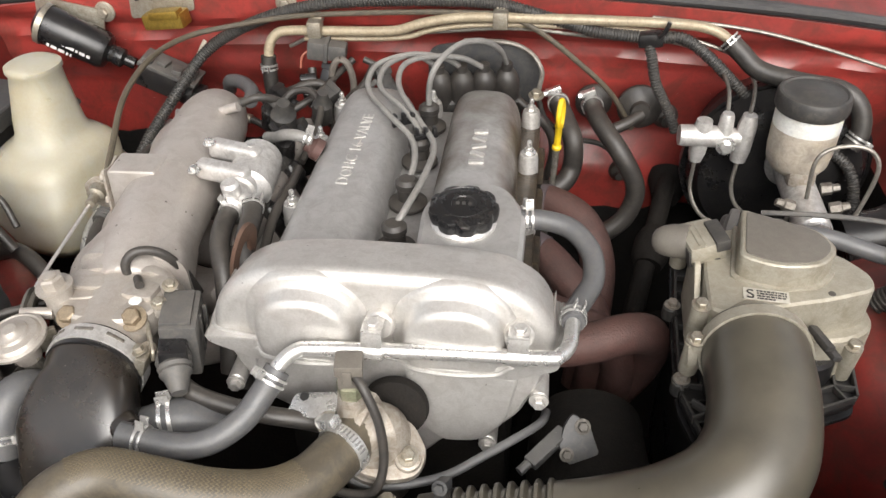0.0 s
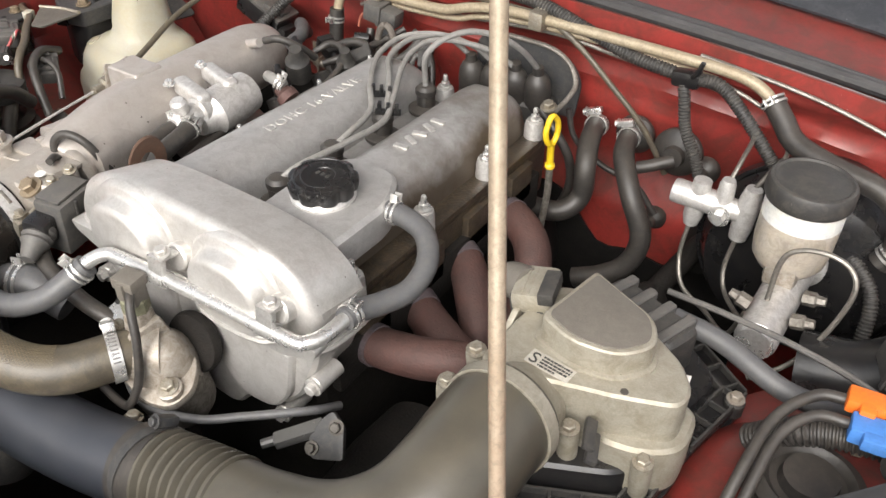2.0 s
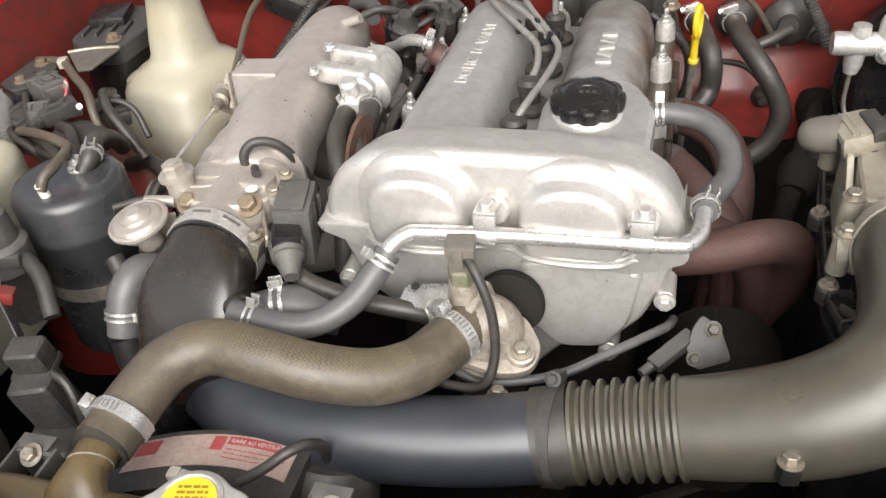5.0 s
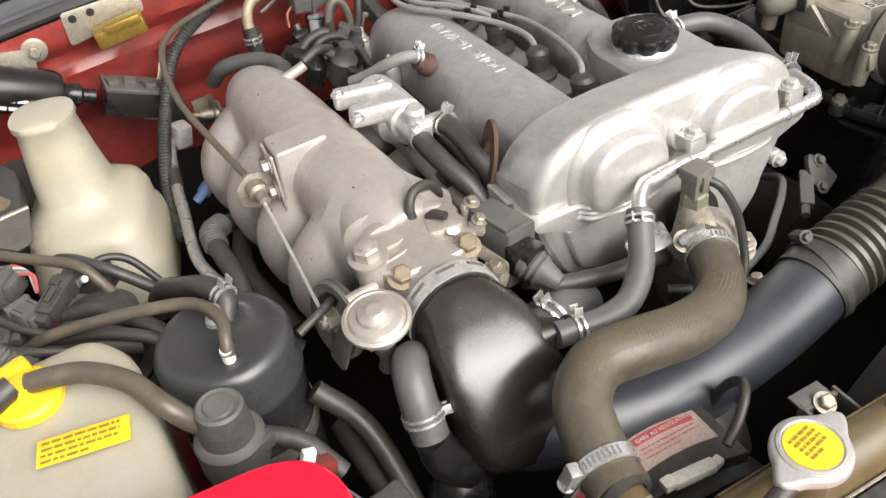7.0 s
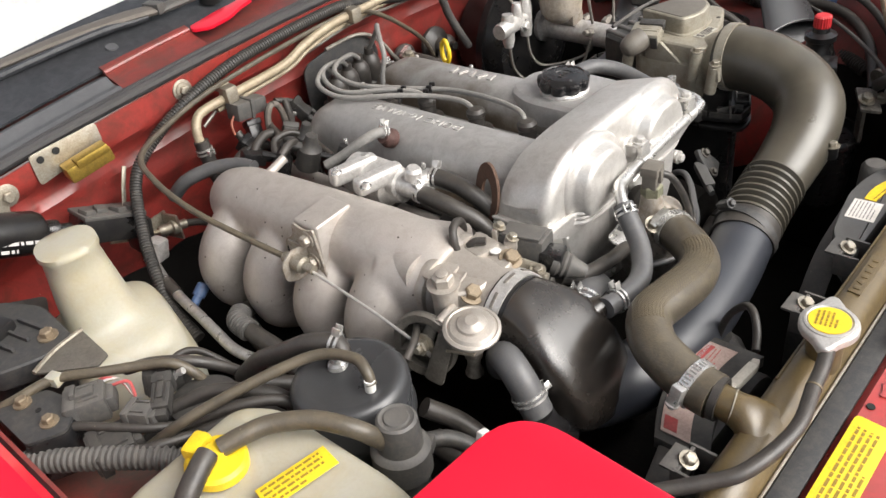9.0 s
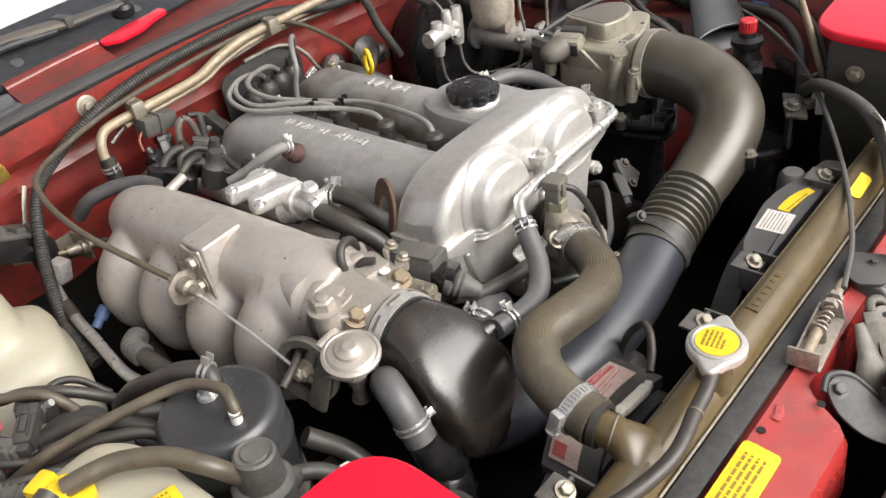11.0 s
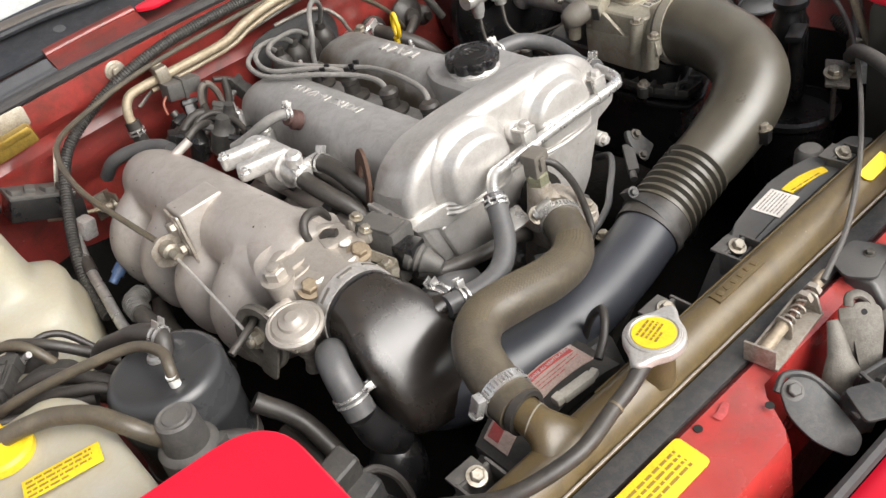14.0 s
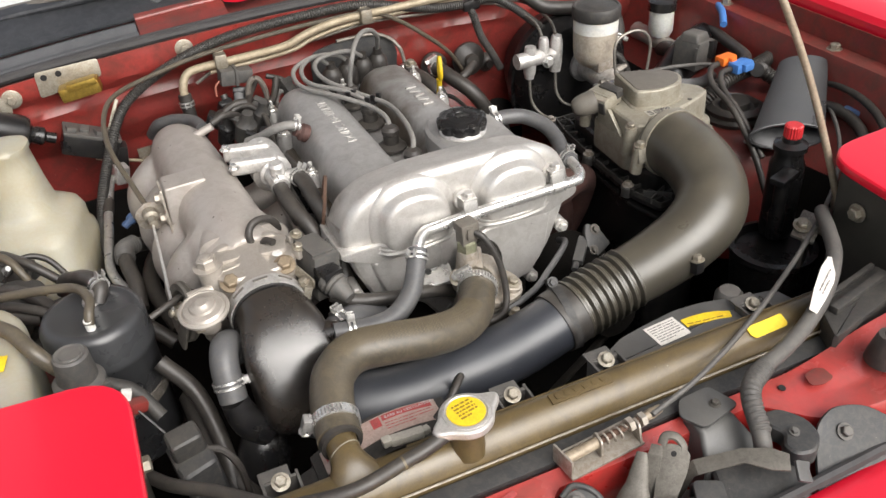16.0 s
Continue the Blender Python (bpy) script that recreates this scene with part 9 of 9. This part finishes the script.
for x in (-0.31, -0.064, 0.049, 0.245):
    br = part("bracket", joined(box((x, -0.236, 0.694), (0.036, 0.004, 0.028), (0, 0, 0), 0.001), box((x - 0.017, -0.244, 0.695), (0.003, 0.026, 0.028), (0, 0, 0), 0.0008), box((x + 0.017, -0.244, 0.695), (0.003, 0.026, 0.028), (0, 0, 0), 0.0008),
                                box((x - 0.004, -0.228, 0.7075), (0.03, 0.014, 0.003), (0, 0, 0), 0.0008)), CONN, radiator, "dusty grey plastic mounting bracket")
    part("bracket_bolt", bolt((x, -0.239, 0.707), (0, -0.5, 1), 0.0062), ZINC, br)
tl = part("tank_label", prism(rounded([(-0.025, -0.002), (-0.020, -0.0075), (0.022, -0.0075), (0.025, -0.004), (0.023, 0.0075), (-0.025, 0.0075)], 0.002, 3), 0.0010, pose(0.223, -0.2855, 0.7183, 31, 0, 2), 0.0002, 1), YELLOW_LABEL, radiator, "yellow sticker on the tank")
bars("label_print", pose(0.202, -0.2822, 0.7213, 31, 0, 2), 3, 0.042, 0.0042, 0.0016, INK, tl, 12, 0.003)

rcap = thing("radiator_cap", (-0.135, -0.284, 0.749), "plated radiator cap with two ears and a yellow label", "radiator cap")
outline = []
for k in range(64):
    a = 2 * math.pi * k / 64
    ear = 0.0125 * math.exp(-(math.sin(a) / 0.30) ** 2)
    outline.append(((0.0265 + ear) * math.cos(a), (0.0265 + ear) * math.sin(a)))
part("cap_plate", prism(outline, 0.011, pose(-0.135, -0.284, 0.747, 0, 0, 15), 0.004, 4), CAP_PLATE, rcap, "pale plated cap with two ears")
part("cap_rim", lathe([(0.0235, -0.001), (0.0225, 0.0018), (0.0205, 0.0022), (0.0195, 0.001), (0, 0.001)], (-0.135, -0.284, 0.7575), (0, 0, 1), 40), CAP_PLATE, rcap)
cd = part("cap_label", lathe([(0.0185, 0), (0.0185, 0.0006), (0, 0.0008)], (-0.135, -0.284, 0.7587), (0, 0, 1), 40), YELLOW_LABEL, rcap, "round yellow warning label")
bars("label_print", pose(-0.146, -0.276, 0.7596, 0, 0, 10), 5, 0.021, 0.0042, 0.002, INK, cd, 21, 0.0025)
drain = hose("drain_hose", [(-0.146, -0.290, 0.750), (-0.163, -0.294, 0.749), (-0.185, -0.298, 0.745), (-0.207, -0.300, 0.742), (-0.248, -0.306, 0.739), (-0.284, -0.300, 0.735), (-0.316, -0.287, 0.730), (-0.335, -0.268, 0.725), (-0.370, -0.230, 0.718), (-0.405, -0.195, 0.708), (-0.43, -0.15, 0.69)], 0.0068, RUBBER, "dusty black rubber overflow hose along the radiator tank")
part("hose_band", ring((-0.206, -0.300, 0.742), (-0.9, -0.1, -0.1), 0.0068, 0.0022, 0.0005), EMBOSS, drain, "pale scuffed ring on the hose")

shroud = thing("fan_shroud", (0.16, -0.215, 0.45), "dusty black plastic fan shroud with stickers", "fan shroud")
def shroud_plate(x0, x1, top):
    out = rounded([(x0, 0.42), (x1, 0.42), (x1, 0.60), (x1 - 0.05, top - 0.012), ((x0 + x1) / 2, top), (x0 + 0.06, top - 0.018), (x0, 0.60)], 0.03, 4)
    return prism(out, 0.030, Matrix(((1, 0, 0, 0), (0, 0, -1, -0.195), (0, 1, 0, 0), (0, 0, 0, 1))), 0.006)
part("shroud_shell", shroud_plate(0.02, 0.335, 0.690), CONN, shroud)
part("label_shelf", prism(rounded([(0.030, -0.247), (0.30, -0.247), (0.292, -0.222), (0.25, -0.214), (0.22, -0.205), (0.20, -0.2005), (0.168, -0.198), (0.127, -0.203), (0.087, -0.210), (0.050, -0.228)], 0.006), 0.030, pose(0, 0, 0.670), 0.0025), MOULD, shroud, "smooth dusty grey shelf of the shroud")
part("motor_hump", lathe([(0.018, -0.04), (0.0165, -0.002), (0.012, 0.004), (0, 0.005)], (0.244, -0.202, 0.699), (0, 0, 1), 24), CONN, shroud)
wl = part("white_label", box((0.138, -0.2255, 0.7006), (0.042, 0.032, 0.0008), (0, 0, 4), 0.0002), PAPER_WHITE, shroud, "white paper sticker")
bars("label_print", pose(0.1195, -0.2155, 0.7011, 0, 0, 4), 7, 0.036, 0.0038, 0.0011, INK_GREY, wl, 31, 0.003)
band = [(0.162, -0.217), (0.178, -0.2172), (0.193, -0.219), (0.208, -0.2235), (0.221, -0.230), (0.2165, -0.240), (0.203, -0.2355), (0.187, -0.233), (0.174, -0.2315), (0.162, -0.231)]
yl = part("yellow_label", prism(rounded(band, 0.0015, 3), 0.0008, pose(0, 0, 0.7002), 0.0002, 1), YELLOW_LABEL, shroud, "narrow curved yellow sticker")
bars("label_print", pose(0.165, -0.2275, 0.7010, 0, 0, -9), 2, 0.046, 0.0042, 0.0014, INK, yl, 33, 0.004)
shroud2 = thing("fan_motor_cover", (-0.19, -0.215, 0.45), "dark plastic fan cover with a faded red caution label", "fan cover")
out = rounded([(-0.33, 0.42), (-0.06, 0.42), (-0.06, 0.58), (-0.11, 0.64), (-0.25, 0.645), (-0.33, 0.58)], 0.03, 4)
part("cover_shell", prism(out, 0.030, Matrix(((1, 0, 0, 0), (0, 0, -1, -0.195), (0, 1, 0, 0), (0, 0, 0, 1))), 0.006), PLASTIC_GREY, shroud2)
part("motor_dome", lathe([(0.045, -0.02), (0.043, 0.012), (0.036, 0.022), (0.0, 0.028)], (-0.112, -0.160, 0.622), (0.1, 0.5, 0.9), 32), PLASTIC_GREY, shroud2)


def arc_edge(x, down):
    """Upper edge of the curved caution label, moved down its face."""
    return (x, -0.163 - 0.022 * ((x + 0.170) / 0.09) ** 2 - down)


def arc_patch(x0, x1, top, low, thick_, z):
    xs = [x0 + (x1 - x0) * k / 10 for k in range(11)]
    return prism([arc_edge(x, low) for x in xs] + [arc_edge(x, top) for x in reversed(xs)], thick_, pose(0, 0, z), 0.0002, 1)


part("label_shelf", arc_patch(-0.272, -0.116, -0.006, 0.052, 0.014, 0.6525), PLASTIC_GREY, shroud2)
rl = part("caution_label", arc_patch(-0.262, -0.126, 0.0, 0.031, 0.0012, 0.6668), CAUTION_PAPER, shroud2, "faded pink curved caution sticker with a red heading")
part("heading_bar", arc_patch(-0.187, -0.131, 0.002, 0.010, 0.0008, 0.6676), LABEL_RED, rl, "faded red heading bar")
part("red_patch", arc_patch(-0.200, -0.1895, 0.002, 0.016, 0.0008, 0.6676), LABEL_RED, rl, "faded red square")
part("red_patch", arc_patch(-0.258, -0.242, 0.003, 0.017, 0.0008, 0.6676), LABEL_RED, rl, "faded red square")
lettering("heading_text", "GARE AU VENTILATEUR", 0.0052, frame_at((-0.1845, -0.1713, 0.6686), (1, -0.012, 0), (0, 0, 1)), INK_WHITE, rl, 0.0003, 0.92)
bars("label_print", frame_at((-0.186, -0.1785, 0.6682), (1, -0.02, 0), (0, 0, 1)), 3, 0.054, 0.0042, 0.0009, LABEL_RED, rl, 42, 0.003)
part("cover_arm", box((-0.290, -0.208, 0.646), (0.10, 0.030, 0.018), (0, -12, 10), 0.005), PLASTIC_GREY, shroud2)
hose("fan_wire", [(-0.144, -0.224, 0.697), (-0.126, -0.216, 0.706), (-0.110, -0.204, 0.714), (-0.100, -0.190, 0.708), (-0.100, -0.172, 0.68), (-0.11, -0.16, 0.62)], 0.0042, RUBBER, "black fan motor wire looping up behind the radiator", "wire")
single("fan_plug", joined(box((-0.178, -0.2275, 0.692), (0.036, 0.011, 0.010), (0, -4, -8), 0.003), box((-0.199, -0.2245, 0.692), (0.010, 0.010, 0.009), (0, -4, 0), 0.002), box((-0.158, -0.230, 0.694), (0.008, 0.008, 0.008), (0, -4, 14), 0.002)), LABEL_GREY, "dusty white fan wiring plug", "plug")

# bonnet latch on the front panel
latch = thing("bonnet_latch", (-0.02, -0.332, 0.69), "worn plated bonnet latch with spring and cable end", "latch")
part("base_channel", joined(box((-0.018, -0.335, 0.6925), (0.086, 0.026, 0.003), (0, 0, 5), 0.0008), box((-0.020, -0.323, 0.699), (0.084, 0.0025, 0.014), (0, 0, 5), 0.0008), box((-0.0605, -0.335, 0.703), (0.0025, 0.029, 0.022), (0, 0, 8), 0.0008)), CAST_GRIMY, latch, "dusty pressed base")
part("end_plate", prism(rounded([(-0.013, 0.0), (0.013, 0.0), (0.006, 0.021), (-0.006, 0.021)], 0.004), 0.0025, frame_at((0.022, -0.332, 0.693), (0.08, 1, 0), (1, -0.08, 0)), 0.0006), CAST_GRIMY, latch)
part("collar", prism(rounded([(-0.010, 0.0), (0.010, 0.0), (0.008, 0.021), (-0.008, 0.021)], 0.005), 0.0025, frame_at((-0.022, -0.333, 0.694), (0.08, 1, 0), (1, -0.08, 0)), 0.0006), CAST_GRIMY, latch)
part("rod", tube([(-0.060, -0.336, 0.7055), (-0.020, -0.333, 0.7075)], 0.0056, 14), ROD_PAINT, latch, "worn beige sleeve")
part("thin_rod", tube([(-0.022, -0.333, 0.7075), (0.034, -0.328, 0.710)], 0.0036, 10), RUST, latch, "rusty threaded rod")
part("coil_spring", tube([(-0.016 + 0.0014 * k, -0.3325 + 0.006 * math.cos(k * 1.1), 0.708 + 0.006 * math.sin(k * 1.1)) for k in range(20)], 0.0011, 6, 2), CAST_GRIMY, latch)
for x in (0.014, 0.028):
    part("nut", lathe([(0.0, 0), (0.0078, 0.0), (0.0078, 0.006), (0.0, 0.006)], (x, -0.3297, 0.7092), (1, 0.09, 0.04), 6), CAST_GRIMY, latch)
part("cable_end", lathe([(0.0045, 0), (0.0055, 0.008), (0.004, 0.020)], (0.034, -0.329, 0.710), (1, 0.0, 0.25), 12), ROD_PAINT, latch)

sticker = single("panel_sticker", prism(rounded([(-0.073, -0.017), (0.073, -0.017), (0.073, 0.017), (-0.073, 0.017)], 0.006), 0.0012, frame_at((-0.243, -0.3465, 0.6922), (1, 0.0, 0), (0, -0.09, 1)), 0.0002), YELLOW_LABEL, "long yellow notice sticker on the red panel", "sticker")
bars("sticker_print", frame_at((-0.308, -0.3385, 0.6942), (1, 0.0, 0), (0, -0.09, 1)), 5, 0.125, 0.0055, 0.0026, INK, sticker, 51, 0.004)
for x, y in ((-0.150, -0.336), (-0.094, -0.366), (0.195, -0.345)):
    single("panel_hole_plug", lathe([(0.004, 0), (0.0038, 0.0006), (0, 0.0006)], (x, y, 0.6905), (0, -0.09, 1), 16), HOLE, "dark round hole in the red panel", "hole", group="panel holes")

# wiring with white tape along the radiator's end
tape_loom = thing("taped_loom", (0.30, -0.28, 0.70), "grey taped wiring loom with a white printed tag", "wiring loom")
part("loom_sleeve", tube([(0.46, -0.13, 0.70), (0.41, -0.165, 0.738), (0.375, -0.21, 0.748), (0.345, -0.25, 0.745), (0.300, -0.285, 0.735), (0.250, -0.31, 0.725), (0.20, -0.328, 0.722), (0.160, -0.34, 0.722), (0.137, -0.358, 0.718), (0.124, -0.394, 0.700), (0.120, -0.404, 0.682)], 0.0088, 14, 8), CONN, tape_loom)
tag = part("tag", strip([(0.336, -0.258, 0.744), (0.318, -0.270, 0.756), (0.298, -0.284, 0.760), (0.276, -0.298, 0.752), (0.262, -0.306, 0.738)], [(0.2, -0.75, 0.62)] * 5, [0.016, 0.021, 0.024, 0.020, 0.012], 0.0012), PAPER_WHITE, tape_loom, "white tape tag folded like a flag")
bars("tag_print", frame_at((0.276, -0.2975, 0.7545), (0.82, 0.52, 0.22), (0.2, -0.75, 0.62)), 2, 0.034, 0.005, 0.0016, INK_GREY, tag, 8, 0.003)
part("corrugated_end", tube([(0.175, -0.336, 0.722), (0.140, -0.356, 0.720), (0.126, -0.392, 0.702)], 0.0102, 14, 8, ribs=0.005, rib_depth=0.0013), CONN, tape_loom)
motor = thing("headlamp_motor", (0.12, -0.38, 0.60), "dusty black headlamp motor with a sloping plastic cover", "headlamp motor")
cv = bmesh.new()
top = [cv.verts.new(p) for p in ((0.078, -0.334, 0.700), (0.124, -0.322, 0.698), (0.126, -0.356, 0.695), (0.082, -0.360, 0.698))]
mid = [cv.verts.new(p) for p in ((0.070, -0.384, 0.674), (0.140, -0.394, 0.672))]
low = [cv.verts.new(p) for p in ((0.076, -0.332, 0.63), (0.126, -0.320, 0.63), (0.136, -0.36, 0.63), (0.142, -0.398, 0.62), (0.068, -0.388, 0.62))]
cv.faces.new(top)
cv.faces.new((top[3], top[2], mid[1], mid[0]))
cv.faces.new((top[0], top[3], mid[0], low[4], low[0]))
cv.faces.new((top[2], top[1], low[1], low[2]))
cv.faces.new((top[2], low[2], low[3], mid[1]))
cv.faces.new((mid[0], mid[1], low[3], low[4]))
cv.faces.new((top[1], top[0], low[0], low[1]))
part("motor_cover", round_edges(cv, 0.005, 3, 20), MOULD, motor)
part("cover_plate", prism(rounded([(0.070, -0.338), (0.084, -0.318), (0.122, -0.316), (0.134, -0.350), (0.084, -0.362)], 0.008), 0.004, pose(0, 0, 0.6985), 0.0015), MOULD, motor)
part("cover_screw", bolt((0.112, -0.340, 0.702), (0, 0, 1), 0.004), GRIMY_STEEL, motor)
part("gear_case", box((0.113, -0.412, 0.640), (0.080, 0.052, 0.062), (14, -6, -16), 0.008, 3), BRACKET, motor)
part("case_ledge", box((0.108, -0.430, 0.655), (0.084, 0.012, 0.008), (14, -6, -16), 0.003), BRACKET, motor)
part("elbow_arm", prism(rounded([(0.146, -0.366), (0.168, -0.368), (0.183, -0.392), (0.180, -0.414), (0.160, -0.430), (0.140, -0.424), (0.138, -0.408), (0.150, -0.398), (0.142, -0.384)], [0.010, 0.014, 0.014, 0.012, 0.012, 0.010, 0.008, 0.008, 0.008]), 0.022, pose(0, 0, 0.676, 0, 0, 0), 0.006, 3), BRACKET, motor, "rounded black arm")
part("arm_bolt", bolt((0.157, -0.402, 0.699), (-0.1, -0.2, 1), 0.0035), CONN, motor)
part("link_strap", strip([(0.014, -0.392, 0.600), (0.034, -0.382, 0.642), (0.050, -0.382, 0.676), (0.056, -0.385, 0.684), (0.094, -0.404, 0.700), (0.112, -0.420, 0.702), (0.126, -0.430, 0.700)], [(-0.6, -0.6, 0.5), (-0.6, -0.6, 0.5), (-0.5, -0.5, 0.7), (-0.3, -0.4, 0.85), (-0.1, -0.25, 1), (0, -0.2, 1), (0, -0.2, 1)], [0.013, 0.013, 0.013, 0.015, 0.015, 0.024, 0.018]), STRAP, motor, "pale dusty bent link strap")
part("link_tip", prism(rounded([(-0.008, -0.010), (0.008, -0.010), (0.006, 0.002), (0.009, 0.010), (-0.008, 0.010)], 0.003), 0.004, frame_at((0.132, -0.440, 0.694), (1, -0.5, 0), (0.2, -0.5, 0.8)), 0.0012), MOULD, motor)

corner = thing("corner_bracket", (0.21, -0.41, 0.62), "black steel corner bracket with one bolt", "bracket")
part("bracket_plate", prism(rounded([(-0.050, -0.058), (-0.034, 0.012), (-0.012, 0.030), (0.024, 0.030), (0.078, -0.004), (0.085, -0.05)], [0.006, 0.02, 0.016, 0.02, 0.01, 0.006]), 0.005, frame_at((0.212, -0.418, 0.680), (1, -0.32, 0), (-0.05, -0.62, 0.78)), 0.0018), BRACKET, corner)
part("bracket_bolt", bolt((0.208, -0.417, 0.688), (-0.05, -0.62, 0.78), 0.0058), CONN, corner)

fork = thing("latch_fork", (0.02, -0.37, 0.62), "dusty bent steel fork below the bonnet latch", "bracket")
part("fork_plate", prism(rounded([(-0.014, -0.050), (-0.012, 0.008), (-0.002, 0.012), (0.010, 0.010), (0.017, 0.004), (0.015, -0.014), (0.004, -0.050)], 0.004), 0.003, frame_at((0.035, -0.374, 0.700), (0.79, -0.62, 0), (-0.45, -0.57, 0.69)), 0.001), STRAP, fork)
part("fork_arm", strip([(0.026, -0.362, 0.708), (0.020, -0.368, 0.704), (0.010, -0.377, 0.680), (0.001, -0.386, 0.650), (-0.006, -0.394, 0.610)], [(-0.4, -0.3, 1), (-0.5, -0.5, 0.7), (-0.5, -0.65, 0.5), (-0.5, -0.65, 0.5), (-0.5, -0.65, 0.5)], [0.010, 0.013, 0.013, 0.013, 0.013], 0.004), STRAP, fork)
part("fork_hole", lathe([(0.0028, 0), (0.0028, 0.0005), (0, 0.0005)], (0.036, -0.375, 0.7035), (-0.45, -0.57, 0.69), 12), HOLE, fork)
part("fork_hook", tube([(0.030, -0.364, 0.708), (0.036, -0.361, 0.714), (0.044, -0.366, 0.714), (0.047, -0.374, 0.708), (0.044, -0.378, 0.702)], 0.0045, 8, 6, flat=0.6), STRAP, fork)

stay = thing("latch_stay", (-0.03, -0.38, 0.60), "pale dusty pressed steel stay under the latch", "bracket")
part("stay_strap", tube([(0.011, -0.360, 0.704), (0.005, -0.367, 0.696), (-0.005, -0.377, 0.684), (-0.014, -0.386, 0.668), (-0.018, -0.396, 0.63)], [0.005, 0.0075, 0.0105, 0.018, 0.021], 12, 8, flat=0.35), STRAP, stay)

hook_l = thing("bumper_hook", (-0.06, -0.38, 0.60), "dark blue-grey curved steel hook bracket with a bolt", "bracket")
part("hook_blade", prism(rounded([(-0.016, 0.010), (-0.002, 0.018), (0.014, 0.010), (0.024, -0.018), (0.030, -0.050), (0.014, -0.062), (-0.010, -0.040), (-0.020, -0.012)], [0.010, 0.012, 0.012, 0.02, 0.008, 0.01, 0.02, 0.012]), 0.004, frame_at((-0.064, -0.376, 0.684), (1, -0.45, 0), (-0.25, -0.5, 0.83)), 0.0015), BRACKET, hook_l)
part("hook_rim", tube([(-0.078, -0.362, 0.690), (-0.064, -0.360, 0.697), (-0.050, -0.372, 0.694), (-0.044, -0.388, 0.682), (-0.036, -0.412, 0.655)], 0.0032, 8, 6), BRACKET, hook_l)
part("hook_bolt", bolt((-0.068, -0.371, 0.689), (-0.25, -0.5, 0.83), 0.0062), CONN, hook_l)


def bumper_clip(at, turn, tab):
    t = thing("bumper_clip", (at[0], at[1], at[2] - 0.05), "dark blue-grey plastic bumper clip with a bent tab", "clip", group="bumper clips")
    m = pose(*at, 0, 0, turn)
    for name, b in (("tab", prism(rounded([(-tab, -0.017), (tab, -0.017), (tab, 0.017), (-tab, 0.017)], 0.006), 0.004, pose(0, 0, 0, 8, 4, 0), 0.0015)), ("leg", box((0, 0.016, -0.028), (tab * 2, 0.004, 0.06), (0, 0, 0), 0.0015)), ("foot", box((-tab * 0.6, 0.034, -0.055), (tab * 1.6, 0.04, 0.004), (0, 0, 0), 0.001))):
        b.transform(m)
        part(name, b, BRACKET, t)
    return t


bumper_clip((-0.040, -0.424, 0.686), -30, 0.016)
bumper_clip((0.046, -0.420, 0.683), -24, 0.0145)
web = thing("bumper_bracket", (0.02, -0.40, 0.60), "dark blue-grey folded bracket with a bolt", "bracket")
part("web_plate", box((0.022, -0.404, 0.655), (0.075, 0.004, 0.055), (12, 0, -14), 0.001), BRACKET, web)
part("web_side", box((-0.014, -0.408, 0.652), (0.004, 0.030, 0.06), (12, 0, -14), 0.001), BRACKET, web)
part("web_bolt", bolt((0.012, -0.404, 0.656), (-0.1, -0.95, 0.25), 0.007), PLASTIC_GREY, web)
single("bumper_beam", box((0, -0.47, 0.56), (1.0, 0.05, 0.08), (0, 0, 0), 0.01), SHADE_GRIME, "dark bumper beam behind the nose skin", "bumper beam")
single("side_duct_cover", joined(prism(rounded([(0.27, -0.335), (0.40, -0.305), (0.405, -0.26), (0.30, -0.275)], 0.008), 0.030, pose(0, 0, 0.690), 0.003), box((0.345, -0.292, 0.724), (0.10, 0.010, 0.010), (0, 0, 13), 0.002), box((0.352, -0.272, 0.722), (0.09, 0.006, 0.008), (0, 0, 13), 0.001)), PLASTIC_GREY, "ribbed dusty grey plastic end cover beside the radiator", "end cover")
single("panel_stain", prism(rounded([(-0.011, -0.003), (-0.002, -0.005), (0.010, -0.002), (0.008, 0.004), (-0.004, 0.003), (-0.010, 0.005)], 0.002), 0.0004, frame_at((-0.122, -0.340, 0.6906), (1, 0.2, 0), (0, -0.09, 1)), 0.0001), LABEL_RED, "bright red spot of fresher paint", "paint patch", group="paint patches")
